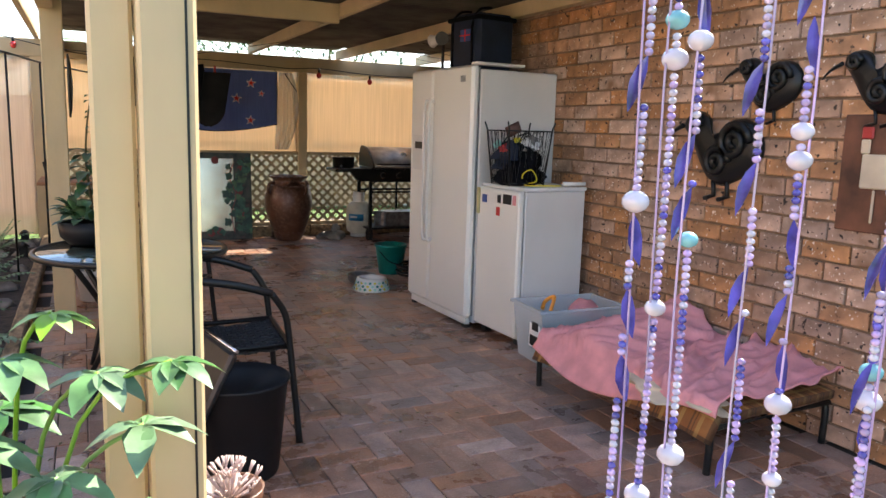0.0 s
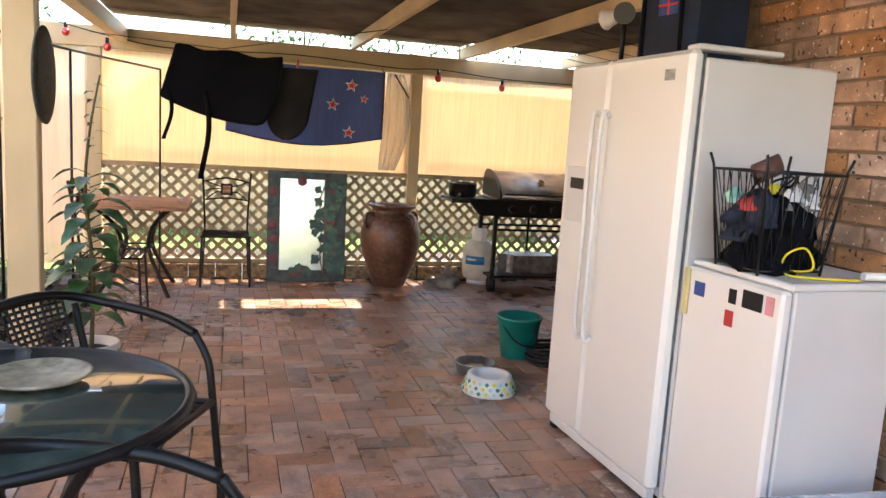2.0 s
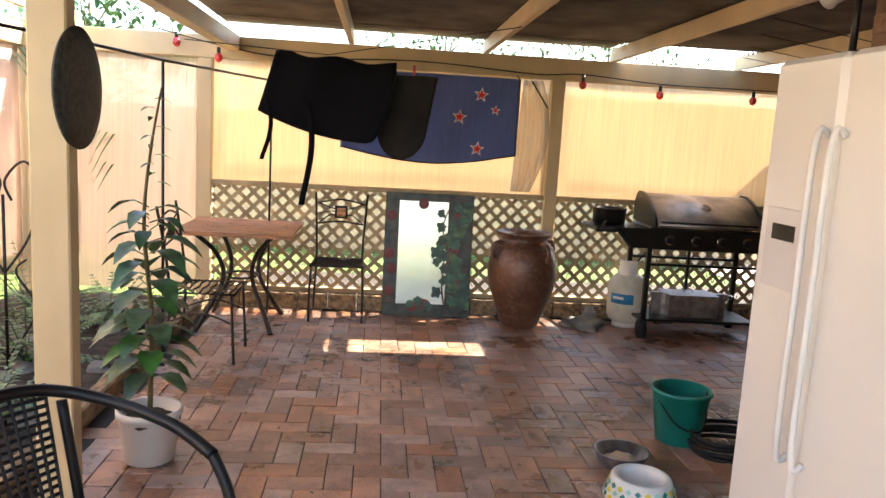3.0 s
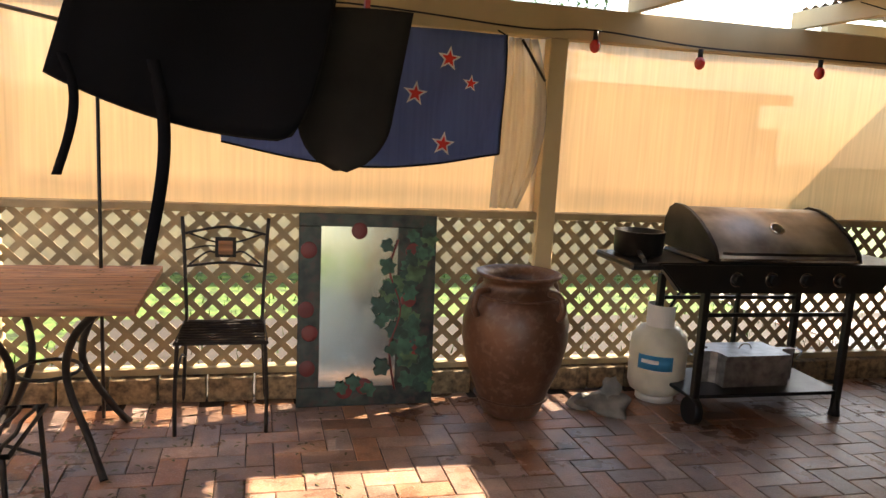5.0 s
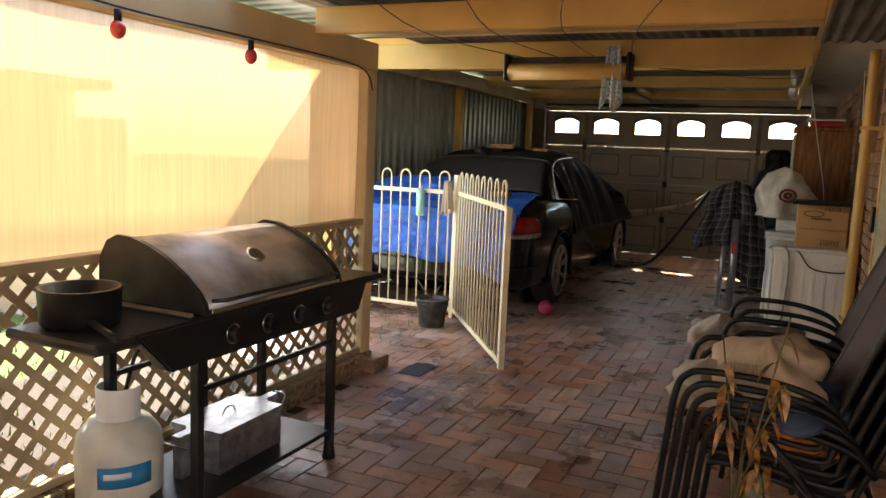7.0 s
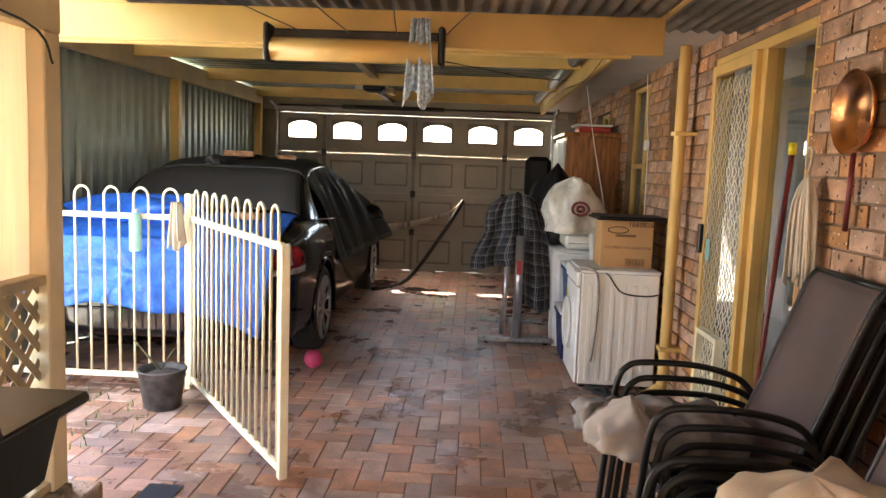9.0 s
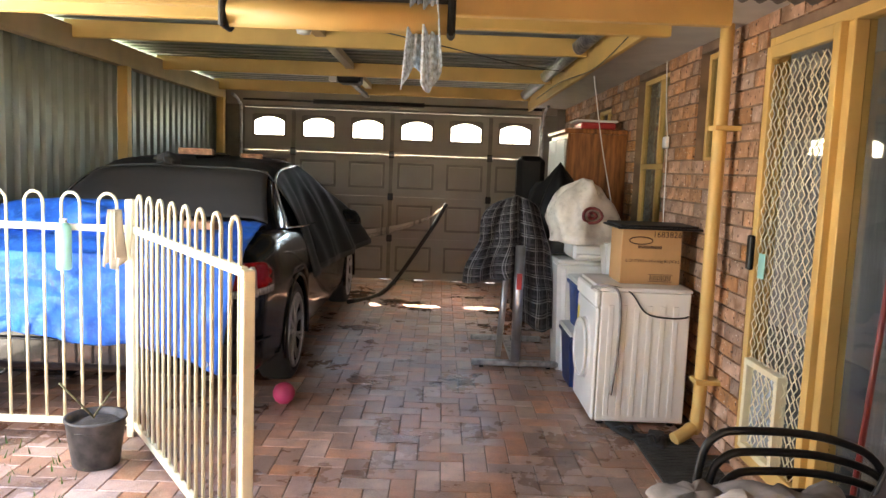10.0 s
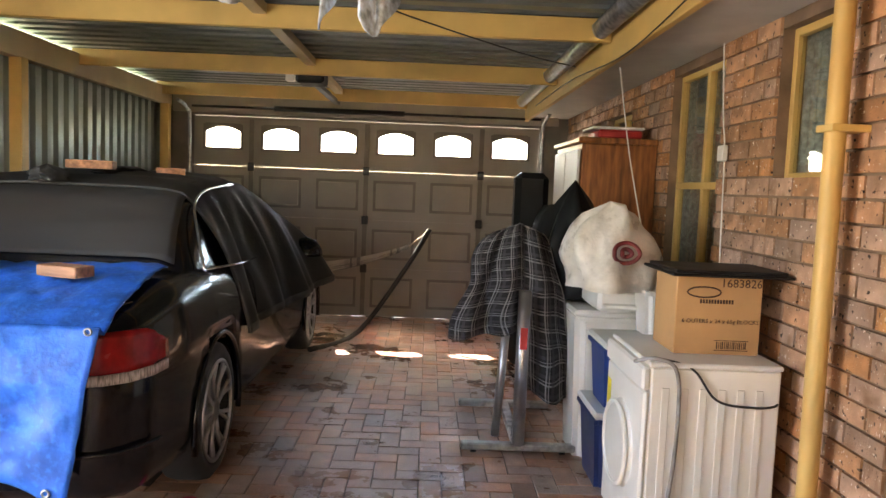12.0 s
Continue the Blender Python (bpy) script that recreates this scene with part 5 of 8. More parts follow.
part("body", boxes((0, 0.95, 0, 0.50, 0.02, 1.80), bev=0.006), CUPB, t)
part("top", boxes((-0.02, 0.97, -0.0, 0.53, 1.80, 1.84), bev=0.008), CUPB, t)
for k in range(2):
    d = part("door", boxes((0.02 + 0.46 * k, 0.46 + 0.46 * k, 0.505, 0.525, 0.06, 1.76), bev=0.004), WHITE_SIDE, t)
t = thing("red_case", (9.68, 5.05, 1.842), "red folded case lying on the cabinet", "case")
part("case", boxes((0, 0.34, 0, 0.30, 0, 0.06), bev=0.015), RED, t)
part("lid", boxes((-0.01, 0.35, -0.01, 0.34, 0.062, 0.08), bev=0.006), WHITE_P, t)
t = thing("guitar_case", (10.9, 5.62, 0), "tall black case leaning in the corner", "instrument case")
part("case", boxes((-0.1, 0.12, -0.14, 0.14, 0, 1.62), bev=0.05), BLACK_P, t)
t = thing("hoist_stand", (8.72, 5.92, 0), "grey steel engine stand with plaid blanket hung over it", "stand")
bm = B()
tube(bm, [(0, 0, 0.05), (0, 0, 0.92)], 0.036, 14)
part("upright", bm, ALLOY, t)
part("base_leg", boxes((-0.03, 0.03, -0.32, 0.32, 0.02, 0.06), bev=0.008), GALV, t)
part("base_leg", boxes((0.03, 0.85, -0.03, 0.03, 0.02, 0.06), bev=0.008), GALV, t)
part("base_leg", boxes((0.80, 0.86, -0.3, 0.3, 0.02, 0.06), bev=0.008), GALV, t)
bm = B()
tube(bm, [(0.12, 0.12, 0.06), (0.06, 0.09, 0.70)], 0.024, 10)
part("brace", bm, ALLOY, t)
for y in (-0.25, 0.25):
    bm = B()
    tube(bm, [(0, y - 0.015, 0.02), (0, y + 0.015, 0.02)], 0.02, 12)
    part("caster", bm, BLACK_P, t)
part("sticker", boxes((-0.039, -0.037, -0.02, 0.02, 0.6, 0.72)), RED, t)
bm = B()


def plaid_fn(u, v):
    q = noise.noise(Vector((u * 3, v * 3, 5)))
    s = abs(v - 0.45) * 2
    y = -0.38 + 0.72 * v + 0.05 * q
    top = 1.30 - 0.1 * u
    z = top - (0.95 if v > 0.45 else 0.8) * max(0, s - 0.08) ** 0.85 + 0.03 * q
    w = 0.14 + 0.24 * u ** 0.6
    side = 2 * v - 1
    low = 0.95 if side < -0.1 else 0.62
    return (0.10 + 0.055 * math.sin(v * 19 + 2 * q) * (0.3 + u) + 0.06 * side * side - 0.03 * u, side * w + 0.04 * q, 1.29 - 0.06 * abs(side) - low * u * (1 + 0.06 * q))


sheet(bm, plaid_fn, 24, 50, 0.008, (1.3, 1.1))
t = thing("plaid_blanket", (8.72, 5.95, 0), "black and white plaid blanket draped over the stand", "blanket")
part("blanket", bm, PLAID, t)
t = thing("hammock_stand", (11.6, 7.0, 0), "striped hammock slung from a black steel stand", "hammock")
bm = B()
tube(bm, curve([(-0.6, 0.45, 0.03), (0.1, 0.1, 0.06), (0.3, -0.35, 0.7), (0.4, -0.55, 1.05)], 5), 0.025, 8)
part("arm", bm, BLACK, t)
bm = B()
sheet(bm, lambda u, v: (-0.9 + 1.2 * u, 0.8 - 1.15 * u, 0.72 - 0.1 * u + 0.26 * u * u + (v - 0.5) * 0.14 * (1 - u) + 0.02 * math.sin(v * 20)), 14, 12, 0.006)
part("sling", bm, plaid("striped_canvas", (0.45, 0.42, 0.38), (0.05, 0.05, 0.06), (0.5, 0.45, 0.4), 0.3), t)
bm = B()
tube(bm, [(0.3, -0.35, 0.88), (0.4, -0.55, 1.04)], 0.008, 6)
part("rope", bm, ROPE, t)


# ---- the patio: appliances along the brick wall ----
t = thing("refrigerator", (2.41, 3.445, 0.0), "large white side-by-side refrigerator against the brick wall", "refrigerator", rz=2.5)
part("body", boxes((0.065, 0.66, 0, 0.89, 0.03, 1.70), bev=0.008), WHITE_SIDE, t)
fd = part("door", boxes((0, 0.06, 0.0, 0.545, 0.07, 1.725), bev=0.018), WHITE, t)
fz = part("door", boxes((0, 0.06, 0.552, 0.89, 0.07, 1.725), bev=0.018), WHITE, t)
for k, (y, p) in enumerate(((0.512, fd), (0.585, fz))):
    bm = B()
    tube(bm, curve([(0.0, y, 0.54), (-0.040, y, 0.56), (-0.042, y, 1.0), (-0.040, y, 1.47), (0.0, y, 1.49)], 5), 0.010, 8)
    part("handle", bm, WHITE_P, p)
part("dispenser", boxes((-0.004, 0.0, 0.64, 0.84, 1.02, 1.27), bev=0.002), WHITE_SIDE, fz)
part("dispenser_display", boxes((-0.007, -0.0045, 0.68, 0.80, 1.17, 1.22), bev=0.001), DARK_STEEL, fz)
part("door_edge", boxes((0.0605, 0.0635, 0.006, 0.54, 0.08, 1.715)), GALV, fd)
part("badge", boxes((-0.003, 0.0, 0.09, 0.15, 1.62, 1.66)), GALV, fd)
part("kick_plate", boxes((0.02, 0.06, 0.03, 0.86, 0.02, 0.065), bev=0.004), WHITE_P, t)
part("hinge_cover", boxes((0.03, 0.40, 0.0, 0.08, 1.726, 1.745), bev=0.006), WHITE_P, t)
part("foot", boxes((0.02, 0.06, 0.02, 0.07, 0.0, 0.02)), BLACK_P, t)
part("foot", boxes((0.02, 0.06, 0.8, 0.85, 0.0, 0.02)), BLACK_P, t)
t = thing("freezer", (2.50, 2.965, 0.0), "white upright freezer with magnets on its door", "freezer", rz=3)
part("body", boxes((0.05, 0.50, 0.0, 0.475, 0.03, 0.955), bev=0.006), WHITE_SIDE, t)
part("top", boxes((0.03, 0.51, -0.004, 0.48, 0.956, 0.98), bev=0.006), WHITE_P, t)
d = part("door", boxes((0.0, 0.044, 0.0, 0.475, 0.05, 0.955), bev=0.01), WHITE, t)
part("handle", boxes((-0.012, 0.0, 0.44, 0.47, 0.78, 0.95), bev=0.004), OLD_CREAM, d)
for y, z, w, h, m_ in ((0.36, 0.86, 0.055, 0.05, BLUE_P), (0.2, 0.87, 0.035, 0.05, BLACK_P), (0.08, 0.87, 0.09, 0.06, BLACK_P), (0.03, 0.87, 0.035, 0.06, PINK), (0.205, 0.79, 0.04, 0.055, RED)):
    part("magnet", boxes((-0.004, 0, y, y + w, z, z + h), bev=0.001), m_, d)
part("foot", boxes((0.05, 0.1, 0.02, 0.07, 0, 0.03)), BLACK_P, t)
part("foot", boxes((0.05, 0.1, 0.4, 0.45, 0, 0.03)), BLACK_P, t)
t = thing("wire_basket", (2.60, 3.21, 0.981), "black wire basket full of tangled cloths, gloves and cords", "basket")
t.matrix_world = pose(2.63, 3.21, 0.981) @ Matrix.Diagonal((0.82, 0.80, 0.97, 1))
for a, b in (((-0.19, -0.17), (0.19, -0.17)), ((-0.19, 0.17), (0.19, 0.17)), ((-0.19, -0.17), (-0.19, 0.17)), ((0.19, -0.17), (0.19, 0.17))):
    for z, q in ((0.345, 1.0), (0.015, 0.80)):
        part("rim_wire", tube(B(), [(a[0] * q, a[1] * q, z), (b[0] * q, b[1] * q, z)], 0.005 if z > 0.1 else 0.004, 6), BLACK, t)
for a, b in ((-1, -1), (1, -1), (1, 1), (-1, 1)):
    part("corner_wire", tube(B(), [(0.15 * a, 0.135 * b, 0.0), (0.19 * a, 0.17 * b, 0.36), (0.205 * a, 0.18 * b, 0.40)], 0.006, 6), BLACK, t)
for s_ in (-1, 1):
    bm = B()
    for k in range(7):
        for d in (0.055, -0.055):
            x = -0.165 + 0.055 * k
            tube(bm, [(x * 0.80, s_ * 0.137, 0.02), (max(-0.19, min(0.19, x + d)), s_ * 0.168, 0.34)], 0.0024, 4)
            tube(bm, [(s_ * 0.152, x * 0.70, 0.02), (s_ * 0.188, max(-0.17, min(0.17, x * 0.9 + d)), 0.34)], 0.0024, 4)
    part("wire_lattice", bm, BLACK, t)
for i, (x, y, z, m_, rx, ry, h) in enumerate(((0.0, 0.0, 0.0, BLACK_CLOTH, 0.155, 0.135, 0.20), (0.03, -0.03, 0.12, BLACK_CLOTH, 0.13, 0.12, 0.15), (-0.05, 0.04, 0.16, NAVY, 0.11, 0.09, 0.12), (-0.10, 0.04, 0.10, NAVY, 0.07, 0.09, 0.14), (0.05, -0.07, 0.22, GREY_CLOTH, 0.07, 0.05, 0.09), (0.10, -0.02, 0.24, CREAM_CLOTH, 0.045, 0.04, 0.06), (0.02, -0.09, 0.25, STAR_W, 0.035, 0.03, 0.05), (0.08, -0.11, 0.23, STAR_W, 0.03, 0.035, 0.05), (-0.03, -0.02, 0.27, YEL, 0.04, 0.025, 0.035), (-0.14, -0.02, 0.21, RED, 0.03, 0.045, 0.05), (-0.14, 0.07, 0.23, AQUA, 0.035, 0.035, 0.05), (-0.11, -0.08, 0.16, NAVY, 0.05, 0.05, 0.12), (0.12, 0.06, 0.16, GREY_NEO, 0.06, 0.08, 0.14), (0.0, -0.12, 0.04, BLACK_CLOTH, 0.11, 0.03, 0.14))):
    part("cloth", mound(B(), (x, y, z), rx, ry, h, i, 22, 0.6), m_, t)
rnd = random.Random(77)
for k in range(7):
    p0 = Vector((rnd.uniform(-0.13, 0.12), rnd.uniform(-0.13, 0.05), 0.22 + rnd.uniform(0, 0.1)))
    pts = [p0] + [p0 + Vector((rnd.uniform(-0.09, 0.09), rnd.uniform(-0.06, 0.06), rnd.uniform(-0.04, 0.06))) for q in range(4)]
    part("cord", tube(B(), curve(pts, 5), 0.0045, 5), rnd.choice((BLACK_P, GREY_CLOTH, BLUE_P, BLACK_P)), t)
bm = B()
tube(bm, [(-0.10, 0.02, 0.33), (-0.01, -0.02, 0.375)], 0.037, 16)
part("jar", bm, mat("brown_sleeve", (0.10, 0.045, 0.035), 0.6), t)
t = thing("yellow_cord", (2.62, 3.08, 0.983), "looped yellow cord on top of the freezer", "cord")
bm = B()
tube(bm, curve([(-0.05, 0.16, 0.005), (0.0, 0.1, 0.006), (0.04, -0.04, 0.03), (0.0, -0.05, 0.10), (-0.03, 0.0, 0.07), (0.0, 0.03, 0.005), (0.08, -0.06, 0.005), (0.2, -0.08, 0.005)]), 0.004, 6)
part("cord", bm, YEL, t)
t = thing("white_tube", (2.9, 2.99, 1.0), "short white plastic pipe on the freezer", "pipe")
part("tube", tube(B(), [(-0.06, 0.02, 0), (0.09, 0, 0)], 0.013, 10), WHITE_P, t)
t = thing("cool_bag", (2.74, 3.98, 1.731), "navy cloth bag with a printed flag standing on the refrigerator", "bag", rz=8)
part("bag", boxes((-0.15, 0.17, -0.18, 0.18, 0, 0.38), bev=0.03), NAVY, t)
part("flap", boxes((-0.16, 0.18, -0.19, 0.19, 0.33, 0.36), bev=0.008), BLACK_CLOTH, t)
part("flag_patch", boxes((-0.153, -0.1505, -0.09, 0.03, 0.19, 0.27)), FLAG_B, t)
part("flag_cross", boxes((-0.156, -0.1535, -0.09, 0.03, 0.226, 0.234), (-0.156, -0.1535, -0.034, -0.026, 0.19, 0.2255), (-0.156, -0.1535, -0.034, -0.026, 0.2345, 0.27)), STAR_R, t)
for y in (-0.12, 0.12):
    part("strap", tube(B(), curve([(-0.152, y, 0.02), (-0.158, y, 0.2), (-0.155, y, 0.3), (-0.1, y, 0.4), (0.0, y, 0.42)]), 0.009, 6), BLACK_CLOTH, t)
t = thing("clip_spotlight", (2.63, 4.36, 1.731), "black double spotlight with white lamps beside the bag", "spotlight")
part("stand", tube(B(), [(0, 0, 0), (0.0, 0.0, 0.30)], 0.012, 8), BLACK, t)
part("base", lathe(B(), [(0.06, 0), (0.06, 0.02), (0.02, 0.03)]), BLACK_P, t)
for s, rz in ((-1, 20), (1, -30)):
    bm = B()
    lathe(bm, [(0.018, 0), (0.03, 0.03), (0.04, 0.10), (0.05, 0.12)], seg=16)
    bmesh.ops.transform(bm, matrix=pose(0, 0.0, 0.26, 0, -100, 90 * s + rz), verts=bm.verts)
    h = part("lamp_head", bm, BLACK if s > 0 else WHITE_P, t)

t = thing("storage_tub", (2.70, 2.69, 0.0), "clear plastic storage tub of dog clothes and toys", "storage tub", rz=-3)
sx, sy, h = 0.55, 0.34, 0.33
bm = B()
vs = []
for z, k in ((0, 0.86), (h, 1.0), (h, 0.985), (0.006, 0.845)):
    vs.append([bm.verts.new((a * sx / 2 * k, b * sy / 2 * k, z)) for a, b in ((-1, -1), (1, -1), (1, 1), (-1, 1))])
for a, b in zip(vs, vs[1:]):
    for i in range(4):
        bm.faces.new((a[i], a[(i + 1) % 4], b[(i + 1) % 4], b[i]))
bm.faces.new(vs[0][::-1])
bm.faces.new(vs[-1])
part("tub", bm, CLEAR_BOX, t)
part("rim", boxes((-0.29, 0.29, -0.18, -0.165, 0.315, 0.333), (-0.29, 0.29, 0.165, 0.18, 0.315, 0.333), (-0.29, -0.27, -0.165, 0.165, 0.315, 0.333), (0.27, 0.29, -0.165, 0.165, 0.315, 0.333), bev=0.003), CLEAR_BOX, t)
part("folded_cloth", mound(B(), (0.0, -0.02, 0.008), 0.20, 0.12, 0.27, 5), mat("teal_blanket", (0.05, 0.22, 0.27), 0.9, fine=200, bump=0.4), t)
part("pink_toy", mound(B(), (0.13, 0.02, 0.22), 0.09, 0.08, 0.12, 6), PINK, t)
part("orange_toy", tube(B(), curve([(-0.12, 0.0, 0.28), (-0.08, 0.03, 0.36), (-0.12, 0.06, 0.33), (-0.16, 0.02, 0.30)]), 0.012, 6), ORANGE, t)
part("label_card", boxes((-0.264, -0.26, -0.14, -0.02, 0.1, 0.27)), STAR_W, t)
part("label_print", boxes((-0.2665, -0.2645, -0.13, -0.03, 0.11, 0.17), (-0.2665, -0.2645, -0.12, -0.05, 0.2, 0.25)), BLACK_P, t)

# raised dog bed
t = thing("dog_bed", (2.65, 1.75, 0), "raised dog bed with black legs and orange plaid cover", "dog bed", rz=3)
part("frame", tube(B(), [(-0.35, -0.55, 0.19), (0.36, -0.55, 0.19), (0.36, 0.58, 0.19), (-0.35, 0.58, 0.19)], 0.014, 8, closed=True), BLACK, t)
for x, y in ((-0.35, -0.54), (0.36, -0.54), (-0.35, 0.58), (0.36, 0.58)):
    part("leg", tube(B(), curve([(x, y * 0.93, 0.20), (x, y, 0.17), (x, y * 1.0, 0.0)], 4), 0.015, 8), BLACK, t)
bm = B()
sheet(bm, lambda u, v: (-0.38 + 0.76 * u, -0.56 + 1.15 * v, 0.225 + 0.012 * math.sin(v * 9) - 0.09 * max(0, 0.06 - u) / 0.06), 30, 30, 0.035, (0.8, 1.1))
part("mattress", bm, PLAID_BED, t)
t = thing("pink_blanket", (2.65, 1.78, 0.25), "rumpled pink fleece blanket spread over the dog bed", "blanket", rz=3)


def pink(u, v):
    x, y = -0.44 + 0.84 * u, -0.60 + 1.13 * v
    q = noise.noise(Vector((x * 3.2, y * 2.6, 1)))
    q2 = noise.noise(Vector((x * 10, y * 8, 4)))
    heap = 0.15 * math.exp(-((y - 0.24 - 0.10 * x) / 0.17) ** 2) * (0.45 + 0.55 * u) + 0.07 * math.exp(-((y + 0.28) / 0.22) ** 2) * u
    w = y * 1.0 + 0.55 * x * (1 if y > 0 else -0.6) + 0.10 * q
    fold = 1 - abs(math.sin(19 * w + 2.0 * q)) ** 0.6
    fine = 1 - abs(math.sin(41 * (w + 0.2 * x) + 3 * q2)) ** 0.7
    z = 0.035 + heap + 0.035 * q + 0.012 * q2 + 0.055 * fold * (0.35 + 0.65 * u) + 0.016 * fine
    edge = max(0, (0.12 + 0.07 * math.sin(5 * y + 1) - u)) / 0.12
    x2 = x + 0.04 * q + 0.12 * max(0, -y - 0.15)
    return (x2 + 0.02 * edge, y + 0.03 * q2, max(z - 0.07 * edge, 0.006) if edge < 0.3 else 0.012 - 0.10 * (edge - 0.3))


part("blanket", sheet(B(), pink, 70, 120, 0.008), PINK, t)
t = thing("cream_cloth", (2.42, 1.45, 0.238), "crumpled cream fleece corner under the pink blanket", "blanket")
part("cloth", mound(B(), (0, 0, 0.0), 0.17, 0.26, 0.05, 12, 26, 0.5), CREAM_CLOTH, t)


# pressed-metal birds on the wall, as plain shapes
def bird(at, s, label):
    t = tagged(new("wall_sculpture"), label, "wall sculpture", "metal birds on the wall")
    t.matrix_world = pose(*at)
    bm = B()
    out = curve([(0.0, 0.30), (0.05, 0.36), (0.13, 0.37), (0.19, 0.33), (0.19, 0.26), (0.23, 0.27), (0.34, 0.33), (0.45, 0.32), (0.52, 0.25), (0.53, 0.16), (0.47, 0.08), (0.38, 0.03), (0.29, 0.0), (0.20, 0.03), (0.14, 0.10), (0.09, 0.18), (0.06, 0.24), (0.0, 0.30)] and [Vector((a, b, 0)) for a, b in ((0.0, 0.30), (0.05, 0.36), (0.13, 0.37), (0.19, 0.33), (0.20, 0.26), (0.25, 0.27), (0.34, 0.33), (0.45, 0.32), (0.52, 0.25), (0.53, 0.16), (0.47, 0.08), (0.38, 0.03), (0.29, 0.0), (0.20, 0.03), (0.14, 0.10), (0.09, 0.18), (0.05, 0.24))], 3)
    c = Vector((0.3, 0.16, 0))
    rings = []
    for k, dep in ((1.0, 0.0), (0.93, 0.018), (0.7, 0.035), (0.4, 0.042)):
        rings.append([bm.verts.new((-dep, -(c.x + (p.x - c.x) * k) * s, (c.y + (p.y - c.y) * k) * s)) for p in out])
    n = len(out)
    for a, b in zip(rings, rings[1:]):
        for i in range(n):
            bm.faces.new((a[i], a[(i + 1) % n], b[(i + 1) % n], b[i])).smooth = True
    bm.faces.new(rings[0][::-1])
    bm.faces.new(rings[-1])
    for cx, cy, r0 in ((0.38, 0.22, 0.10), (0.28, 0.12, 0.08), (0.11, 0.30, 0.045)):
        tube(bm, [(-0.045, -(cx + r0 * (1 - a / 13) * math.cos(a)) * s, (cy + r0 * (1 - a / 13) * math.sin(a)) * s) for a in [k * 0.5 for k in range(24)]], 0.010 * s * 2, 6)
    tube(bm, curve([(-0.02, -0.01 * s, 0.30 * s), (-0.02, 0.07 * s, 0.26 * s), (-0.02, 0.12 * s, 0.21 * s)], 4), 0.014 * s, 6, taper=0.2)
    for x in (0.24, 0.33):
        tube(bm, [(-0.01, -x * s, 0.03 * s), (-0.01, -(x + 0.01) * s, -0.05 * s), (-0.01, -(x - 0.05) * s, -0.07 * s)], 0.012 * s, 6)
    me = obj("wall_sculpture", bm, BLACK)
    ob = tagged(me, label, "wall sculpture", "metal birds on the wall")
    bpy.data.objects.remove(t)
    ob.matrix_world = pose(*at)


bird((3.064, 2.24, 1.07), 1.0, "glossy black metal bird with spiral relief on the bricks")
bird((3.064, 1.90, 1.43), 0.70, "small glossy black metal bird on the brick wall")
bird((3.064, 1.34, 1.42), 0.70, "third black metal bird on the brick wall")
t = thing("wall_plaque", (3.055, 1.30, 0.94), "brown wooden plaque with a painted rooster", "plaque")
part("board", boxes((0, 0.015, -0.36, 0, 0, 0.48), bev=0.004), mat("plaque_wood", (0.16, 0.06, 0.03), 0.6, vary=0.3), t)
part("relief", mound(B(), (0, 0, 0), 0.09, 0.07, 0.02, 6).copy() if False else boxes((-0.014, -0.002, -0.24, -0.10, 0.18, 0.32), (-0.012, -0.002, -0.13, -0.09, 0.32, 0.38), (-0.01, -0.002, -0.17, -0.16, 0.04, 0.178), bev=0.006), CREAM_CLOTH, t)
part("comb", boxes((-0.014, -0.002, -0.14, -0.09, 0.382, 0.43), bev=0.005), RED, t)


# ---- the far side: grill, gas bottle, jar, panel ----
t = thing("barbecue", (2.95, 7.36, 0), "black gas barbecue with a dull steel hood on a trolley", "barbecue", rz=-1)
part("side_shelf", boxes((-0.20, 0.22, 0.02, 0.44, 0.80, 0.835), bev=0.010), DARK_STEEL, t)
part("side_shelf", boxes((1.13, 1.50, 0.02, 0.44, 0.80, 0.835), bev=0.010), DARK_STEEL, t)
part("firebox", boxes((0.23, 1.12, 0.05, 0.50, 0.68, 0.85), bev=0.012), DARK_STEEL, t)
bm = B()
vs = [bm.verts.new(p) for p in ((-0.06, 0.015, 0.84), (1.36, 0.015, 0.84), (1.22, -0.02, 0.695), (0.06, -0.02, 0.695), (-0.06, 0.055, 0.84), (1.36, 0.055, 0.84), (1.22, 0.055, 0.695), (0.06, 0.055, 0.695))]
for f in ((0, 3, 2, 1), (4, 5, 6, 7), (0, 1, 5, 4), (3, 7, 6, 2), (1, 2, 6, 5), (0, 4, 7, 3)):
    bm.faces.new([vs[i] for i in f])
bmesh.ops.bevel(bm, geom=bm.edges[:], offset=0.008, segments=2, affect="EDGES")
part("control_panel", bm, BLACK, t)
for i in range(4):
    x = 0.36 + 0.2 * i
    bm = B()
    tube(bm, [(x, -0.005, 0.765), (x, -0.05, 0.765)], 0.027, 18)
    k = part("knob", bm, BLACK_P, t)
    part("bezel", tube(B(), [(x + 0.036 * math.cos(a), -0.016, 0.765 + 0.036 * math.sin(a)) for a in [q * math.pi / 8 for q in range(16)]], 0.003, 4, closed=True), CHROME, k)
prof = [(0.02, 0.85), (0.03, 0.885), (0.055, 0.92), (0.12, 0.975), (0.20, 1.025), (0.28, 1.06), (0.36, 1.082), (0.43, 1.085), (0.48, 1.06), (0.515, 1.0), (0.52, 0.92), (0.52, 0.86)]
bm = B()
rows = [[bm.verts.new((x, y, z)) for y, z in prof] for x in (0.265, 1.085)]
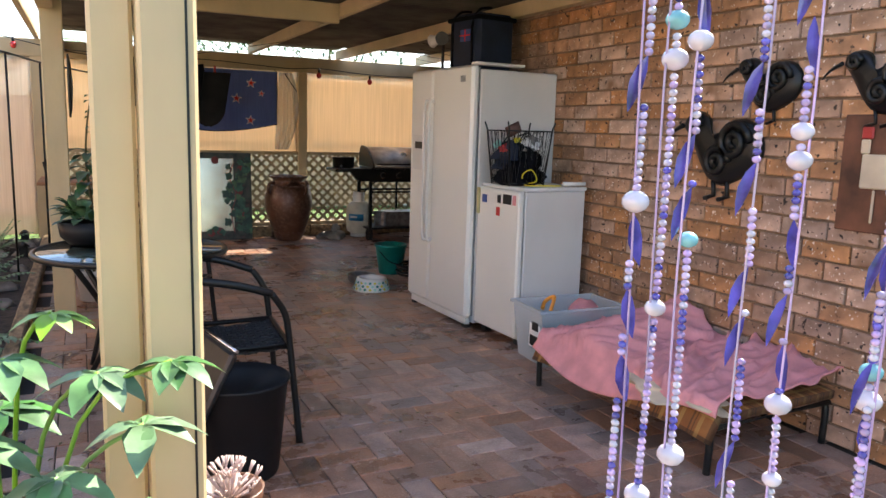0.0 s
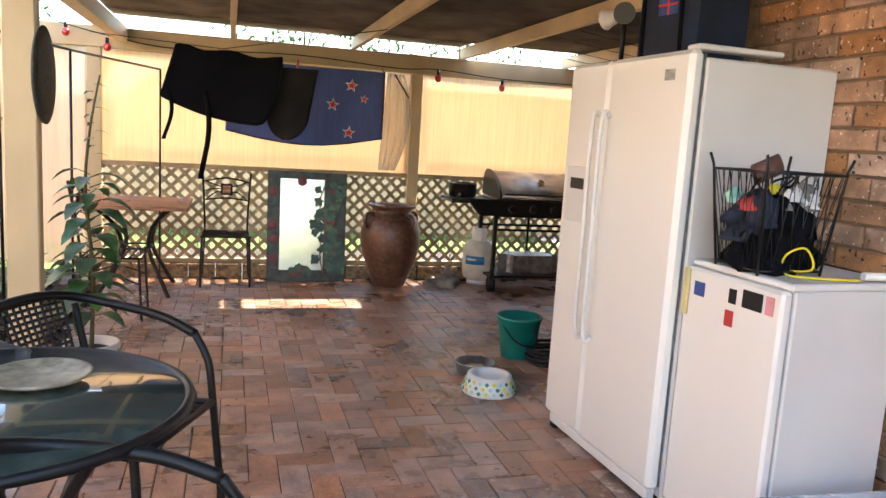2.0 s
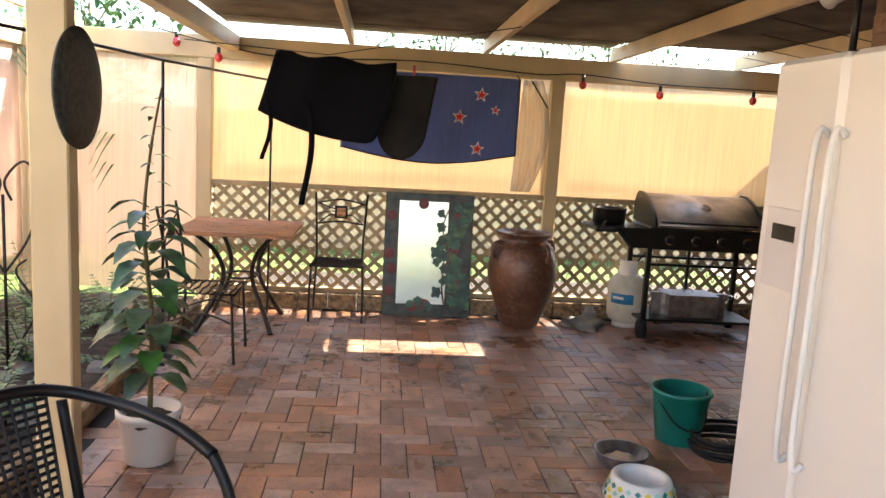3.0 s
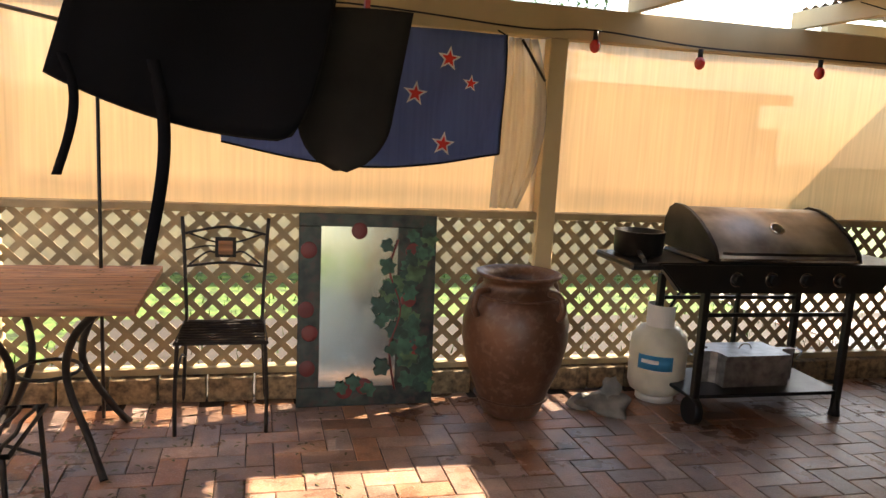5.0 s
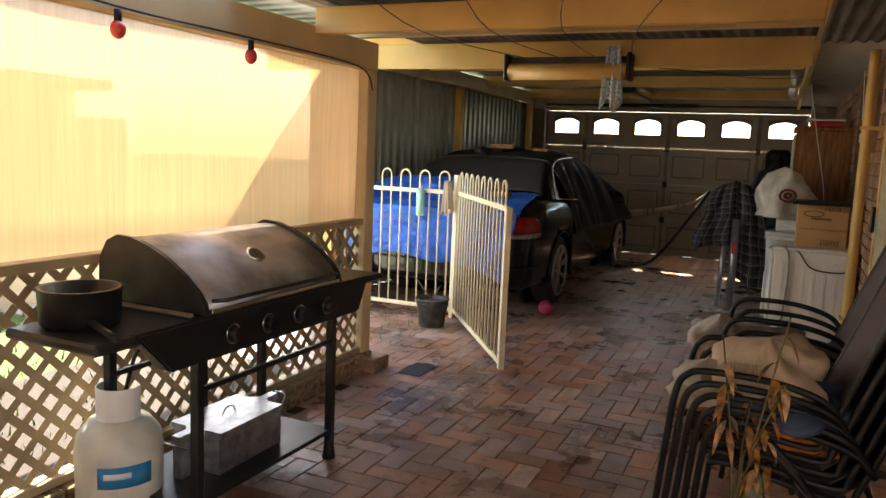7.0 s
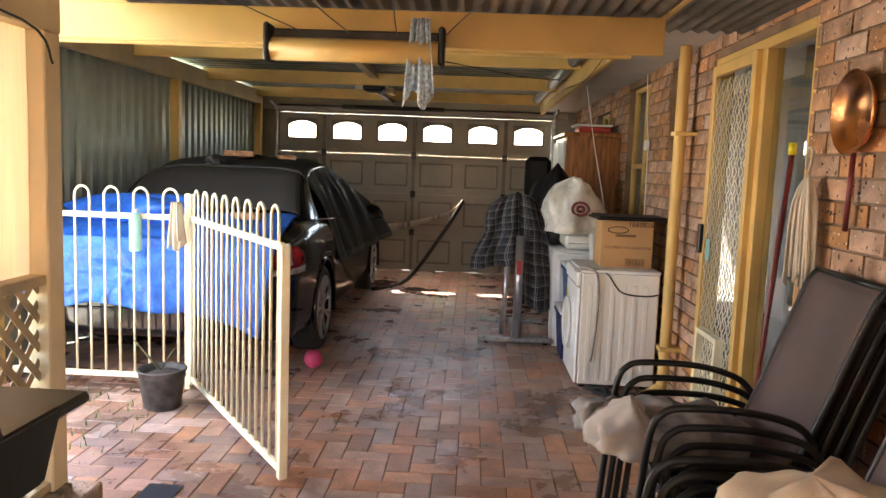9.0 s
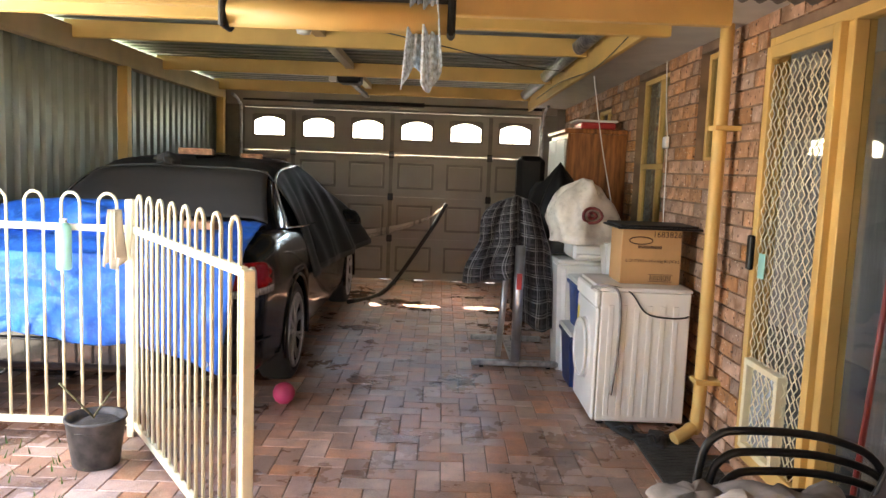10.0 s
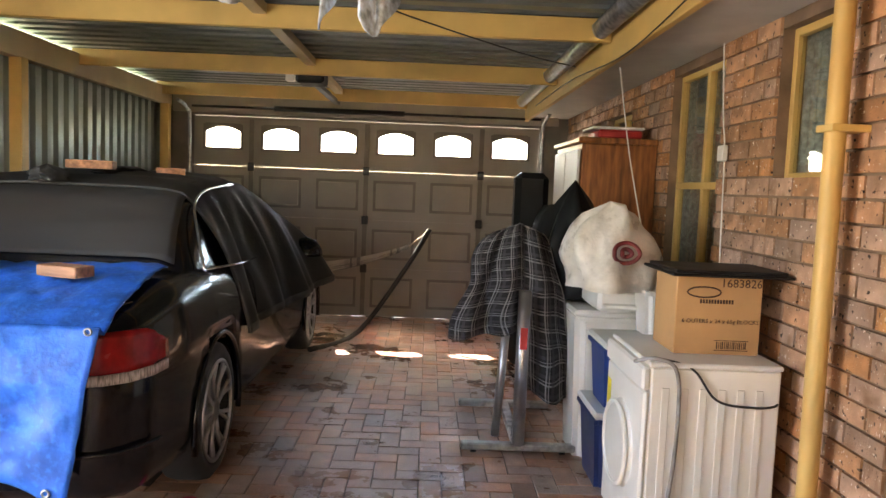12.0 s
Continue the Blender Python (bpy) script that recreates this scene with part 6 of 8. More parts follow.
for i in range(len(prof) - 1):
    bm.faces.new((rows[0][i], rows[0][i + 1], rows[1][i + 1], rows[1][i])).smooth = True
for r in (rows[0][::-1], rows[1]):
    bm.faces.new(r)
bm.faces.new((rows[0][0], rows[1][0], rows[1][-1], rows[0][-1]))
hood = part("hood", bm, HOOD, t)
part("hood_lip", boxes((0.27, 1.08, 0.0, 0.018, 0.85, 0.868), bev=0.003), CHROME, hood)
for x in (0.245, 1.085):
    bm = B()
    vs = [[bm.verts.new((x + d, 0.27 + (y - 0.27) * 1.06, 0.85 + (z - 0.85) * 1.06)) for y, z in prof] for d in (0, 0.02)]
    m_ = len(prof)
    for i in range(m_):
        bm.faces.new((vs[0][i], vs[0][(i + 1) % m_], vs[1][(i + 1) % m_], vs[1][i]))
    bm.faces.new(vs[0][::-1])
    bm.faces.new(vs[1])
    part("end_plate", bm, DARK_STEEL, hood)
part("hood_handle", tube(B(), [(0.30, 0.03, 0.89), (0.32, -0.015, 0.895), (1.03, -0.015, 0.895), (1.05, 0.03, 0.89)], 0.008, 8), BLACK, hood)
bm = B()
lathe(bm, [(0.04, 0), (0.042, 0.012), (0.03, 0.014)], seg=20)
bmesh.ops.transform(bm, matrix=pose(0.68, 0.155, 1.0, 35, 0, 0), verts=bm.verts)
part("thermometer", bm, CHROME, hood)
for x, y in ((0.225, 0.03), (1.11, 0.06), (0.225, 0.46), (1.11, 0.46)):
    part("leg", boxes((x - 0.018, x + 0.018, y - 0.018, y + 0.018, 0.06, 0.70), bev=0.003), BLACK, t)
    if x > 1:
        part("foot", lathe(B(), [(0.032, 0), (0.028, 0.03), (0.016, 0.11)], (x, y, 0), 12), BLACK_P, t)
    else:
        part("wheel", tube(B(), [(x - 0.03, y, 0.07), (x + 0.015, y, 0.07)], 0.07, 20), BLACK_P, t)
for y in (0.06, 0.46):
    part("crossbar", boxes((0.245, 1.09, y - 0.008, y + 0.008, 0.555, 0.575)), BLACK, t)
part("bottom_shelf", boxes((0.21, 1.13, 0.05, 0.49, 0.12, 0.14), bev=0.004), BLACK, t)
part("front_strut", boxes((0.70, 0.72, 0.44, 0.46, 0.141, 0.68)), BLACK, t)
t = thing("roasting_tin", (3.62, 7.62, 0.141), "dull aluminium fish kettle with lid on the trolley shelf", "roasting tin")
bm = B()
box(bm, -0.30, 0.30, -0.12, 0.12, 0, 0.15)
bmesh.ops.bevel(bm, geom=[e for e in bm.edges if abs((e.verts[0].co - e.verts[1].co).z) > 0.1], offset=0.10, segments=5, affect="EDGES")
part("tin", bm, GALV, t)
bm = B()
box(bm, -0.31, 0.31, -0.13, 0.13, 0.151, 0.175)
bmesh.ops.bevel(bm, geom=[e for e in bm.edges if abs((e.verts[0].co - e.verts[1].co).z) > 0.01], offset=0.11, segments=5, affect="EDGES")
lid = part("lid", bm, GALV, t)
part("lid_handle", tube(B(), curve([(-0.04, 0, 0.175), (-0.02, 0, 0.20), (0.02, 0, 0.20), (0.04, 0, 0.175)]), 0.004, 6), CHROME, lid)
for s in (-1, 1):
    part("handle", tube(B(), curve([(0.30 * s, -0.05, 0.13), (0.35 * s, -0.03, 0.16), (0.35 * s, 0.03, 0.16), (0.30 * s, 0.05, 0.13)]), 0.005, 6), CHROME, t)
t = thing("cooking_pot", (2.93, 7.66, 0.836), "dark stock pot on the barbecue side shelf", "pot")
part("pot", lathe(B(), [(0.11, 0), (0.125, 0.01), (0.13, 0.12), (0.135, 0.125), (0.12, 0.125), (0.115, 0.02)]), DARK_STEEL, t)
part("handle", tube(B(), [(-0.06, -0.12, 0.03), (-0.14, -0.32, 0.02)], 0.012, 8), DARK_STEEL, t)
t = thing("gas_bottle", (3.17, 7.76, 0), "cream painted gas bottle with a blue label", "gas bottle")
part("body", lathe(B(), [(0.09, 0.03), (0.14, 0.06), (0.155, 0.10), (0.157, 0.30), (0.148, 0.36), (0.11, 0.41), (0.05, 0.43), (0.04, 0.44)]), mat("bottle_cream_paint", (0.62, 0.60, 0.50), 0.35, vary=0.08, scale=8), t)
part("foot_ring", lathe(B(), [(0.105, 0), (0.105, 0.045), (0.10, 0.045), (0.10, 0.002)]), WHITE_P, t)
bm = B()
for i in range(16):
    a0, a1 = math.radians(60 + 15 * i), math.radians(60 + 15 * (i + 1))
    vs = [bm.verts.new((r * math.cos(a), r * math.sin(a), z)) for r in (0.075, 0.08) for a in (a0, a1) for z in (0.41, 0.54)]
    for f in ((0, 1, 3, 2), (4, 6, 7, 5), (0, 4, 5, 1), (2, 3, 7, 6), (1, 5, 7, 3), (0, 2, 6, 4)):
        bm.faces.new([vs[q] for q in f])
bmesh.ops.remove_doubles(bm, verts=bm.verts, dist=0.0005)
part("collar", bm, WHITE_P, t)
part("valve", lathe(B(), [(0.02, 0.43), (0.025, 0.47), (0.012, 0.50)], seg=12), COPPER, t)
bm = B()
sheet(bm, lambda u, v: (0.159 * math.cos(math.radians(200 + 70 * u)), 0.159 * math.sin(math.radians(200 + 70 * u)), 0.20 + 0.08 * v), 10, 1, 0.001)
lab = part("label", bm, mat("blue_label", (0.02, 0.22, 0.45), 0.5), t)
bm = B()
sheet(bm, lambda u, v: (0.1605 * math.cos(math.radians(208 + 34 * u)), 0.1605 * math.sin(math.radians(208 + 34 * u)), 0.235 + 0.022 * v), 8, 1, 0.001)
part("label_bar", bm, STAR_W, lab)
part("hose", tube(B(), curve([(0.02, 0, 0.45), (0.10, 0.05, 0.55), (0.2, 0.1, 0.62), (0.3, 0.05, 0.70)]), 0.008, 6), RUBBER, t)
t = thing("stone_ornament", (2.80, 7.62, 0), "small broken stone ornament by the gas bottle", "ornament")
part("rock", mound(B(), (0, 0, 0), 0.14, 0.11, 0.10, 7, 14, 0.5), STONE, t)
part("rock", mound(B(), (0.02, 0.0, 0.07), 0.06, 0.05, 0.11, 8, 12, 0.5), STONE, t)
part("rock", mound(B(), (-0.12, 0.05, 0), 0.07, 0.06, 0.07, 9, 12, 0.5), STONE, t)

t = thing("terracotta_jar", (2.27, 7.64, 0), "large glazed terracotta jar with loop handles", "jar")
part("body", lathe(B(), [(0.12, 0.0), (0.145, 0.015), (0.165, 0.06), (0.19, 0.14), (0.245, 0.28), (0.27, 0.40), (0.268, 0.50), (0.24, 0.60), (0.20, 0.655), (0.175, 0.68), (0.18, 0.705), (0.215, 0.725), (0.218, 0.738), (0.205, 0.742), (0.17, 0.72), (0.15, 0.69), (0.15, 0.5)], seg=40), TERRA, t)
for a in (205, 25, 115, 300):
    ca, sa = math.cos(math.radians(a)), math.sin(math.radians(a))
    part("handle", tube(B(), curve([(0.20 * ca, 0.20 * sa, 0.665), (0.265 * ca, 0.265 * sa, 0.66), (0.29 * ca, 0.29 * sa, 0.60), (0.268 * ca, 0.268 * sa, 0.545)]), 0.017, 8), TERRA, t)
for z in (0.10, 0.63):
    part("rope_band", tube(B(), [((0.186 if z < 0.3 else 0.222) * math.cos(a), (0.186 if z < 0.3 else 0.222) * math.sin(a), z) for a in [k * math.pi / 20 for k in range(40)]], 0.006, 6, closed=True), TERRA, t)

# leaning mirror with painted leaves
t = tagged(new("painted_mirror"), "tall mirror in a frame painted with vine leaves and fruit", "mirror")
t.matrix_world = pose(1.19, 7.80, 0.002, -4.5)
part("frame", boxes((0, 0.70, 0, 0.018, 0, 0.10), (0, 0.70, 0, 0.018, 0.92, 0.985), (0, 0.11, 0, 0.018, 0.10, 0.92), (0.50, 0.70, 0, 0.018, 0.10, 0.92), bev=0.003), FRAME_G, t)
part("mirror", boxes((0.11, 0.50, 0.006, 0.016, 0.10, 0.92)), MIRROR, t)
rnd = random.Random(21)


def vine_leaf(c, r, a, y):
    """A flat lobed leaf with a notch at its stalk."""
    bm = B()
    lobes = ((0, 1.0), (22, 0.72), (50, 0.95), (78, 0.62), (112, 0.85), (150, 0.6), (180, 0.28), (210, 0.6), (248, 0.85), (282, 0.62), (310, 0.95), (338, 0.72))
    ring = [[bm.verts.new((c[0] + r * k * math.cos(math.radians(d) + a), y + e, c[1] + r * k * math.sin(math.radians(d) + a))) for d, k in lobes] for e in (0, 0.0012)]
    bm.faces.new(ring[0])
    bm.faces.new(ring[1][::-1])
    for k in range(12):
        bm.faces.new((ring[0][k], ring[1][k], ring[1][(k + 1) % 12], ring[0][(k + 1) % 12]))
    return bm


LEAF_P = [mat(f"painted_leaf_{k}", c, 0.38, vary=0.3, scale=16, fine=60) for k, c in (("dark", (0.02, 0.06, 0.042)), ("mid", (0.035, 0.11, 0.065)), ("pale", (0.075, 0.15, 0.065)))]
for i in range(30):
    z = 0.10 + 0.80 * i / 29
    for k in (0, 1):
        x = 0.57 + 0.10 * math.sin(z * 9) * (1 - 0.4 * k) + rnd.uniform(-0.05, 0.09) - 0.03 * k
        part("painted_leaf", vine_leaf((min(x, 0.66), z + rnd.uniform(-0.03, 0.03)), rnd.uniform(0.035, 0.062), rnd.random() * 6.28, -0.0030 - 0.0006 * ((2 * i + k) % 9)), LEAF_P[rnd.choice((0, 0, 1, 1, 2))], t)
for x, z, r in ((0.44, 0.72, 0.055), (0.40, 0.52, 0.06), (0.43, 0.44, 0.05), (0.46, 0.62, 0.05), (0.42, 0.20, 0.06), (0.28, 0.12, 0.05), (0.22, 0.09, 0.045), (0.48, 0.30, 0.05), (0.36, 0.08, 0.05), (0.45, 0.83, 0.045)):
    part("painted_leaf", vine_leaf((x, z), r, rnd.random() * 6.28, -0.010), LEAF_P[rnd.choice((0, 1))], t)
part("painted_stem", tube(B(), curve([(0.50, -0.003, 0.08), (0.47, -0.003, 0.30), (0.52, -0.003, 0.5), (0.46, -0.003, 0.7), (0.5, -0.003, 0.86)], 6), 0.006, 5), BROWN_RED, t)
for x, z in ((0.05, 0.80), (0.04, 0.5), (0.06, 0.38), (0.24, 0.08), (0.34, 0.1), (0.05, 0.2), (0.6, 0.3), (0.58, 0.8), (0.3, 0.9), (0.56, 0.55)):
    bm = B()
    bmesh.ops.create_uvsphere(bm, u_segments=14, v_segments=8, radius=0.042, matrix=Matrix.Translation((x, -0.002, z)) @ Matrix.Diagonal((1, 0.12, 1, 1)))
    part("painted_fruit", bm, BROWN_RED, t)


# iron chairs and the wooden table
def iron_chair(at, rz, label):
    t = thing("iron_chair", at, label, "garden chair", "iron garden chairs", rz)
    for s in (-1, 1):
        part("front_leg", tube(B(), curve([(0.2 * s, -0.2, 0.0), (0.2 * s, -0.19, 0.2), (0.19 * s, -0.18, 0.43)], 4), 0.009, 8), IRON, t)
        part("back_leg", tube(B(), curve([(0.2 * s, 0.22, 0.0), (0.19 * s, 0.19, 0.22), (0.18 * s, 0.18, 0.43), (0.19 * s, 0.21, 0.7), (0.205 * s, 0.25, 0.94)], 5), 0.009, 8), IRON, t)
    part("seat_frame", tube(B(), [(-0.2, -0.2, 0.43), (0.2, -0.2, 0.43), (0.19, 0.18, 0.43), (-0.19, 0.18, 0.43)], 0.009, 6, closed=True), IRON, t)
    for i in range(8):
        y = -0.17 + 0.045 * i
        part("seat_slat", tube(B(), [(-0.19 + 0.0475 * k, y + 0.006 * math.sin(k * 1.5 + i), 0.434) for k in range(9)], 0.007, 5), IRON, t)
    for z, b in ((0.70, 0.02), (0.86, 0.035)):
        part("back_rail", tube(B(), curve([(-0.19, 0.2 + (z - 0.6) * 0.14, z), (0, 0.2 + (z - 0.6) * 0.14, z + b), (0.19, 0.2 + (z - 0.6) * 0.14, z)], 5), 0.007, 6), IRON, t)
    for s in (-1, 1):
        part("back_scroll", tube(B(), curve([(0.17 * s, 0.215, 0.71), (0.09 * s, 0.22, 0.77), (0.05 * s, 0.22, 0.77)], 5), 0.005, 5), IRON, t)
        part("back_scroll", tube(B(), curve([(0.17 * s, 0.235, 0.86), (0.09 * s, 0.235, 0.83), (0.05 * s, 0.23, 0.82)], 5), 0.005, 5), IRON, t)
        part("stretcher", tube(B(), curve([(0.2 * s, -0.19, 0.25), (0.19 * s, 0, 0.31), (0.19 * s, 0.19, 0.25)], 5), 0.006, 6), IRON, t)
    part("tile_frame", boxes((-0.05, 0.05, 0.215, 0.23, 0.745, 0.845), bev=0.003), IRON, t)
    part("tile", boxes((-0.034, 0.034, 0.205, 0.214, 0.761, 0.829), bev=0.002), WOOD, t)
    part("back_rail", tube(B(), curve([(-0.19, 0.22, 0.78), (-0.1, 0.225, 0.80), (-0.05, 0.222, 0.80)], 4), 0.004, 5), IRON, t)
    return t


iron_chair((0.84, 7.72, 0), 0, "wrought iron garden chair with a small tile in its back")
iron_chair((0.10, 6.62, 0), 90, "wrought iron garden chair drawn up to the wooden table")
t = thing("garden_table", (0.16, 7.42, 0), "weathered wooden table top on curved iron legs", "garden table")
for i in range(6):
    part("plank", boxes((-0.40, 0.40, -0.41 + 0.138 * i, -0.275 + 0.138 * i, 0.69, 0.72), bev=0.003), WOOD, t)
for x in (-1, 1):
    for y in (-1, 1):
        part("leg", tube(B(), curve([(0.26 * x, 0.30 * y, 0.0), (0.20 * x, 0.22 * y, 0.12), (0.10 * x, 0.14 * y, 0.36), (0.14 * x, 0.2 * y, 0.55), (0.26 * x, 0.30 * y, 0.69)], 5), 0.016, 8), IRON, t)
part("ring", tube(B(), [(0.12 * math.cos(a), 0.14 * math.sin(a), 0.36) for a in [k * math.pi / 10 for k in range(20)]], 0.008, 6, closed=True), IRON, t)
rnd = random.Random(3)
bm = B()
for i in range(70):
    x, y = rnd.uniform(-0.36, 0.36), rnd.uniform(-0.38, 0.38)
    leaf_mesh(bm, (x, y, 0.722), (rnd.gauss(0, 1), rnd.gauss(0, 1), 0.02), 0.025, 0.012, 0)
tagged(part("fallen_leaves", bm, STEM, t), kind="stuff")
bm = B()
for i in range(380):
    x, y = rnd.uniform(-0.1, 1.4), rnd.uniform(5.9, 7.9)
    if rnd.random() < 0.3:
        x, y = rnd.uniform(-0.1, 3), rnd.uniform(2, 7)
    leaf_mesh(bm, (x, y, 0.003), (rnd.gauss(0, 1), rnd.gauss(0, 1), 0.05), 0.03, 0.013, 0)
tagged(obj("leaf_litter", bm, STEM), "small fallen leaves scattered on the paving", "leaves", kind="stuff")


# black wicker armchairs and the round glass table
def wicker_chair(at, rz, label):
    t = thing("wicker_armchair", at, label, "armchair", "wicker armchairs round the glass table", rz)
    for s in (-1, 1):
        part("front_leg", tube(B(), curve([(0.27, 0.27 * s, 0.0), (0.25, 0.255 * s, 0.25), (0.235, 0.25 * s, 0.42), (0.215, 0.255 * s, 0.55), (0.16, 0.265 * s, 0.64)], 5), 0.014, 8), BLACK, t)
        part("back_leg", tube(B(), curve([(-0.27, 0.22 * s, 0.0), (-0.2, 0.21 * s, 0.3), (-0.19, 0.21 * s, 0.42), (-0.26, 0.22 * s, 0.72)], 5), 0.013, 8), BLACK, t)
    part("arm_rail", tube(B(), curve([(0.16, -0.265, 0.64), (0.02, -0.285, 0.685), (-0.18, -0.27, 0.72), (-0.29, -0.17, 0.755), (-0.32, 0, 0.765), (-0.29, 0.17, 0.755), (-0.18, 0.27, 0.72), (0.02, 0.285, 0.685), (0.16, 0.265, 0.64)], 6), 0.016, 10), BLACK, t)
    part("seat_rim", tube(B(), [(0.24, -0.24, 0.41), (0.24, 0.24, 0.41), (-0.18, 0.21, 0.405), (-0.18, -0.21, 0.405)], 0.013, 8, closed=True), BLACK, t)
    for i in range(22):
        bm = B()
        y = -0.225 + 0.0215 * i
        tube(bm, [(-0.18 + 0.0425 * k, y * (0.88 + 0.012 * k), 0.405 - 0.018 * math.sin(math.pi * k / 10) + 0.003 * (1 if (i + k) % 2 else -1)) for k in range(11)], 0.0065, 4)
        part("seat_strand", bm, WICKER, t)
    for i in range(20):
        bm = B()
        x = -0.17 + 0.021 * i
        tube(bm, [(x, -0.22 + 0.04 * k, 0.403 - 0.016 * math.sin(math.pi * i / 20) + 0.003 * (-1 if (i + k) % 2 else 1)) for k in range(12)], 0.006, 4)
        part("seat_strand", bm, WICKER, t)
    for i in range(15):
        bm = B()
        v = -0.17 + 0.0243 * i
        tube(bm, [(-0.20 - 0.1 * k / 8 - 0.03 * (1 - (v / 0.2) ** 2) * k / 8, v * (1 + 0.03 * k), 0.43 + 0.041 * k) for k in range(9)], 0.006, 4)
        part("back_strand", bm, WICKER, t)
    for k in range(17):
        bm = B()
        z = 0.44 + 0.019 * k
        q = (z - 0.43) / 0.33
        tube(bm, [(-0.205 - 0.1 * q - 0.03 * (1 - (u / 6 - 1) ** 2) * q, (-0.17 + 0.34 * u / 12) * (1 + 0.24 * q), z) for u in range(13)], 0.006, 4)
        part("back_strand", bm, WICKER, t)
    return t


wicker_chair((0.50, 3.56, 0), -24, "black wicker armchair behind the round glass table")
wicker_chair((0.68, 2.36, 0), -3, "black wicker armchair in front of the round glass table")
t = thing("glass_table", (0.36, 2.92, 0), "round garden table with dark frosted glass top", "garden table")
part("glass_top", lathe(B(), [(0.001, 0.705), (0.405, 0.705), (0.41, 0.709), (0.405, 0.713), (0.001, 0.713)], seg=56), TABLE_GLASS, t)
part("rim", tube(B(), [(0.418 * math.cos(a), 0.418 * math.sin(a), 0.704) for a in [k * math.pi / 28 for k in range(56)]], 0.014, 8, closed=True), BLACK, t)
for k in range(4):
    a = math.pi / 4 + k * math.pi / 2
    c, s = math.cos(a), math.sin(a)
    part("leg", tube(B(), curve([(0.33 * c, 0.33 * s, 0), (0.2 * c, 0.2 * s, 0.2), (0.16 * c, 0.16 * s, 0.4), (0.36 * c, 0.36 * s, 0.695)], 5), 0.013, 8), BLACK, t)
t = thing("plate", (0.42, 3.06, 0.714), "glazed earthenware plate on the glass table", "plate")
part("plate", lathe(B(), [(0.06, 0), (0.115, 0.012), (0.12, 0.02), (0.112, 0.02), (0.10, 0.014), (0.001, 0.012)], seg=36), PLATE, t)
t = thing("potted_plant", (0.16, 3.12, 0.714), "trailing green plant in a dark bowl on the glass table", "potted plant")
part("pot", lathe(B(), [(0.07, 0), (0.11, 0.04), (0.12, 0.11), (0.11, 0.11), (0.1, 0.08)]), BLACK_P, t)
bm = B()
rnd = random.Random(8)
for i in range(60):
    a, e = rnd.random() * 6.28, rnd.uniform(0.2, 1.3)
    leaf_mesh(bm, (0.06 * math.cos(a), 0.06 * math.sin(a), 0.10 + 0.08 * rnd.random()), (math.cos(a) * math.cos(e), math.sin(a) * math.cos(e), math.sin(e)), 0.11, 0.05, 0.4)
part("foliage", bm, LEAF, t)

# washing on the line and the flag
part_line = tagged(obj("clothes_line", tube(B(), [(-0.02, 6.5, 1.90), (0.8, 6.5, 1.865), (1.93, 6.5, 2.10)], 0.003, 5), BLACK), "thin wire clothes line under the patio roof", "clothes line")
t = thing("saddle_cloth", (0.42, 6.5, 1.42), "black padded horse cloth with loose straps hung on the line", "saddle cloth")


def cloth_a(u, v):
    x = -0.02 + 0.80 * u
    dip = math.sin(math.pi * min(1, u * 1.25) ** 0.9 * 0.5)
    bot = 0.11 - 0.16 * dip + 0.42 * max(0, (u - 0.80) / 0.2) ** 2.4
    top = 0.45 - 0.04 * u + 0.012 * math.sin(14 * u)
    return (x + 0.10 * (1 - v) * (1 - u) ** 3, 0.03 * math.sin(5 * u) * v + 0.012 * math.sin(11 * u + 2 * v), top + (bot - top) * v)


part("pad", sheet(B(), cloth_a, 24, 14, 0.016), BLACK_CLOTH, t)
part("piping", tube(B(), [Vector(cloth_a(u / 20, 1.0)) for u in range(21)], 0.006, 6), GREY_NEO, t)
for x, L, w in ((0.03, 0.34, 0.026), (0.27, 0.60, 0.036)):
    bm = B()
    sheet(bm, lambda u, v, x=x, L=L, w=w: (x + w * (u - 0.5) + 0.03 * math.sin(v * 4), 0.01 * math.sin(9 * v), 0.16 - L * v + 0.0), 2, 14, 0.005)
    part("strap", bm, BLACK_CLOTH, t)
t = thing("hanging_cloth", (1.08, 6.56, 1.28), "faded black cloth with a rounded end on the line", "cloth")
part("cloth", sheet(B(), lambda u, v: (0.16 + (u - 0.5) * (0.36 - 0.10 * v) * math.sqrt(max(0.02, 1 - max(0, (v - 0.7) / 0.3) ** 2)) + 0.03 * (1 - v), 0.03 * math.cos(4 * u) , 0.50 - 0.50 * v), 16, 20, 0.01), GREY_NEO, t)
part("peg", boxes((0.22, 0.235, -0.02, 0.02, 0.49, 0.56)), RED, t)
t = thing("plastic_drape", (2.30, 7.915, 1.0), "bunched translucent plastic sheet hanging beside the flag", "plastic sheet")
part("sheet", sheet(B(), lambda u, v: (-0.12 + 0.25 * u * (0.45 + 0.55 * math.sin(math.pi * min(1, v * 0.8 + 0.1))) + 0.05 * v, 0.018 * math.sin(22 * u + 3 * v), 0.03 + 0.88 * v), 36, 14, 0.002), cloth_screen("clear_plastic_film", (0.55, 0.52, 0.46), 0.5), t)
part("strap", tube(B(), [(-0.01, -0.03, 0.90), (0.13, -0.03, 0.70)], 0.008, 6), BLACK, t)
t = thing("flag", (0.82, 7.80, 1.255), "dark blue flag with four red stars edged in white", "flag")


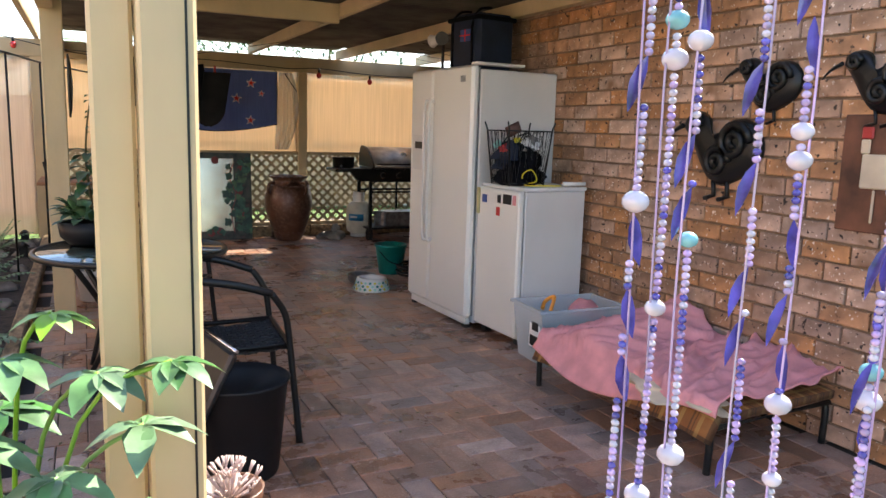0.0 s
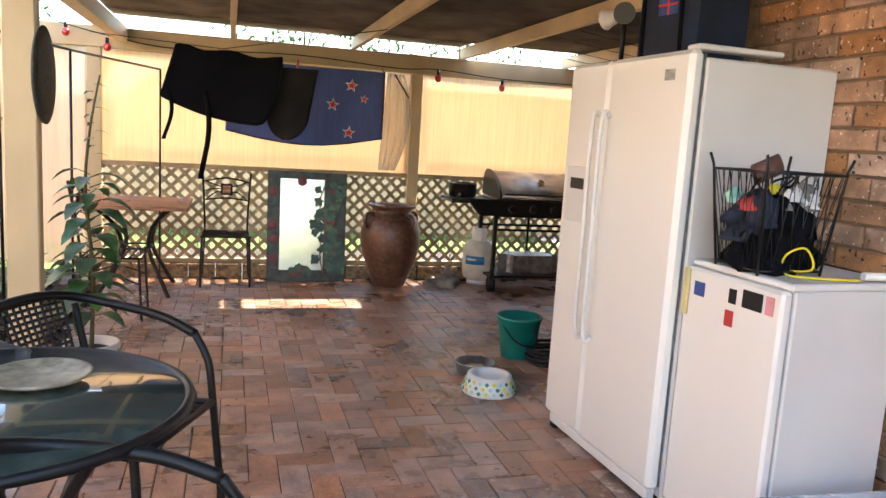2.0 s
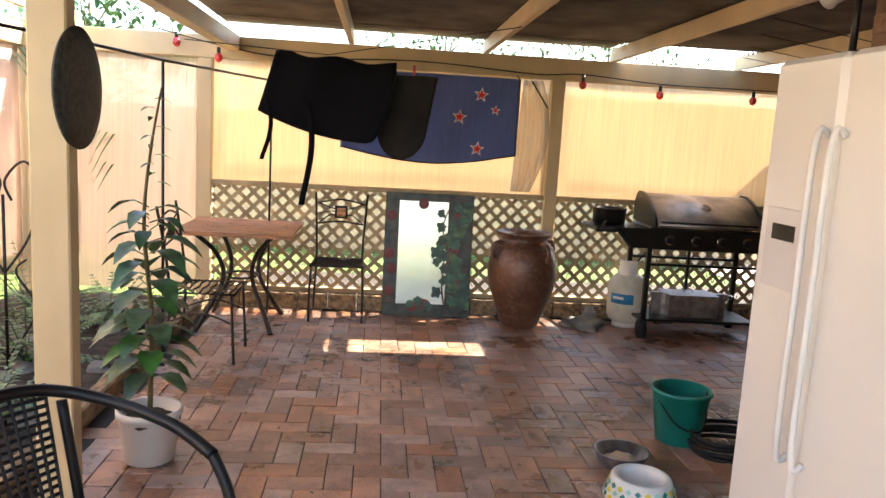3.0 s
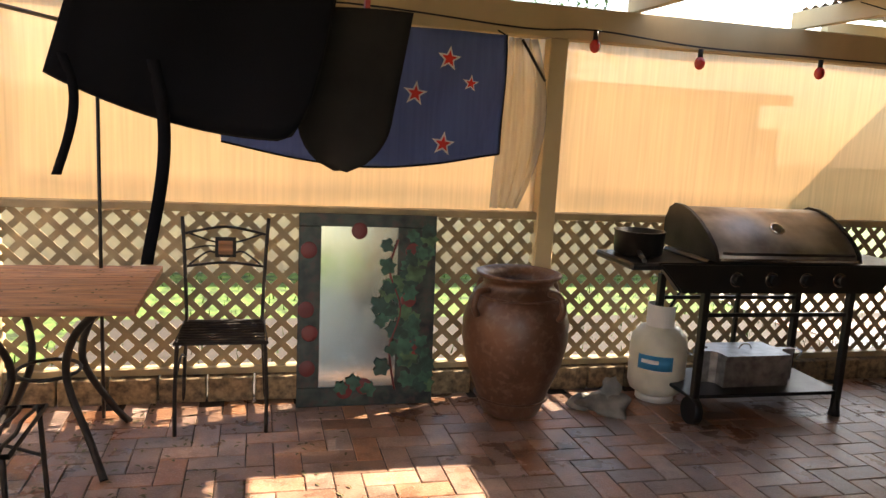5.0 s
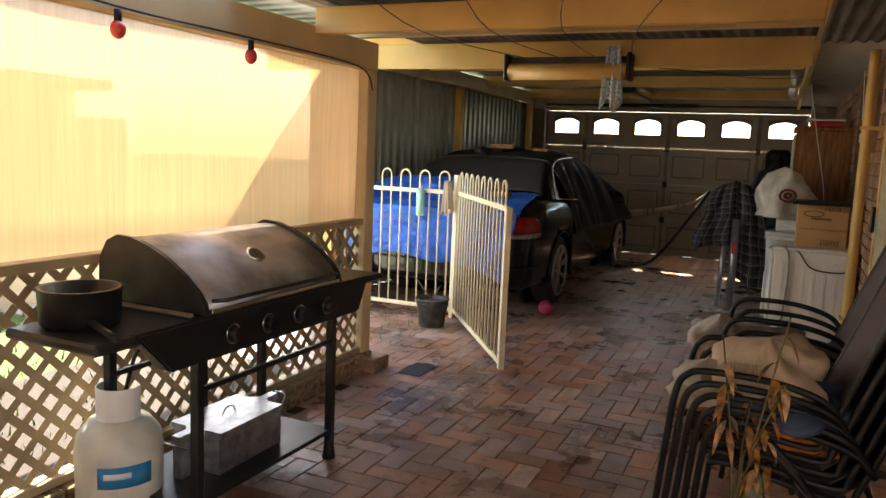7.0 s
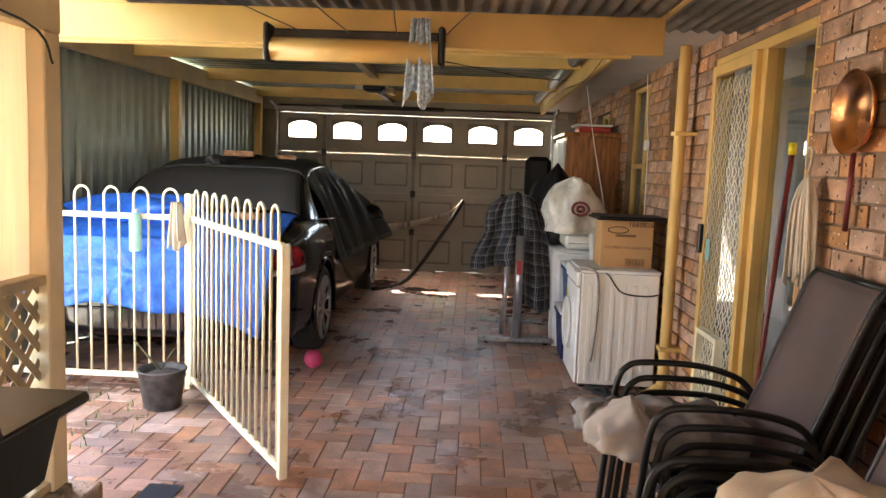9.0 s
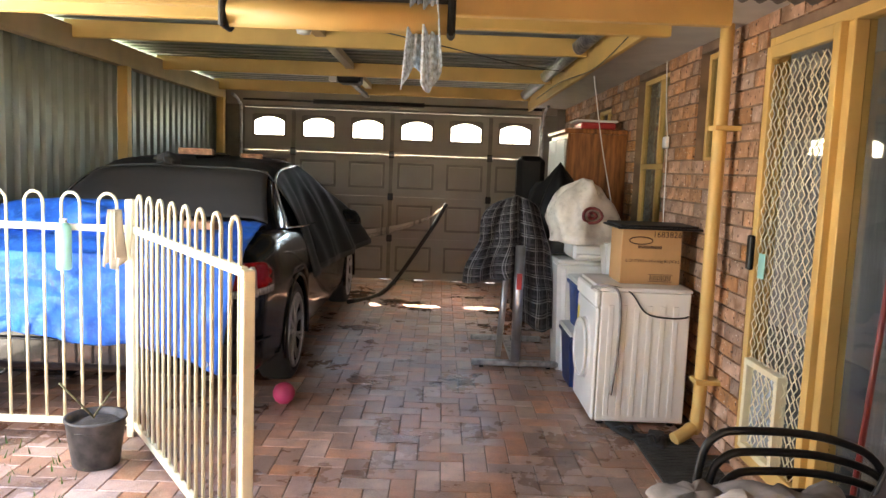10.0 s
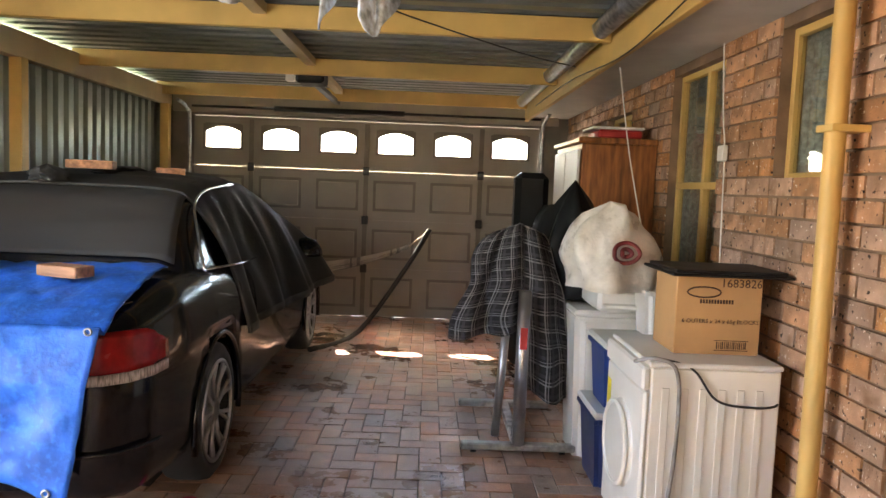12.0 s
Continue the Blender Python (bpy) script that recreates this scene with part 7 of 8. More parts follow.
def flag_fn(u, v):
    x = 1.36 * u
    z = 0.05 + 0.60 * v - 0.09 * (1 - v) * math.sin(math.pi * u) + 0.012 * (1 - v)
    return (x, 0.025 * math.sin(9 * u + 2 * v) * (1 - v) + 0.01 * math.sin(22 * (u - 0.3 * v)), z)


part("cloth", sheet(B(), flag_fn, 60, 24, 0.002), FLAG_B, t)
part("hem", tube(B(), [Vector(flag_fn(i / 30, 0)) for i in range(31)], 0.005, 5), BLACK_CLOTH, t)
part("hem", tube(B(), [Vector(flag_fn(1, i / 10)) for i in range(11)], 0.005, 5), BLACK_CLOTH, t)


def star(x, z, r, m_, off):
    bm = B()
    c = bm.verts.new((x, off, z))
    ring = [bm.verts.new((x + (r if k % 2 == 0 else r * 0.42) * math.sin(k * math.pi / 5 + 0.1), off, z + (r if k % 2 == 0 else r * 0.42) * math.cos(k * math.pi / 5 + 0.1))) for k in range(10)]
    for k in range(10):
        bm.faces.new((c, ring[k], ring[(k + 1) % 10]))
    r2 = bmesh.ops.extrude_face_region(bm, geom=bm.faces[:])
    bmesh.ops.translate(bm, vec=(0, 0.002, 0), verts=[e for e in r2["geom"] if isinstance(e, bmesh.types.BMVert)])
    return bm


for x in (0.0, 1.36):
    part("tie", tube(B(), [(x, 0.0, 0.645), (x, 0.16, 0.69)], 0.004, 5), BLACK_CLOTH, t)
for x, z, r in ((1.06, 0.51, 0.062), (0.90, 0.335, 0.062), (1.175, 0.40, 0.042), (1.05, 0.10, 0.062)):
    sw = part("star", star(x, z, r, None, -0.040), STAR_W, t)
    part("star_centre", star(x, z, r * 0.66, None, -0.044), STAR_R, sw)
for x, y, z in ((-0.42, 7.86, 2.02), (-0.12, 7.9, 1.93), (3.34, 7.92, 1.86), (4.12, 7.92, 1.86), (0.42, 7.92, 1.88), (2.7, 7.9, 1.9)):
    t = thing("festoon_bulb", (x, y, z), "small red glass bulb on the festoon cable", "light bulb", "festoon bulbs")
    part("bulb", ball(B(), (0, 0, 0), 0.030, 12, (1, 1, 1.2)), RED_BULB, t)
    part("socket", tube(B(), [(0, 0, 0.03), (0, 0, 0.075)], 0.014, 8), BLACK_P, t)
t = tagged(obj("festoon_cable", tube(B(), curve([(-0.6, 7.86, 2.12), (-0.1, 7.90, 2.02), (0.42, 7.92, 1.965), (1.4, 7.9, 2.0), (2.3, 7.9, 1.96), (2.7, 7.9, 1.98), (3.34, 7.92, 1.945), (4.12, 7.92, 1.945), (5.1, 7.92, 1.93), (5.25, 7.9, 1.80)], 5), 0.005, 6), BLACK), "black festoon cable strung along the beam", "cable")
for i in range(4):
    tagged(obj("ceiling_wire", tube(B(), curve([(3.0 + 0.2 * i, 5.6 + 0.5 * i, 2.09), (4.6, 6.2 + 0.35 * i, 2.03), (6.08, 6.5 + 0.22 * i, 2.08)], 5), 0.0025, 5), BLACK), "thin drooping wire under the roof beams", "wire", "ceiling wires")
for k, pts in enumerate((((6.95, 7.0, 2.14), (8.2, 6.6, 2.26), (9.2, 5.9, 2.28), (10.0, 5.47, 2.36)), ((7.0, 5.5, 2.3), (8.5, 5.48, 2.2), (10.0, 5.5, 2.26), (12, 5.46, 2.3)), ((8.44, 5.02, 2.25), (8.44, 5.0, 1.9), (8.43, 4.985, 1.72), (8.40, 4.985, 1.3), (8.38, 4.985, 1.0)), ((9.0, 5.4, 2.2), (9.05, 5.3, 1.7), (9.0, 5.2, 1.2), (8.8, 5.2, 0.9)))):
    tagged(obj("electric_cable", tube(B(), curve(pts, 6), 0.004, 6), BLACK if k < 2 else WHITE_P), "loose electric cable along the house", "cable", "house cables")
t = thing("power_socket", (8.44, 4.975, 1.70), "small white power socket on the brick wall", "socket")
part("plate", boxes((-0.035, 0.035, 0, 0.03, -0.04, 0.04), bev=0.005), WHITE_P, t)
t = thing("cooling_hose", (2.85, 5.28, 0), "coiled black garden hose by the wall", "hose")
for k in range(4):
    part("coil", tube(B(), [((0.17 + 0.01 * (k % 2)) * math.cos(a), (0.17 + 0.01 * (k % 2)) * math.sin(a), 0.02 + 0.025 * k + 0.006 * math.sin(3 * a)) for a in [q * math.pi / 16 for q in range(32)]], 0.011, 6, closed=True), BLACK_P, t)
t = thing("teal_bucket", (2.66, 5.42, 0), "teal plastic bucket with a black handle", "bucket")
part("pail", lathe(B(), [(0.10, 0), (0.105, 0.005), (0.14, 0.25), (0.15, 0.255), (0.15, 0.27), (0.137, 0.27), (0.11, 0.04), (0.001, 0.03)]), TEAL, t)
part("handle", tube(B(), curve([(-0.14, 0.02, 0.26), (-0.08, -0.15, 0.14), (0.05, -0.165, 0.12), (0.14, 0.02, 0.26)]), 0.005, 6), BLACK_P, t)
t = thing("pet_bowl", (2.25, 4.80, 0), "pale dog bowl with a yellow and green diamond pattern", "pet bowl")
part("bowl", lathe(B(), [(0.145, 0), (0.15, 0.01), (0.12, 0.10), (0.105, 0.105), (0.09, 0.09), (0.08, 0.05), (0.001, 0.045)], seg=36), WHITE_P, t)
n = 0
for r in range(3):
    for k in range(22):
        a = 2 * math.pi * (k + 0.5 * (r % 2)) / 22
        z, rad = 0.025 + 0.025 * r, 0.146 - 0.0075 * r
        bm = B()
        vs = [bm.verts.new(((rad + 0.003 - dz * 0.3) * math.cos(a + da), (rad + 0.003 - dz * 0.3) * math.sin(a + da), z + dz)) for da, dz in ((-0.10, 0), (0, -0.012), (0.10, 0), (0, 0.012))]
        vs2 = [bm.verts.new(v.co * 0.985) for v in vs]
        bm.faces.new(vs)
        bm.faces.new(vs2[::-1])
        for q in range(4):
            bm.faces.new((vs[q], vs2[q], vs2[(q + 1) % 4], vs[(q + 1) % 4]))
        part("diamond", bm, (YEL, AQUA, TEAL)[(k + r) % 3], t)
t = thing("pet_bowl", (2.28, 5.14, 0), "dull steel dog bowl with leftovers", "pet bowl")
part("bowl", lathe(B(), [(0.10, 0), (0.105, 0.01), (0.12, 0.06), (0.13, 0.065), (0.115, 0.062), (0.09, 0.02), (0.001, 0.015)], seg=30), GALV, t)
part("food", mound(B(), (0, 0, 0.016), 0.07, 0.06, 0.03, 5), CREAM_CLOTH, t)

# plant in the white pot
t = thing("potted_plant", (0.20, 5.10, 0), "tall leafy plant in a white pot beside the garden bed", "potted plant")
part("pot", lathe(B(), [(0.09, 0), (0.10, 0.005), (0.125, 0.20), (0.135, 0.205), (0.135, 0.23), (0.12, 0.23), (0.115, 0.19), (0.001, 0.18)]), WHITE_P, t)
part("soil", mound(B(), (0, 0, 0.18), 0.11, 0.11, 0.02, 2), SOIL, t)
part("stem", tube(B(), curve([(0, 0, 0.18), (0.01, 0, 0.6), (-0.02, 0, 1.0), (0.0, 0.02, 1.3), (0.05, 0.0, 1.56)], 5), 0.012, 8, taper=0.35), STEM, t)
rnd = random.Random(31)
for i in range(52):
    z = 0.36 + 0.72 * (i / 51) ** 1.15
    a = i * 2.4 + rnd.uniform(-0.4, 0.4)
    bm = B()
    d = Vector((math.cos(a), math.sin(a), 0.1))
    k = 1.0 if z < 0.95 else 0.75
    tube(bm, [(0, 0, z), (d.x * 0.05, d.y * 0.05, z + 0.02)], 0.003, 4)
    leaf_mesh(bm, (d.x * 0.05, d.y * 0.05, z + 0.02), d, rnd.uniform(0.13, 0.18) * k, rnd.uniform(0.085, 0.11) * k, 0.55)
    part("leaf", bm, LEAF, t)
for i in range(10):
    a = i * 2.1
    z = 1.18 + 0.037 * i
    bm = B()
    leaf_mesh(bm, (0.02, 0, z), (math.cos(a), math.sin(a), 0.3), 0.075, 0.026, 0.5)
    part("leaf", bm, LEAF, t)


# garden bed plants and stones
def clump(name, at, n, L, w, m_, seed, label, cat="plant", lift=0.6):
    t = thing(name, at, label, cat)
    rnd = random.Random(seed)
    for i in range(n):
        bm = B()
        a, e = i * 2.4, rnd.uniform(lift - 0.4, lift + 0.6)
        d = Vector((math.cos(a) * math.cos(e), math.sin(a) * math.cos(e), math.sin(e)))
        pts = [d * L * s - Vector((0, 0, 1)) * L * 0.5 * s * s * math.cos(e) for s in [k / 6 for k in range(7)]]
        tube(bm, pts, 0.004, 4, taper=0.3)
        for k in range(1, 7):
            dd = (pts[k] - pts[k - 1]).normalized()
            sd = dd.cross(Vector((0, 0, 1))).normalized()
            for q in (0, 0.5):
                for s in (-1, 1):
                    leaf_mesh(bm, pts[k - 1].lerp(pts[k], q), dd * 0.5 + sd * s, w * (1.15 - k / 7), w * 0.28, 0.3)
        part("frond", bm, m_, t)
    return t


for i, (x, y, n, L) in enumerate(((-0.62, 7.0, 16, 0.5), (-0.75, 6.1, 16, 0.55), (-0.55, 5.3, 16, 0.5), (-0.8, 4.4, 16, 0.6), (-0.5, 3.6, 14, 0.5), (-0.6, 2.6, 16, 0.55), (-1.2, 7.2, 14, 0.7), (-1.2, 5.2, 14, 0.75), (-0.45, 1.7, 14, 0.5))):
    clump("fern", (x, y, 0.07), n, L, 0.09, LEAF if i % 2 else LEAF_PALE, i, "green fern growing in the garden bed", "fern", 0.7)
rnd = random.Random(5)
for i in range(34):
    x, y, r = rnd.uniform(-0.95, -0.33), rnd.uniform(4.0, 7.8), rnd.uniform(0.03, 0.085)
    ob = tagged(obj("stone", mound(B(), (0, 0, 0), r, r * 0.8, r * 0.8, i, 12, 0.3), STONE), "rounded grey garden stone on the soil", "stone", "garden stones")
    ob.matrix_world = pose(x, y, 0.068)
for x, y in ((-0.36, 6.75), (-0.4, 7.6)):
    t = thing("solar_lantern", (x, y, 0.07), "small black garden lantern on the soil", "lantern")
    part("body", boxes((-0.035, 0.035, -0.035, 0.035, 0.0, 0.09), bev=0.004), BLACK_P, t)
    part("cap", lathe(B(), [(0.055, 0.091), (0.03, 0.12), (0.008, 0.135)], seg=4), BLACK, t)
t = thing("steel_frame", (0, 0, 0), "thin black steel garden frame with hanging bar", "frame")
for x, y, z0 in ((-0.14, 6.51, 0), (0.30, 7.776, 0), (-0.32, 5.6, 0.07)):
    part("upright", tube(B(), [(x, y, z0), (x, y, 1.775)], 0.009, 6), BLACK, t)
part("crossbar", tube(B(), [(0.30, 7.776, 1.775), (-0.14, 6.51, 1.775), (-0.32, 5.6, 1.775), (-0.55, 4.8, 1.775)], 0.009, 6), BLACK, t)
t = thing("wall_disc", (0.115, 4.66, 1.52), "round dark woven disc hung on the post", "wall decoration")
bm = B()
lathe(bm, [(0.20, 0), (0.205, 0.01), (0.15, 0.02), (0.03, 0.028), (0.001, 0.028)], seg=36)
bmesh.ops.transform(bm, matrix=pose(-0.02, 0, 0, 0, 90, 0), verts=bm.verts)
part("disc", bm, mat("dark_woven", (0.06, 0.06, 0.05), 0.7, vary=0.3, scale=50, bump=0.6), t)
t = thing("trellis", (-0.75, 5.9, 0.07), "rusty iron trellis with heart shaped scrolls", "trellis", rz=10)
for s in (-1, 1):
    part("scroll", tube(B(), curve([(0, 0, 0.55), (0.12 * s, 0, 0.75), (0.17 * s, 0, 1.0), (0.10 * s, 0, 1.12), (0.01 * s, 0, 1.02), (0.04 * s, 0, 0.92)], 5), 0.007, 6), IRON, t)
    part("scroll", tube(B(), curve([(0, 0, 0.1), (0.14 * s, 0, 0.35), (0.05 * s, 0, 0.55), (0.10 * s, 0, 0.62)], 5), 0.006, 6), IRON, t)
part("upright", tube(B(), [(0, 0, 0), (0, 0, 0.95)], 0.008, 6), IRON, t)

# broad-leaved plant by the first post
t = thing("umbrella_plant", (0.02, 0.42, 0), "pale broad-leaved umbrella plant by the first post", "plant")
rnd = random.Random(12)
part("stem", tube(B(), curve([(-0.05, 0.0, 0.0), (0.0, 0.0, 0.4), (0.06, -0.03, 0.75)], 5), 0.012, 6), STEM, t)
for cx, cy, cz, L, m_ in ((0.16, -0.06, 0.93, 0.085, LEAF_PALE), (0.22, -0.06, 0.84, 0.09, LEAF_PALE), (0.10, -0.12, 0.80, 0.09, LEAF_PALE), (0.20, -0.10, 0.72, 0.09, LEAF_PALE), (0.04, -0.08, 0.97, 0.08, LEAF_PALE), (-0.02, -0.1, 0.86, 0.10, LEAF_PALE), (0.26, -0.10, 0.95, 0.075, LEAF), (0.02, -0.02, 0.72, 0.11, LEAF_PALE), (0.12, -0.06, 0.62, 0.09, LEAF_PALE), (0.10, -0.03, 1.02, 0.055, LEAF_NEW), (-0.12, 0.1, 0.92, 0.11, LEAF), (-0.1, -0.05, 0.66, 0.12, LEAF), (0.0, 0.2, 0.80, 0.12, LEAF), (-0.15, 0.35, 0.75, 0.13, LEAF)):
    part("leaf_stalk", tube(B(), curve([(0.02, 0, 0.4), (cx * 0.5, cy * 0.5, cz - 0.1), (cx, cy, cz)], 4), 0.004, 5), LEAF_NEW, t)
    n = 7
    for k in range(n):
        a = k * 2 * math.pi / n + rnd.random()
        bm = B()
        leaf_mesh(bm, (cx, cy, cz), (math.cos(a), math.sin(a), -0.05), L * rnd.uniform(0.85, 1.15), L * 0.52, 0.35)
        part("leaf", bm, m_, t)
t = thing("laundry_tub", (0.66, 1.90, 0), "black plastic tub standing on the paving", "tub")
part("tub", lathe(B(), [(0.14, 0), (0.145, 0.01), (0.18, 0.36), (0.19, 0.37), (0.18, 0.375), (0.165, 0.34), (0.001, 0.3)], seg=32), BLACK_P, t)
t = tagged(new("folded_tray"), "dark folded tray table with a chrome edge leaning on the tub", "folding table")
t.matrix_world = pose(0.40, 1.70, 0.12, 0, 28, 10)
part("panel", boxes((0, 0.03, 0, 0.35, 0, 0.45), bev=0.01), DARK_STEEL, t)
part("edge", tube(B(), [(0.015, 0.0, 0.46), (0.015, 0.35, 0.46), (0.015, 0.36, 0.0)], 0.007, 6), CHROME, t)
part("foot", boxes((0, 0.03, 0.1, 0.12, -0.12, 0)), BLACK, t)
t = thing("succulent", (0.49, 1.12, 0), "small pale branching plant in a terracotta pot", "potted plant")
part("pot", lathe(B(), [(0.06, 0), (0.09, 0.30), (0.095, 0.33), (0.085, 0.33), (0.07, 0.28)]), TERRA, t)
bm = B()
rnd = random.Random(77)
for i in range(26):
    a, e = rnd.random() * 6.28, rnd.uniform(0.5, 1.4)
    p0 = Vector((0, 0, 0.29))
    p1 = p0 + Vector((math.cos(a) * math.cos(e), math.sin(a) * math.cos(e), math.sin(e))) * 0.09
    tube(bm, [p0, p1], 0.004, 5)
    for k in range(3):
        b = a + rnd.uniform(-1, 1)
        tube(bm, [p1, p1 + Vector((math.cos(b) * 0.6, math.sin(b) * 0.6, 0.8)) * 0.035], 0.003, 4)
part("stems", bm, mat("pale_pink_stem", (0.55, 0.42, 0.38), 0.7), t)


# bead curtain in the doorway
def bead_string(at, seed, label):
    t = thing("bead_string", at, label, "bead curtain string", "bead curtain strings")
    rnd = random.Random(seed)
    part("thread", tube(B(), [(0.003 * math.sin(k + seed), 0, -1.55 + 0.1 * k) for k in range(17)], 0.0008, 4), LAVENDER, t)
    mats = {id(m_): (m_, B()) for m_ in (LAVENDER, VIOLET, PEARL, TURQ)}
    z = 0.0
    while z > -1.5:
        x = 0.003 * math.sin(z * 10 + seed)
        if rnd.random() < 0.055:
            r, m_ = rnd.uniform(0.0048, 0.0072), rnd.choice((PEARL, TURQ, PEARL))
            ball(mats[id(m_)][1], (x, 0, z - r * 0.8), r, 12, (1, 1, 0.8))
            z -= 1.7 * r
        elif rnd.random() < 0.075:
            bm = mats[id(VIOLET)][1]
            leaf_mesh(bm, (x, 0, z), (rnd.choice((-0.3, 0.3)), 0.1, -1), 0.028, 0.009, 0, up=Vector((0, 1, 0.1)))
            z -= 0.022
        else:
            m_ = rnd.choice((LAVENDER, LAVENDER, PEARL, VIOLET, LAVENDER))
            r = 0.0023
            ball(mats[id(m_)][1], (x, 0, z - r), r, 6, (1, 1, 0.8))
            z -= 1.65 * r
    for m_, bm in mats.values():
        if len(bm.faces):
            part("beads", bm, m_, t)


for i, (x, d, s) in enumerate(((0.0, 0, 1), (0.016, 0.012, 2), (0.027, 0.004, 3), (0.062, 0.01, 4), (0.080, 0.0, 5), (0.115, -0.02, 6), (0.119, -0.012, 7))):
    f = Vector((0.859 / 1.975, 1.779 / 1.975, 0)).normalized()
    r = Vector((f.y, -f.x, 0))
    p = Vector((0.175, -0.826, 0)) + f * (0.36 + d) + r * (0.092 + x)
    bead_string((p.x, p.y, 1.98), s, "string of lavender and violet beads with shells and pearls")
struct("trim_bead_rail", boxes((0.2, 1.3, -0.52, -0.50, 1.985, 2.02)), WHITE_P, "rail that carries the bead curtain")


# stacked sling chairs and the things on the house wall
def sling_chair(at, rz):
    t = thing("sling_chair", at, "black steel sling chair in a stack against the house", "garden chair", "stacked sling chairs", rz)
    for s in (-1, 1):
        part("side_frame", tube(B(), curve([(0.33, 0.275 * s, 0.0), (0.305, 0.275 * s, 0.30), (0.285, 0.275 * s, 0.50), (0.25, 0.275 * s, 0.565), (0.18, 0.275 * s, 0.585), (-0.02, 0.275 * s, 0.58), (-0.17, 0.265 * s, 0.54), (-0.235, 0.25 * s, 0.47)], 6), 0.0125, 8), BLACK, t)
        part("back_leg", tube(B(), curve([(-0.30, 0.26 * s, 0.0), (-0.14, 0.255 * s, 0.25), (-0.02, 0.25 * s, 0.375)], 4), 0.0125, 8), BLACK, t)
        part("back_upright", tube(B(), curve([(0.27, 0.235 * s, 0.40), (0.20, 0.235 * s, 0.415), (-0.14, 0.235 * s, 0.365), (-0.20, 0.235 * s, 0.43), (-0.30, 0.235 * s, 0.70), (-0.385, 0.235 * s, 0.93), (-0.42, 0.235 * s, 0.975)], 5), 0.012, 8), BLACK, t)
    for x, z in ((0.27, 0.398), (-0.42, 0.975), (0.0, 0.36)):
        part("cross_bar", tube(B(), [(x, -0.235, z), (x, 0.235, z)], 0.010, 8), BLACK, t)

    def mesh(u, v):
        pts = ((0.275, 0.405), (0.20, 0.42), (0.03, 0.39), (-0.13, 0.372), (-0.20, 0.435), (-0.30, 0.705), (-0.385, 0.935), (-0.425, 0.985))
        k = min(6, int(u * 7))
        f = u * 7 - k
        x, z = (a + (b - a) * f for a, b in zip(pts[k], pts[k + 1]))
        sag = 0.018 * math.sin(math.pi * v)
        return (x - sag * (0.3 if k < 3 else 0.9), -0.232 + 0.464 * v, z - sag * (1 if k < 3 else 0.2))

    part("sling", sheet(B(), mesh, 28, 8, 0.005), SLING, t)
    return t


a = sling_chair((5.05, 5.38, 0), 91)
for i in range(1, 4):
    copy_thing(a, pose(5.05 + 0.006 * (i % 2), 5.38 + 0.028 * i, 0.058 * i, 0, 0, 91 - i * 0.4))
for i in range(5):
    copy_thing(a, pose(4.12 - 0.006 * (i % 2), 5.44 + 0.030 * i, 0.040 * i, 0, 0, 88 + 0.5 * i))
t = thing("laundry_heap", (4.10, 5.56, 0.60), "heap of cream and striped cloths on the stacked chairs", "laundry")
part("cloth", mound(B(), (0.02, 0.0, 0.06), 0.20, 0.19, 0.17, 41, 44, 0.45), CREAM_CLOTH, t)
part("cloth", mound(B(), (-0.02, 0.20, -0.03), 0.18, 0.13, 0.15, 42, 40, 0.5), plaid("zebra_cloth", (0.03, 0.03, 0.03), (0.6, 0.57, 0.5), (0.1, 0.1, 0.1), 0.1), t)
part("cloth", mound(B(), (-0.06, -0.10, 0.0), 0.23, 0.20, 0.11, 43, 36, 0.4), mat("denim_cloth", (0.05, 0.08, 0.15), 0.9, fine=200, bump=0.4), t)
for k in range(9):
    part("fringe", tube(B(), curve([(-0.14, 0.12 - 0.012 * k, 0.16), (-0.17, 0.125 - 0.012 * k, 0.13), (-0.175, 0.13 - 0.012 * k, 0.08)], 3), 0.003, 5), CREAM_CLOTH, t)
t = thing("folded_blanket", (4.11, 5.54, 0.505), "orange and brown blanket laid between the stacked chairs", "blanket")
bm = B()
for k in range(3):
    sheet(bm, lambda u, v, k=k: (-0.225 + 0.45 * u, -0.22 + 0.46 * v + 0.01 * k, 0.03 * k + 0.02 * math.sin(math.pi * u) * (1 - k * 0.2) + 0.012 * math.sin(9 * u + 6 * v + k) - 0.02 * max(0, v - 0.85) * 6), 24, 20, 0.024)
part("blanket", bm, STACK_WOOD, t)
t = thing("laundry_heap", (5.05, 5.58, 0.575), "heap of grey cloths on the stacked chairs", "laundry")
part("cloth", mound(B(), (0, 0.02, 0.0), 0.25, 0.24, 0.11, 44, 44, 0.5), GREY_CLOTH, t)
part("cloth", mound(B(), (-0.10, 0.20, 0.0), 0.14, 0.12, 0.15, 45, 36, 0.5), mat("pale_grey_cloth", (0.42, 0.38, 0.35), 0.95, fine=200, bump=0.4), t)
part("cloth", mound(B(), (0.12, 0.24, -0.02), 0.12, 0.12, 0.10, 46, 36, 0.55), GREY_CLOTH, t)
t = thing("dry_plant", (3.80, 5.62, 0), "withered plant with dry orange leaves in a black pot", "potted plant")
part("pot", lathe(B(), [(0.09, 0), (0.12, 0.24), (0.125, 0.25), (0.11, 0.25), (0.1, 0.2)]), BLACK_P, t)
rnd = random.Random(91)
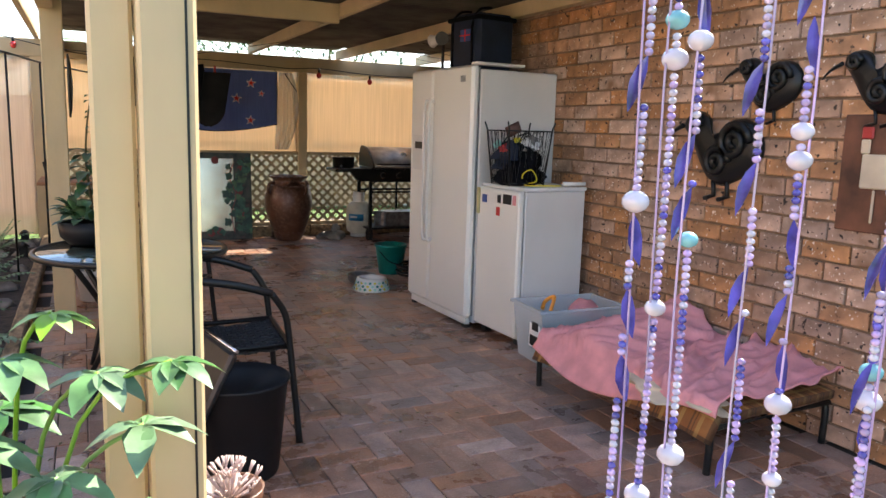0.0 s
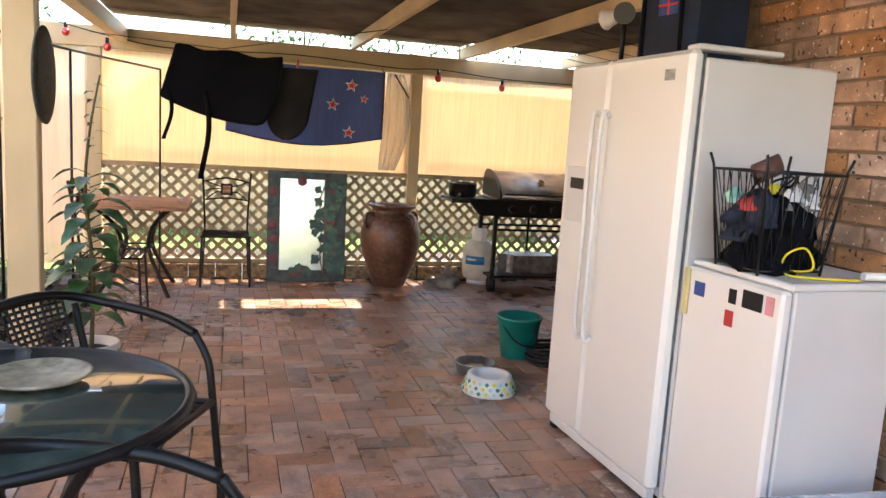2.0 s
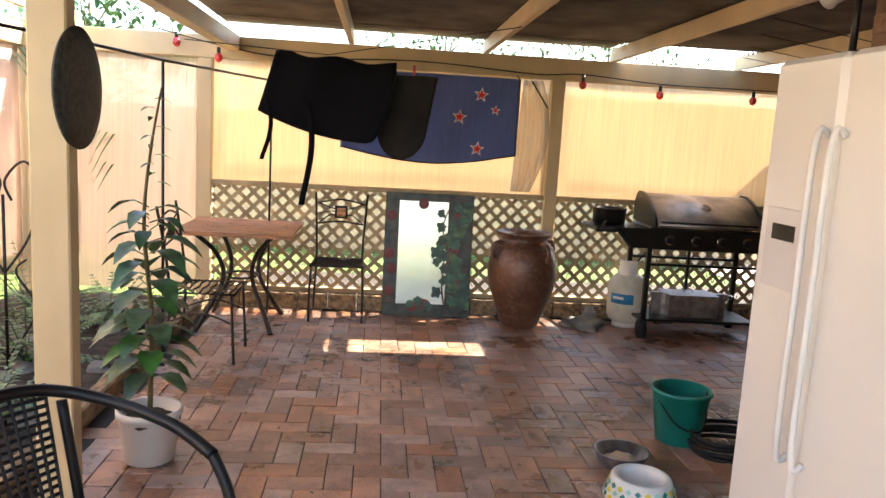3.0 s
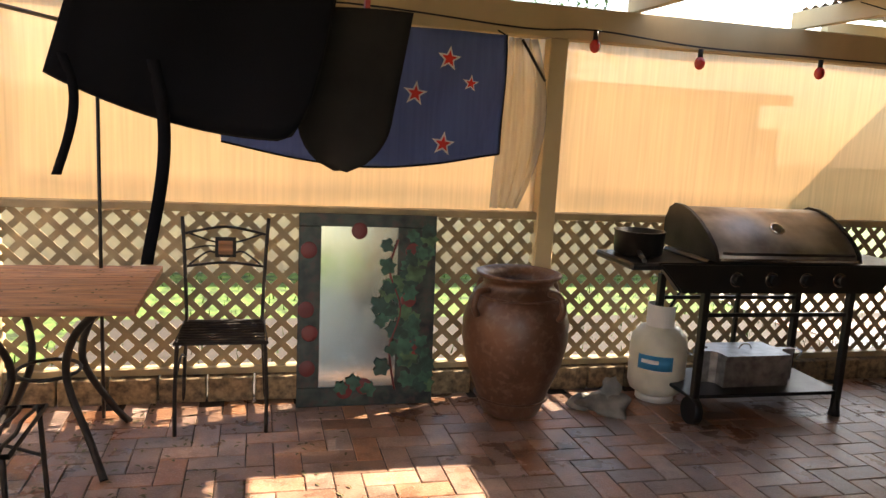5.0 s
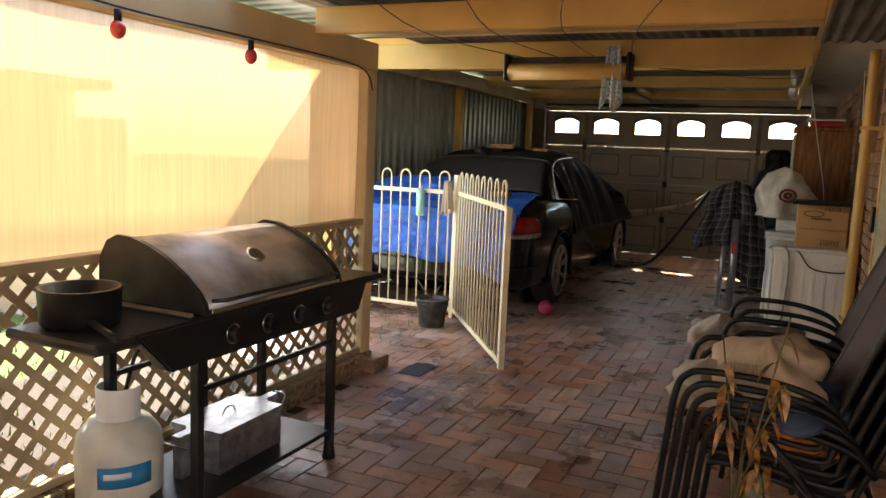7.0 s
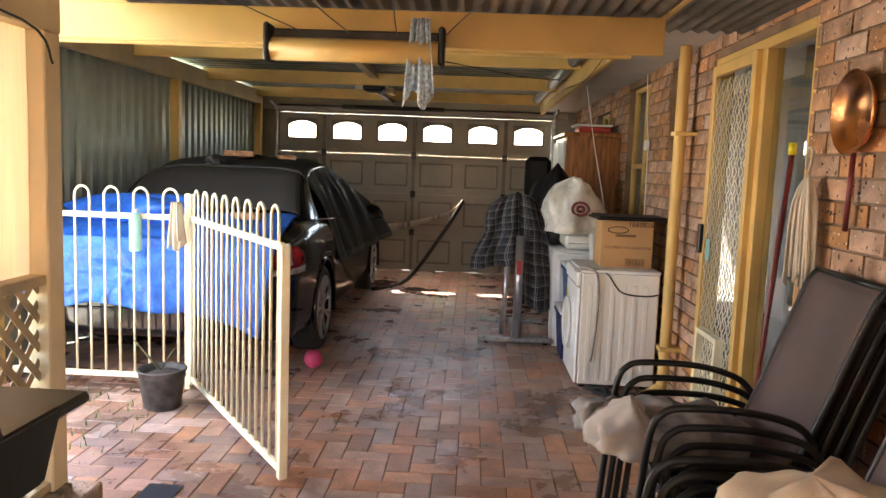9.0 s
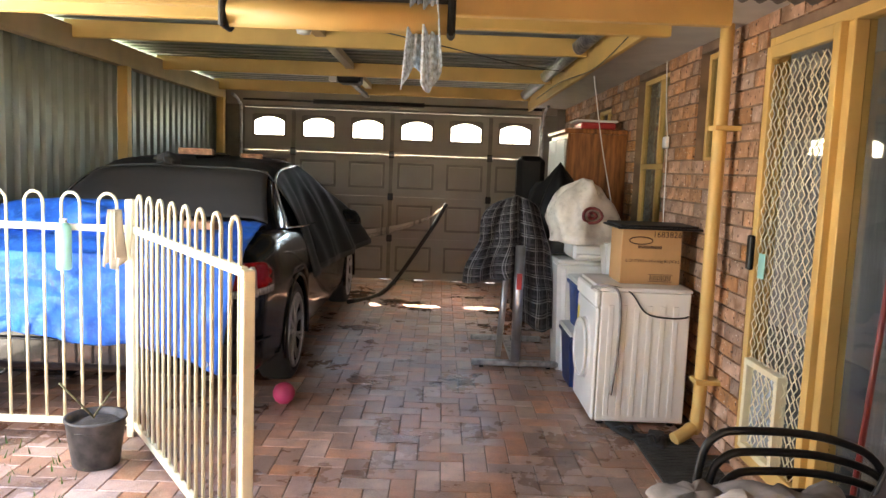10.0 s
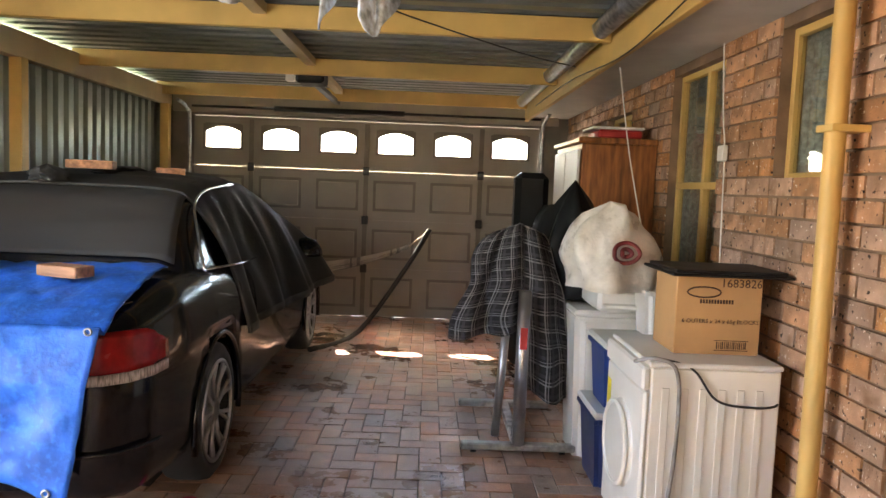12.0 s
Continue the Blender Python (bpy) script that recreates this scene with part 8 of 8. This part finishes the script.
for i in range(6):
    dx, dy = rnd.uniform(-0.16, 0.16), rnd.uniform(-0.16, 0.14)
    top = 1.0 - 0.11 * i
    part("stem", tube(B(), curve([(0, 0, 0.2), (dx * 0.4, dy * 0.3, 0.5), (dx, dy, top)], 5), 0.006, 5, taper=0.4), STEM, t)
    for k in range(9):
        s_ = rnd.uniform(0.4, 1)
        bm = B()
        leaf_mesh(bm, (dx * s_, dy * s_, 0.2 + (top - 0.2) * s_), (rnd.gauss(0, 1), rnd.gauss(0, 1), -0.5), rnd.uniform(0.04, 0.075), rnd.uniform(0.022, 0.036), 1.1)
        part("leaf", bm, DRY if i < 4 or rnd.random() < 0.5 else LEAF, t)
t = thing("copper_pan", (5.22, 4.985, 1.72), "copper frying pan hung on the brick wall", "frying pan")
bm = B()
lathe(bm, [(0.12, 0), (0.15, 0.035), (0.145, 0.035), (0.115, 0.006), (0.001, 0.006)], seg=32)
bmesh.ops.transform(bm, matrix=pose(0, 0, 0, -90, 0, 0), verts=bm.verts)
part("pan", bm, COPPER, t)
part("handle", tube(B(), [(0, 0.01, -0.14), (0, 0.015, -0.42)], 0.010, 8), BROWN_RED, t)
t = thing("mop_head", (5.50, 5.02, 1.50), "cream cotton mop head hanging on the brick wall", "mop")
part("loop", tube(B(), curve([(0, 0, 0.0), (-0.02, 0, 0.08), (0.02, 0, 0.10), (0.03, 0.0, 0.02)]), 0.006, 6), ROPE, t)
rnd = random.Random(14)
for k in range(34):
    a, b = rnd.uniform(-0.09, 0.09), rnd.uniform(-0.02, 0.04)
    part("string", tube(B(), curve([(0, 0, 0.0), (a * 0.8, b, -0.12), (a * (1 + 0.2 * rnd.random()), b, -0.38 - 0.08 * rnd.random())], 4), 0.006, 5), ROPE, t)
t = thing("broom", (5.72, 5.0, 0), "yellow-capped broom handle leaning on the bricks", "broom")
part("handle", tube(B(), [(0, 0.10, 0), (0, 0.0, 1.58)], 0.011, 8), BROWN_RED, t)
part("cap", tube(B(), [(0, 0.0, 1.58), (0, 0, 1.63)], 0.018, 8), YEL, t)


# ---- brickwork and paving, piece by piece ----
def piece_mesh(name, sx, sy, sz, bev, material):
    bm = B()
    box(bm, -sx / 2, sx / 2, -sy / 2, sy / 2, -sz / 2, sz / 2)
    top = [f for f in bm.faces if f.normal.z > 0.5] if sz < sy else [f for f in bm.faces if f.normal.y > 0.5]
    bm.normal_update()
    big = max(bm.faces, key=lambda f: f.calc_area() + 0.001 * (f.normal.z + f.normal.y))
    bmesh.ops.bevel(bm, geom=list(big.edges), offset=bev, segments=1, affect="EDGES")
    me = bpy.data.meshes.new(name)
    bm.to_mesh(me)
    bm.free()
    me.materials.append(material)
    return me


def lay(name, me, poses, parent, near, material, count=300):
    """The nearest pieces as parts of the surface, the rest joined into one."""
    poses = sorted(poses, key=lambda m: min((m.translation - Vector(p)).length for p in near))
    for m in poses[:count]:
        ob = new(name, me)
        ob.parent = parent
        ob.matrix_basis = m
    co = np.array([v.co[:] for v in me.vertices])
    fs = [list(p.vertices) for p in me.polygons]
    verts, faces = [], []
    for m in poses[count:]:
        a = np.array(m)
        k = len(verts)
        verts.extend((co @ a[:3, :3].T + a[:3, 3]).tolist())
        faces.extend([[i + k for i in f] for f in fs])
    if verts:
        far = bpy.data.meshes.new(name)
        far.from_pydata(verts, [], faces)
        far.materials.append(material)
        tagged(new(name + "_field", far), kind="stuff").parent = parent


rnd = random.Random(11)
wob = lambda s: rnd.uniform(-s, s)
# herringbone paving
W = 0.1165
paver = piece_mesh("paver", 2 * W - 0.004, W - 0.004, 0.03, 0.003, PAVER)
poses = []
for i in range(-60, 140):
    for j in range(-60, 140):
        for k in (0, 1):
            # stair of laid and standing bricks
            bx, by = (i + 2 * j) * W, (-i + 2 * j) * W
            if k == 0:
                cx, cy, rz = bx + W, by + W / 2, 0
            else:
                cx, cy, rz = bx + 1.5 * W, by + 2 * W, 90
            cx += 0.72 - W
            cy += 4.84 - 3 * W
            ok = (-0.13 < cx < 3.06 and -3.1 < cy < 7.93) or (3.0 < cx < 12.9 and 4.96 < cy < 7.93) or (5.2 < cx < 12.9 and 7.9 < cy < 9.36)
            if ok:
                poses.append(pose(cx, cy, -0.015 + wob(0.0012), wob(0.35), wob(0.35), rz + wob(0.5)))
floor = bpy.data.objects["floor"]
lay("paver", paver, poses, floor, [(0.9, 3.6, 0), (1.6, 5.6, 0), (5.5, 6.6, 0), (1.6, 2.4, 0)], PAVER)

# stretcher bond on the patio wall
brick = piece_mesh("brick", 0.229, 0.022, 0.076, 0.004, BRICK)
half = 0.12
poses = []
for c in range(30):
    for i in range(36):
        y = -3.1 + i * 0.24 + (c % 2) * half
        z = 0.045 + c * 0.0875
        if y < 4.9 and z < 2.5:
            poses.append(pose(HOUSE_X - 0.004 + wob(0.0012), y + wob(0.002), z + wob(0.001), 0, 0, 90 + wob(0.4)))
lay("brick", brick, poses, bpy.data.objects["wall_east"], [(3.08, 2.2, 1.1), (3.08, 1.2, 1.0)], BRICK)
# the same on the piers of the house wall
for n, (a, b, c, d) in enumerate(piers):
    host = [o for o in scene.collection.objects if o.name.split(".")[0] == "wall_south"][n]
    poses = []
    for k in range(28):
        z = 0.045 + k * 0.0875
        if not c - 0.01 < z - 0.038 or not z + 0.038 < d + 0.05:
            continue
        x = a + (0.0 if k % 2 else -half)
        while x < b - 0.03:
            x0, x1 = max(x, a) + 0.003, min(x + 0.229, b - 0.003)
            if x1 - x0 > 0.03:
                poses.append(pose((x0 + x1) / 2, HOUSE_Y + 0.004 + wob(0.0012), z, 0, 0, 180 + wob(0.3)) @ Matrix.Diagonal(((x1 - x0) / 0.229, 1, 1, 1)))
            x += 0.24
    if poses:
        lay("brick", brick, poses, host, [(7, 5, 1.2)], BRICK, 160)
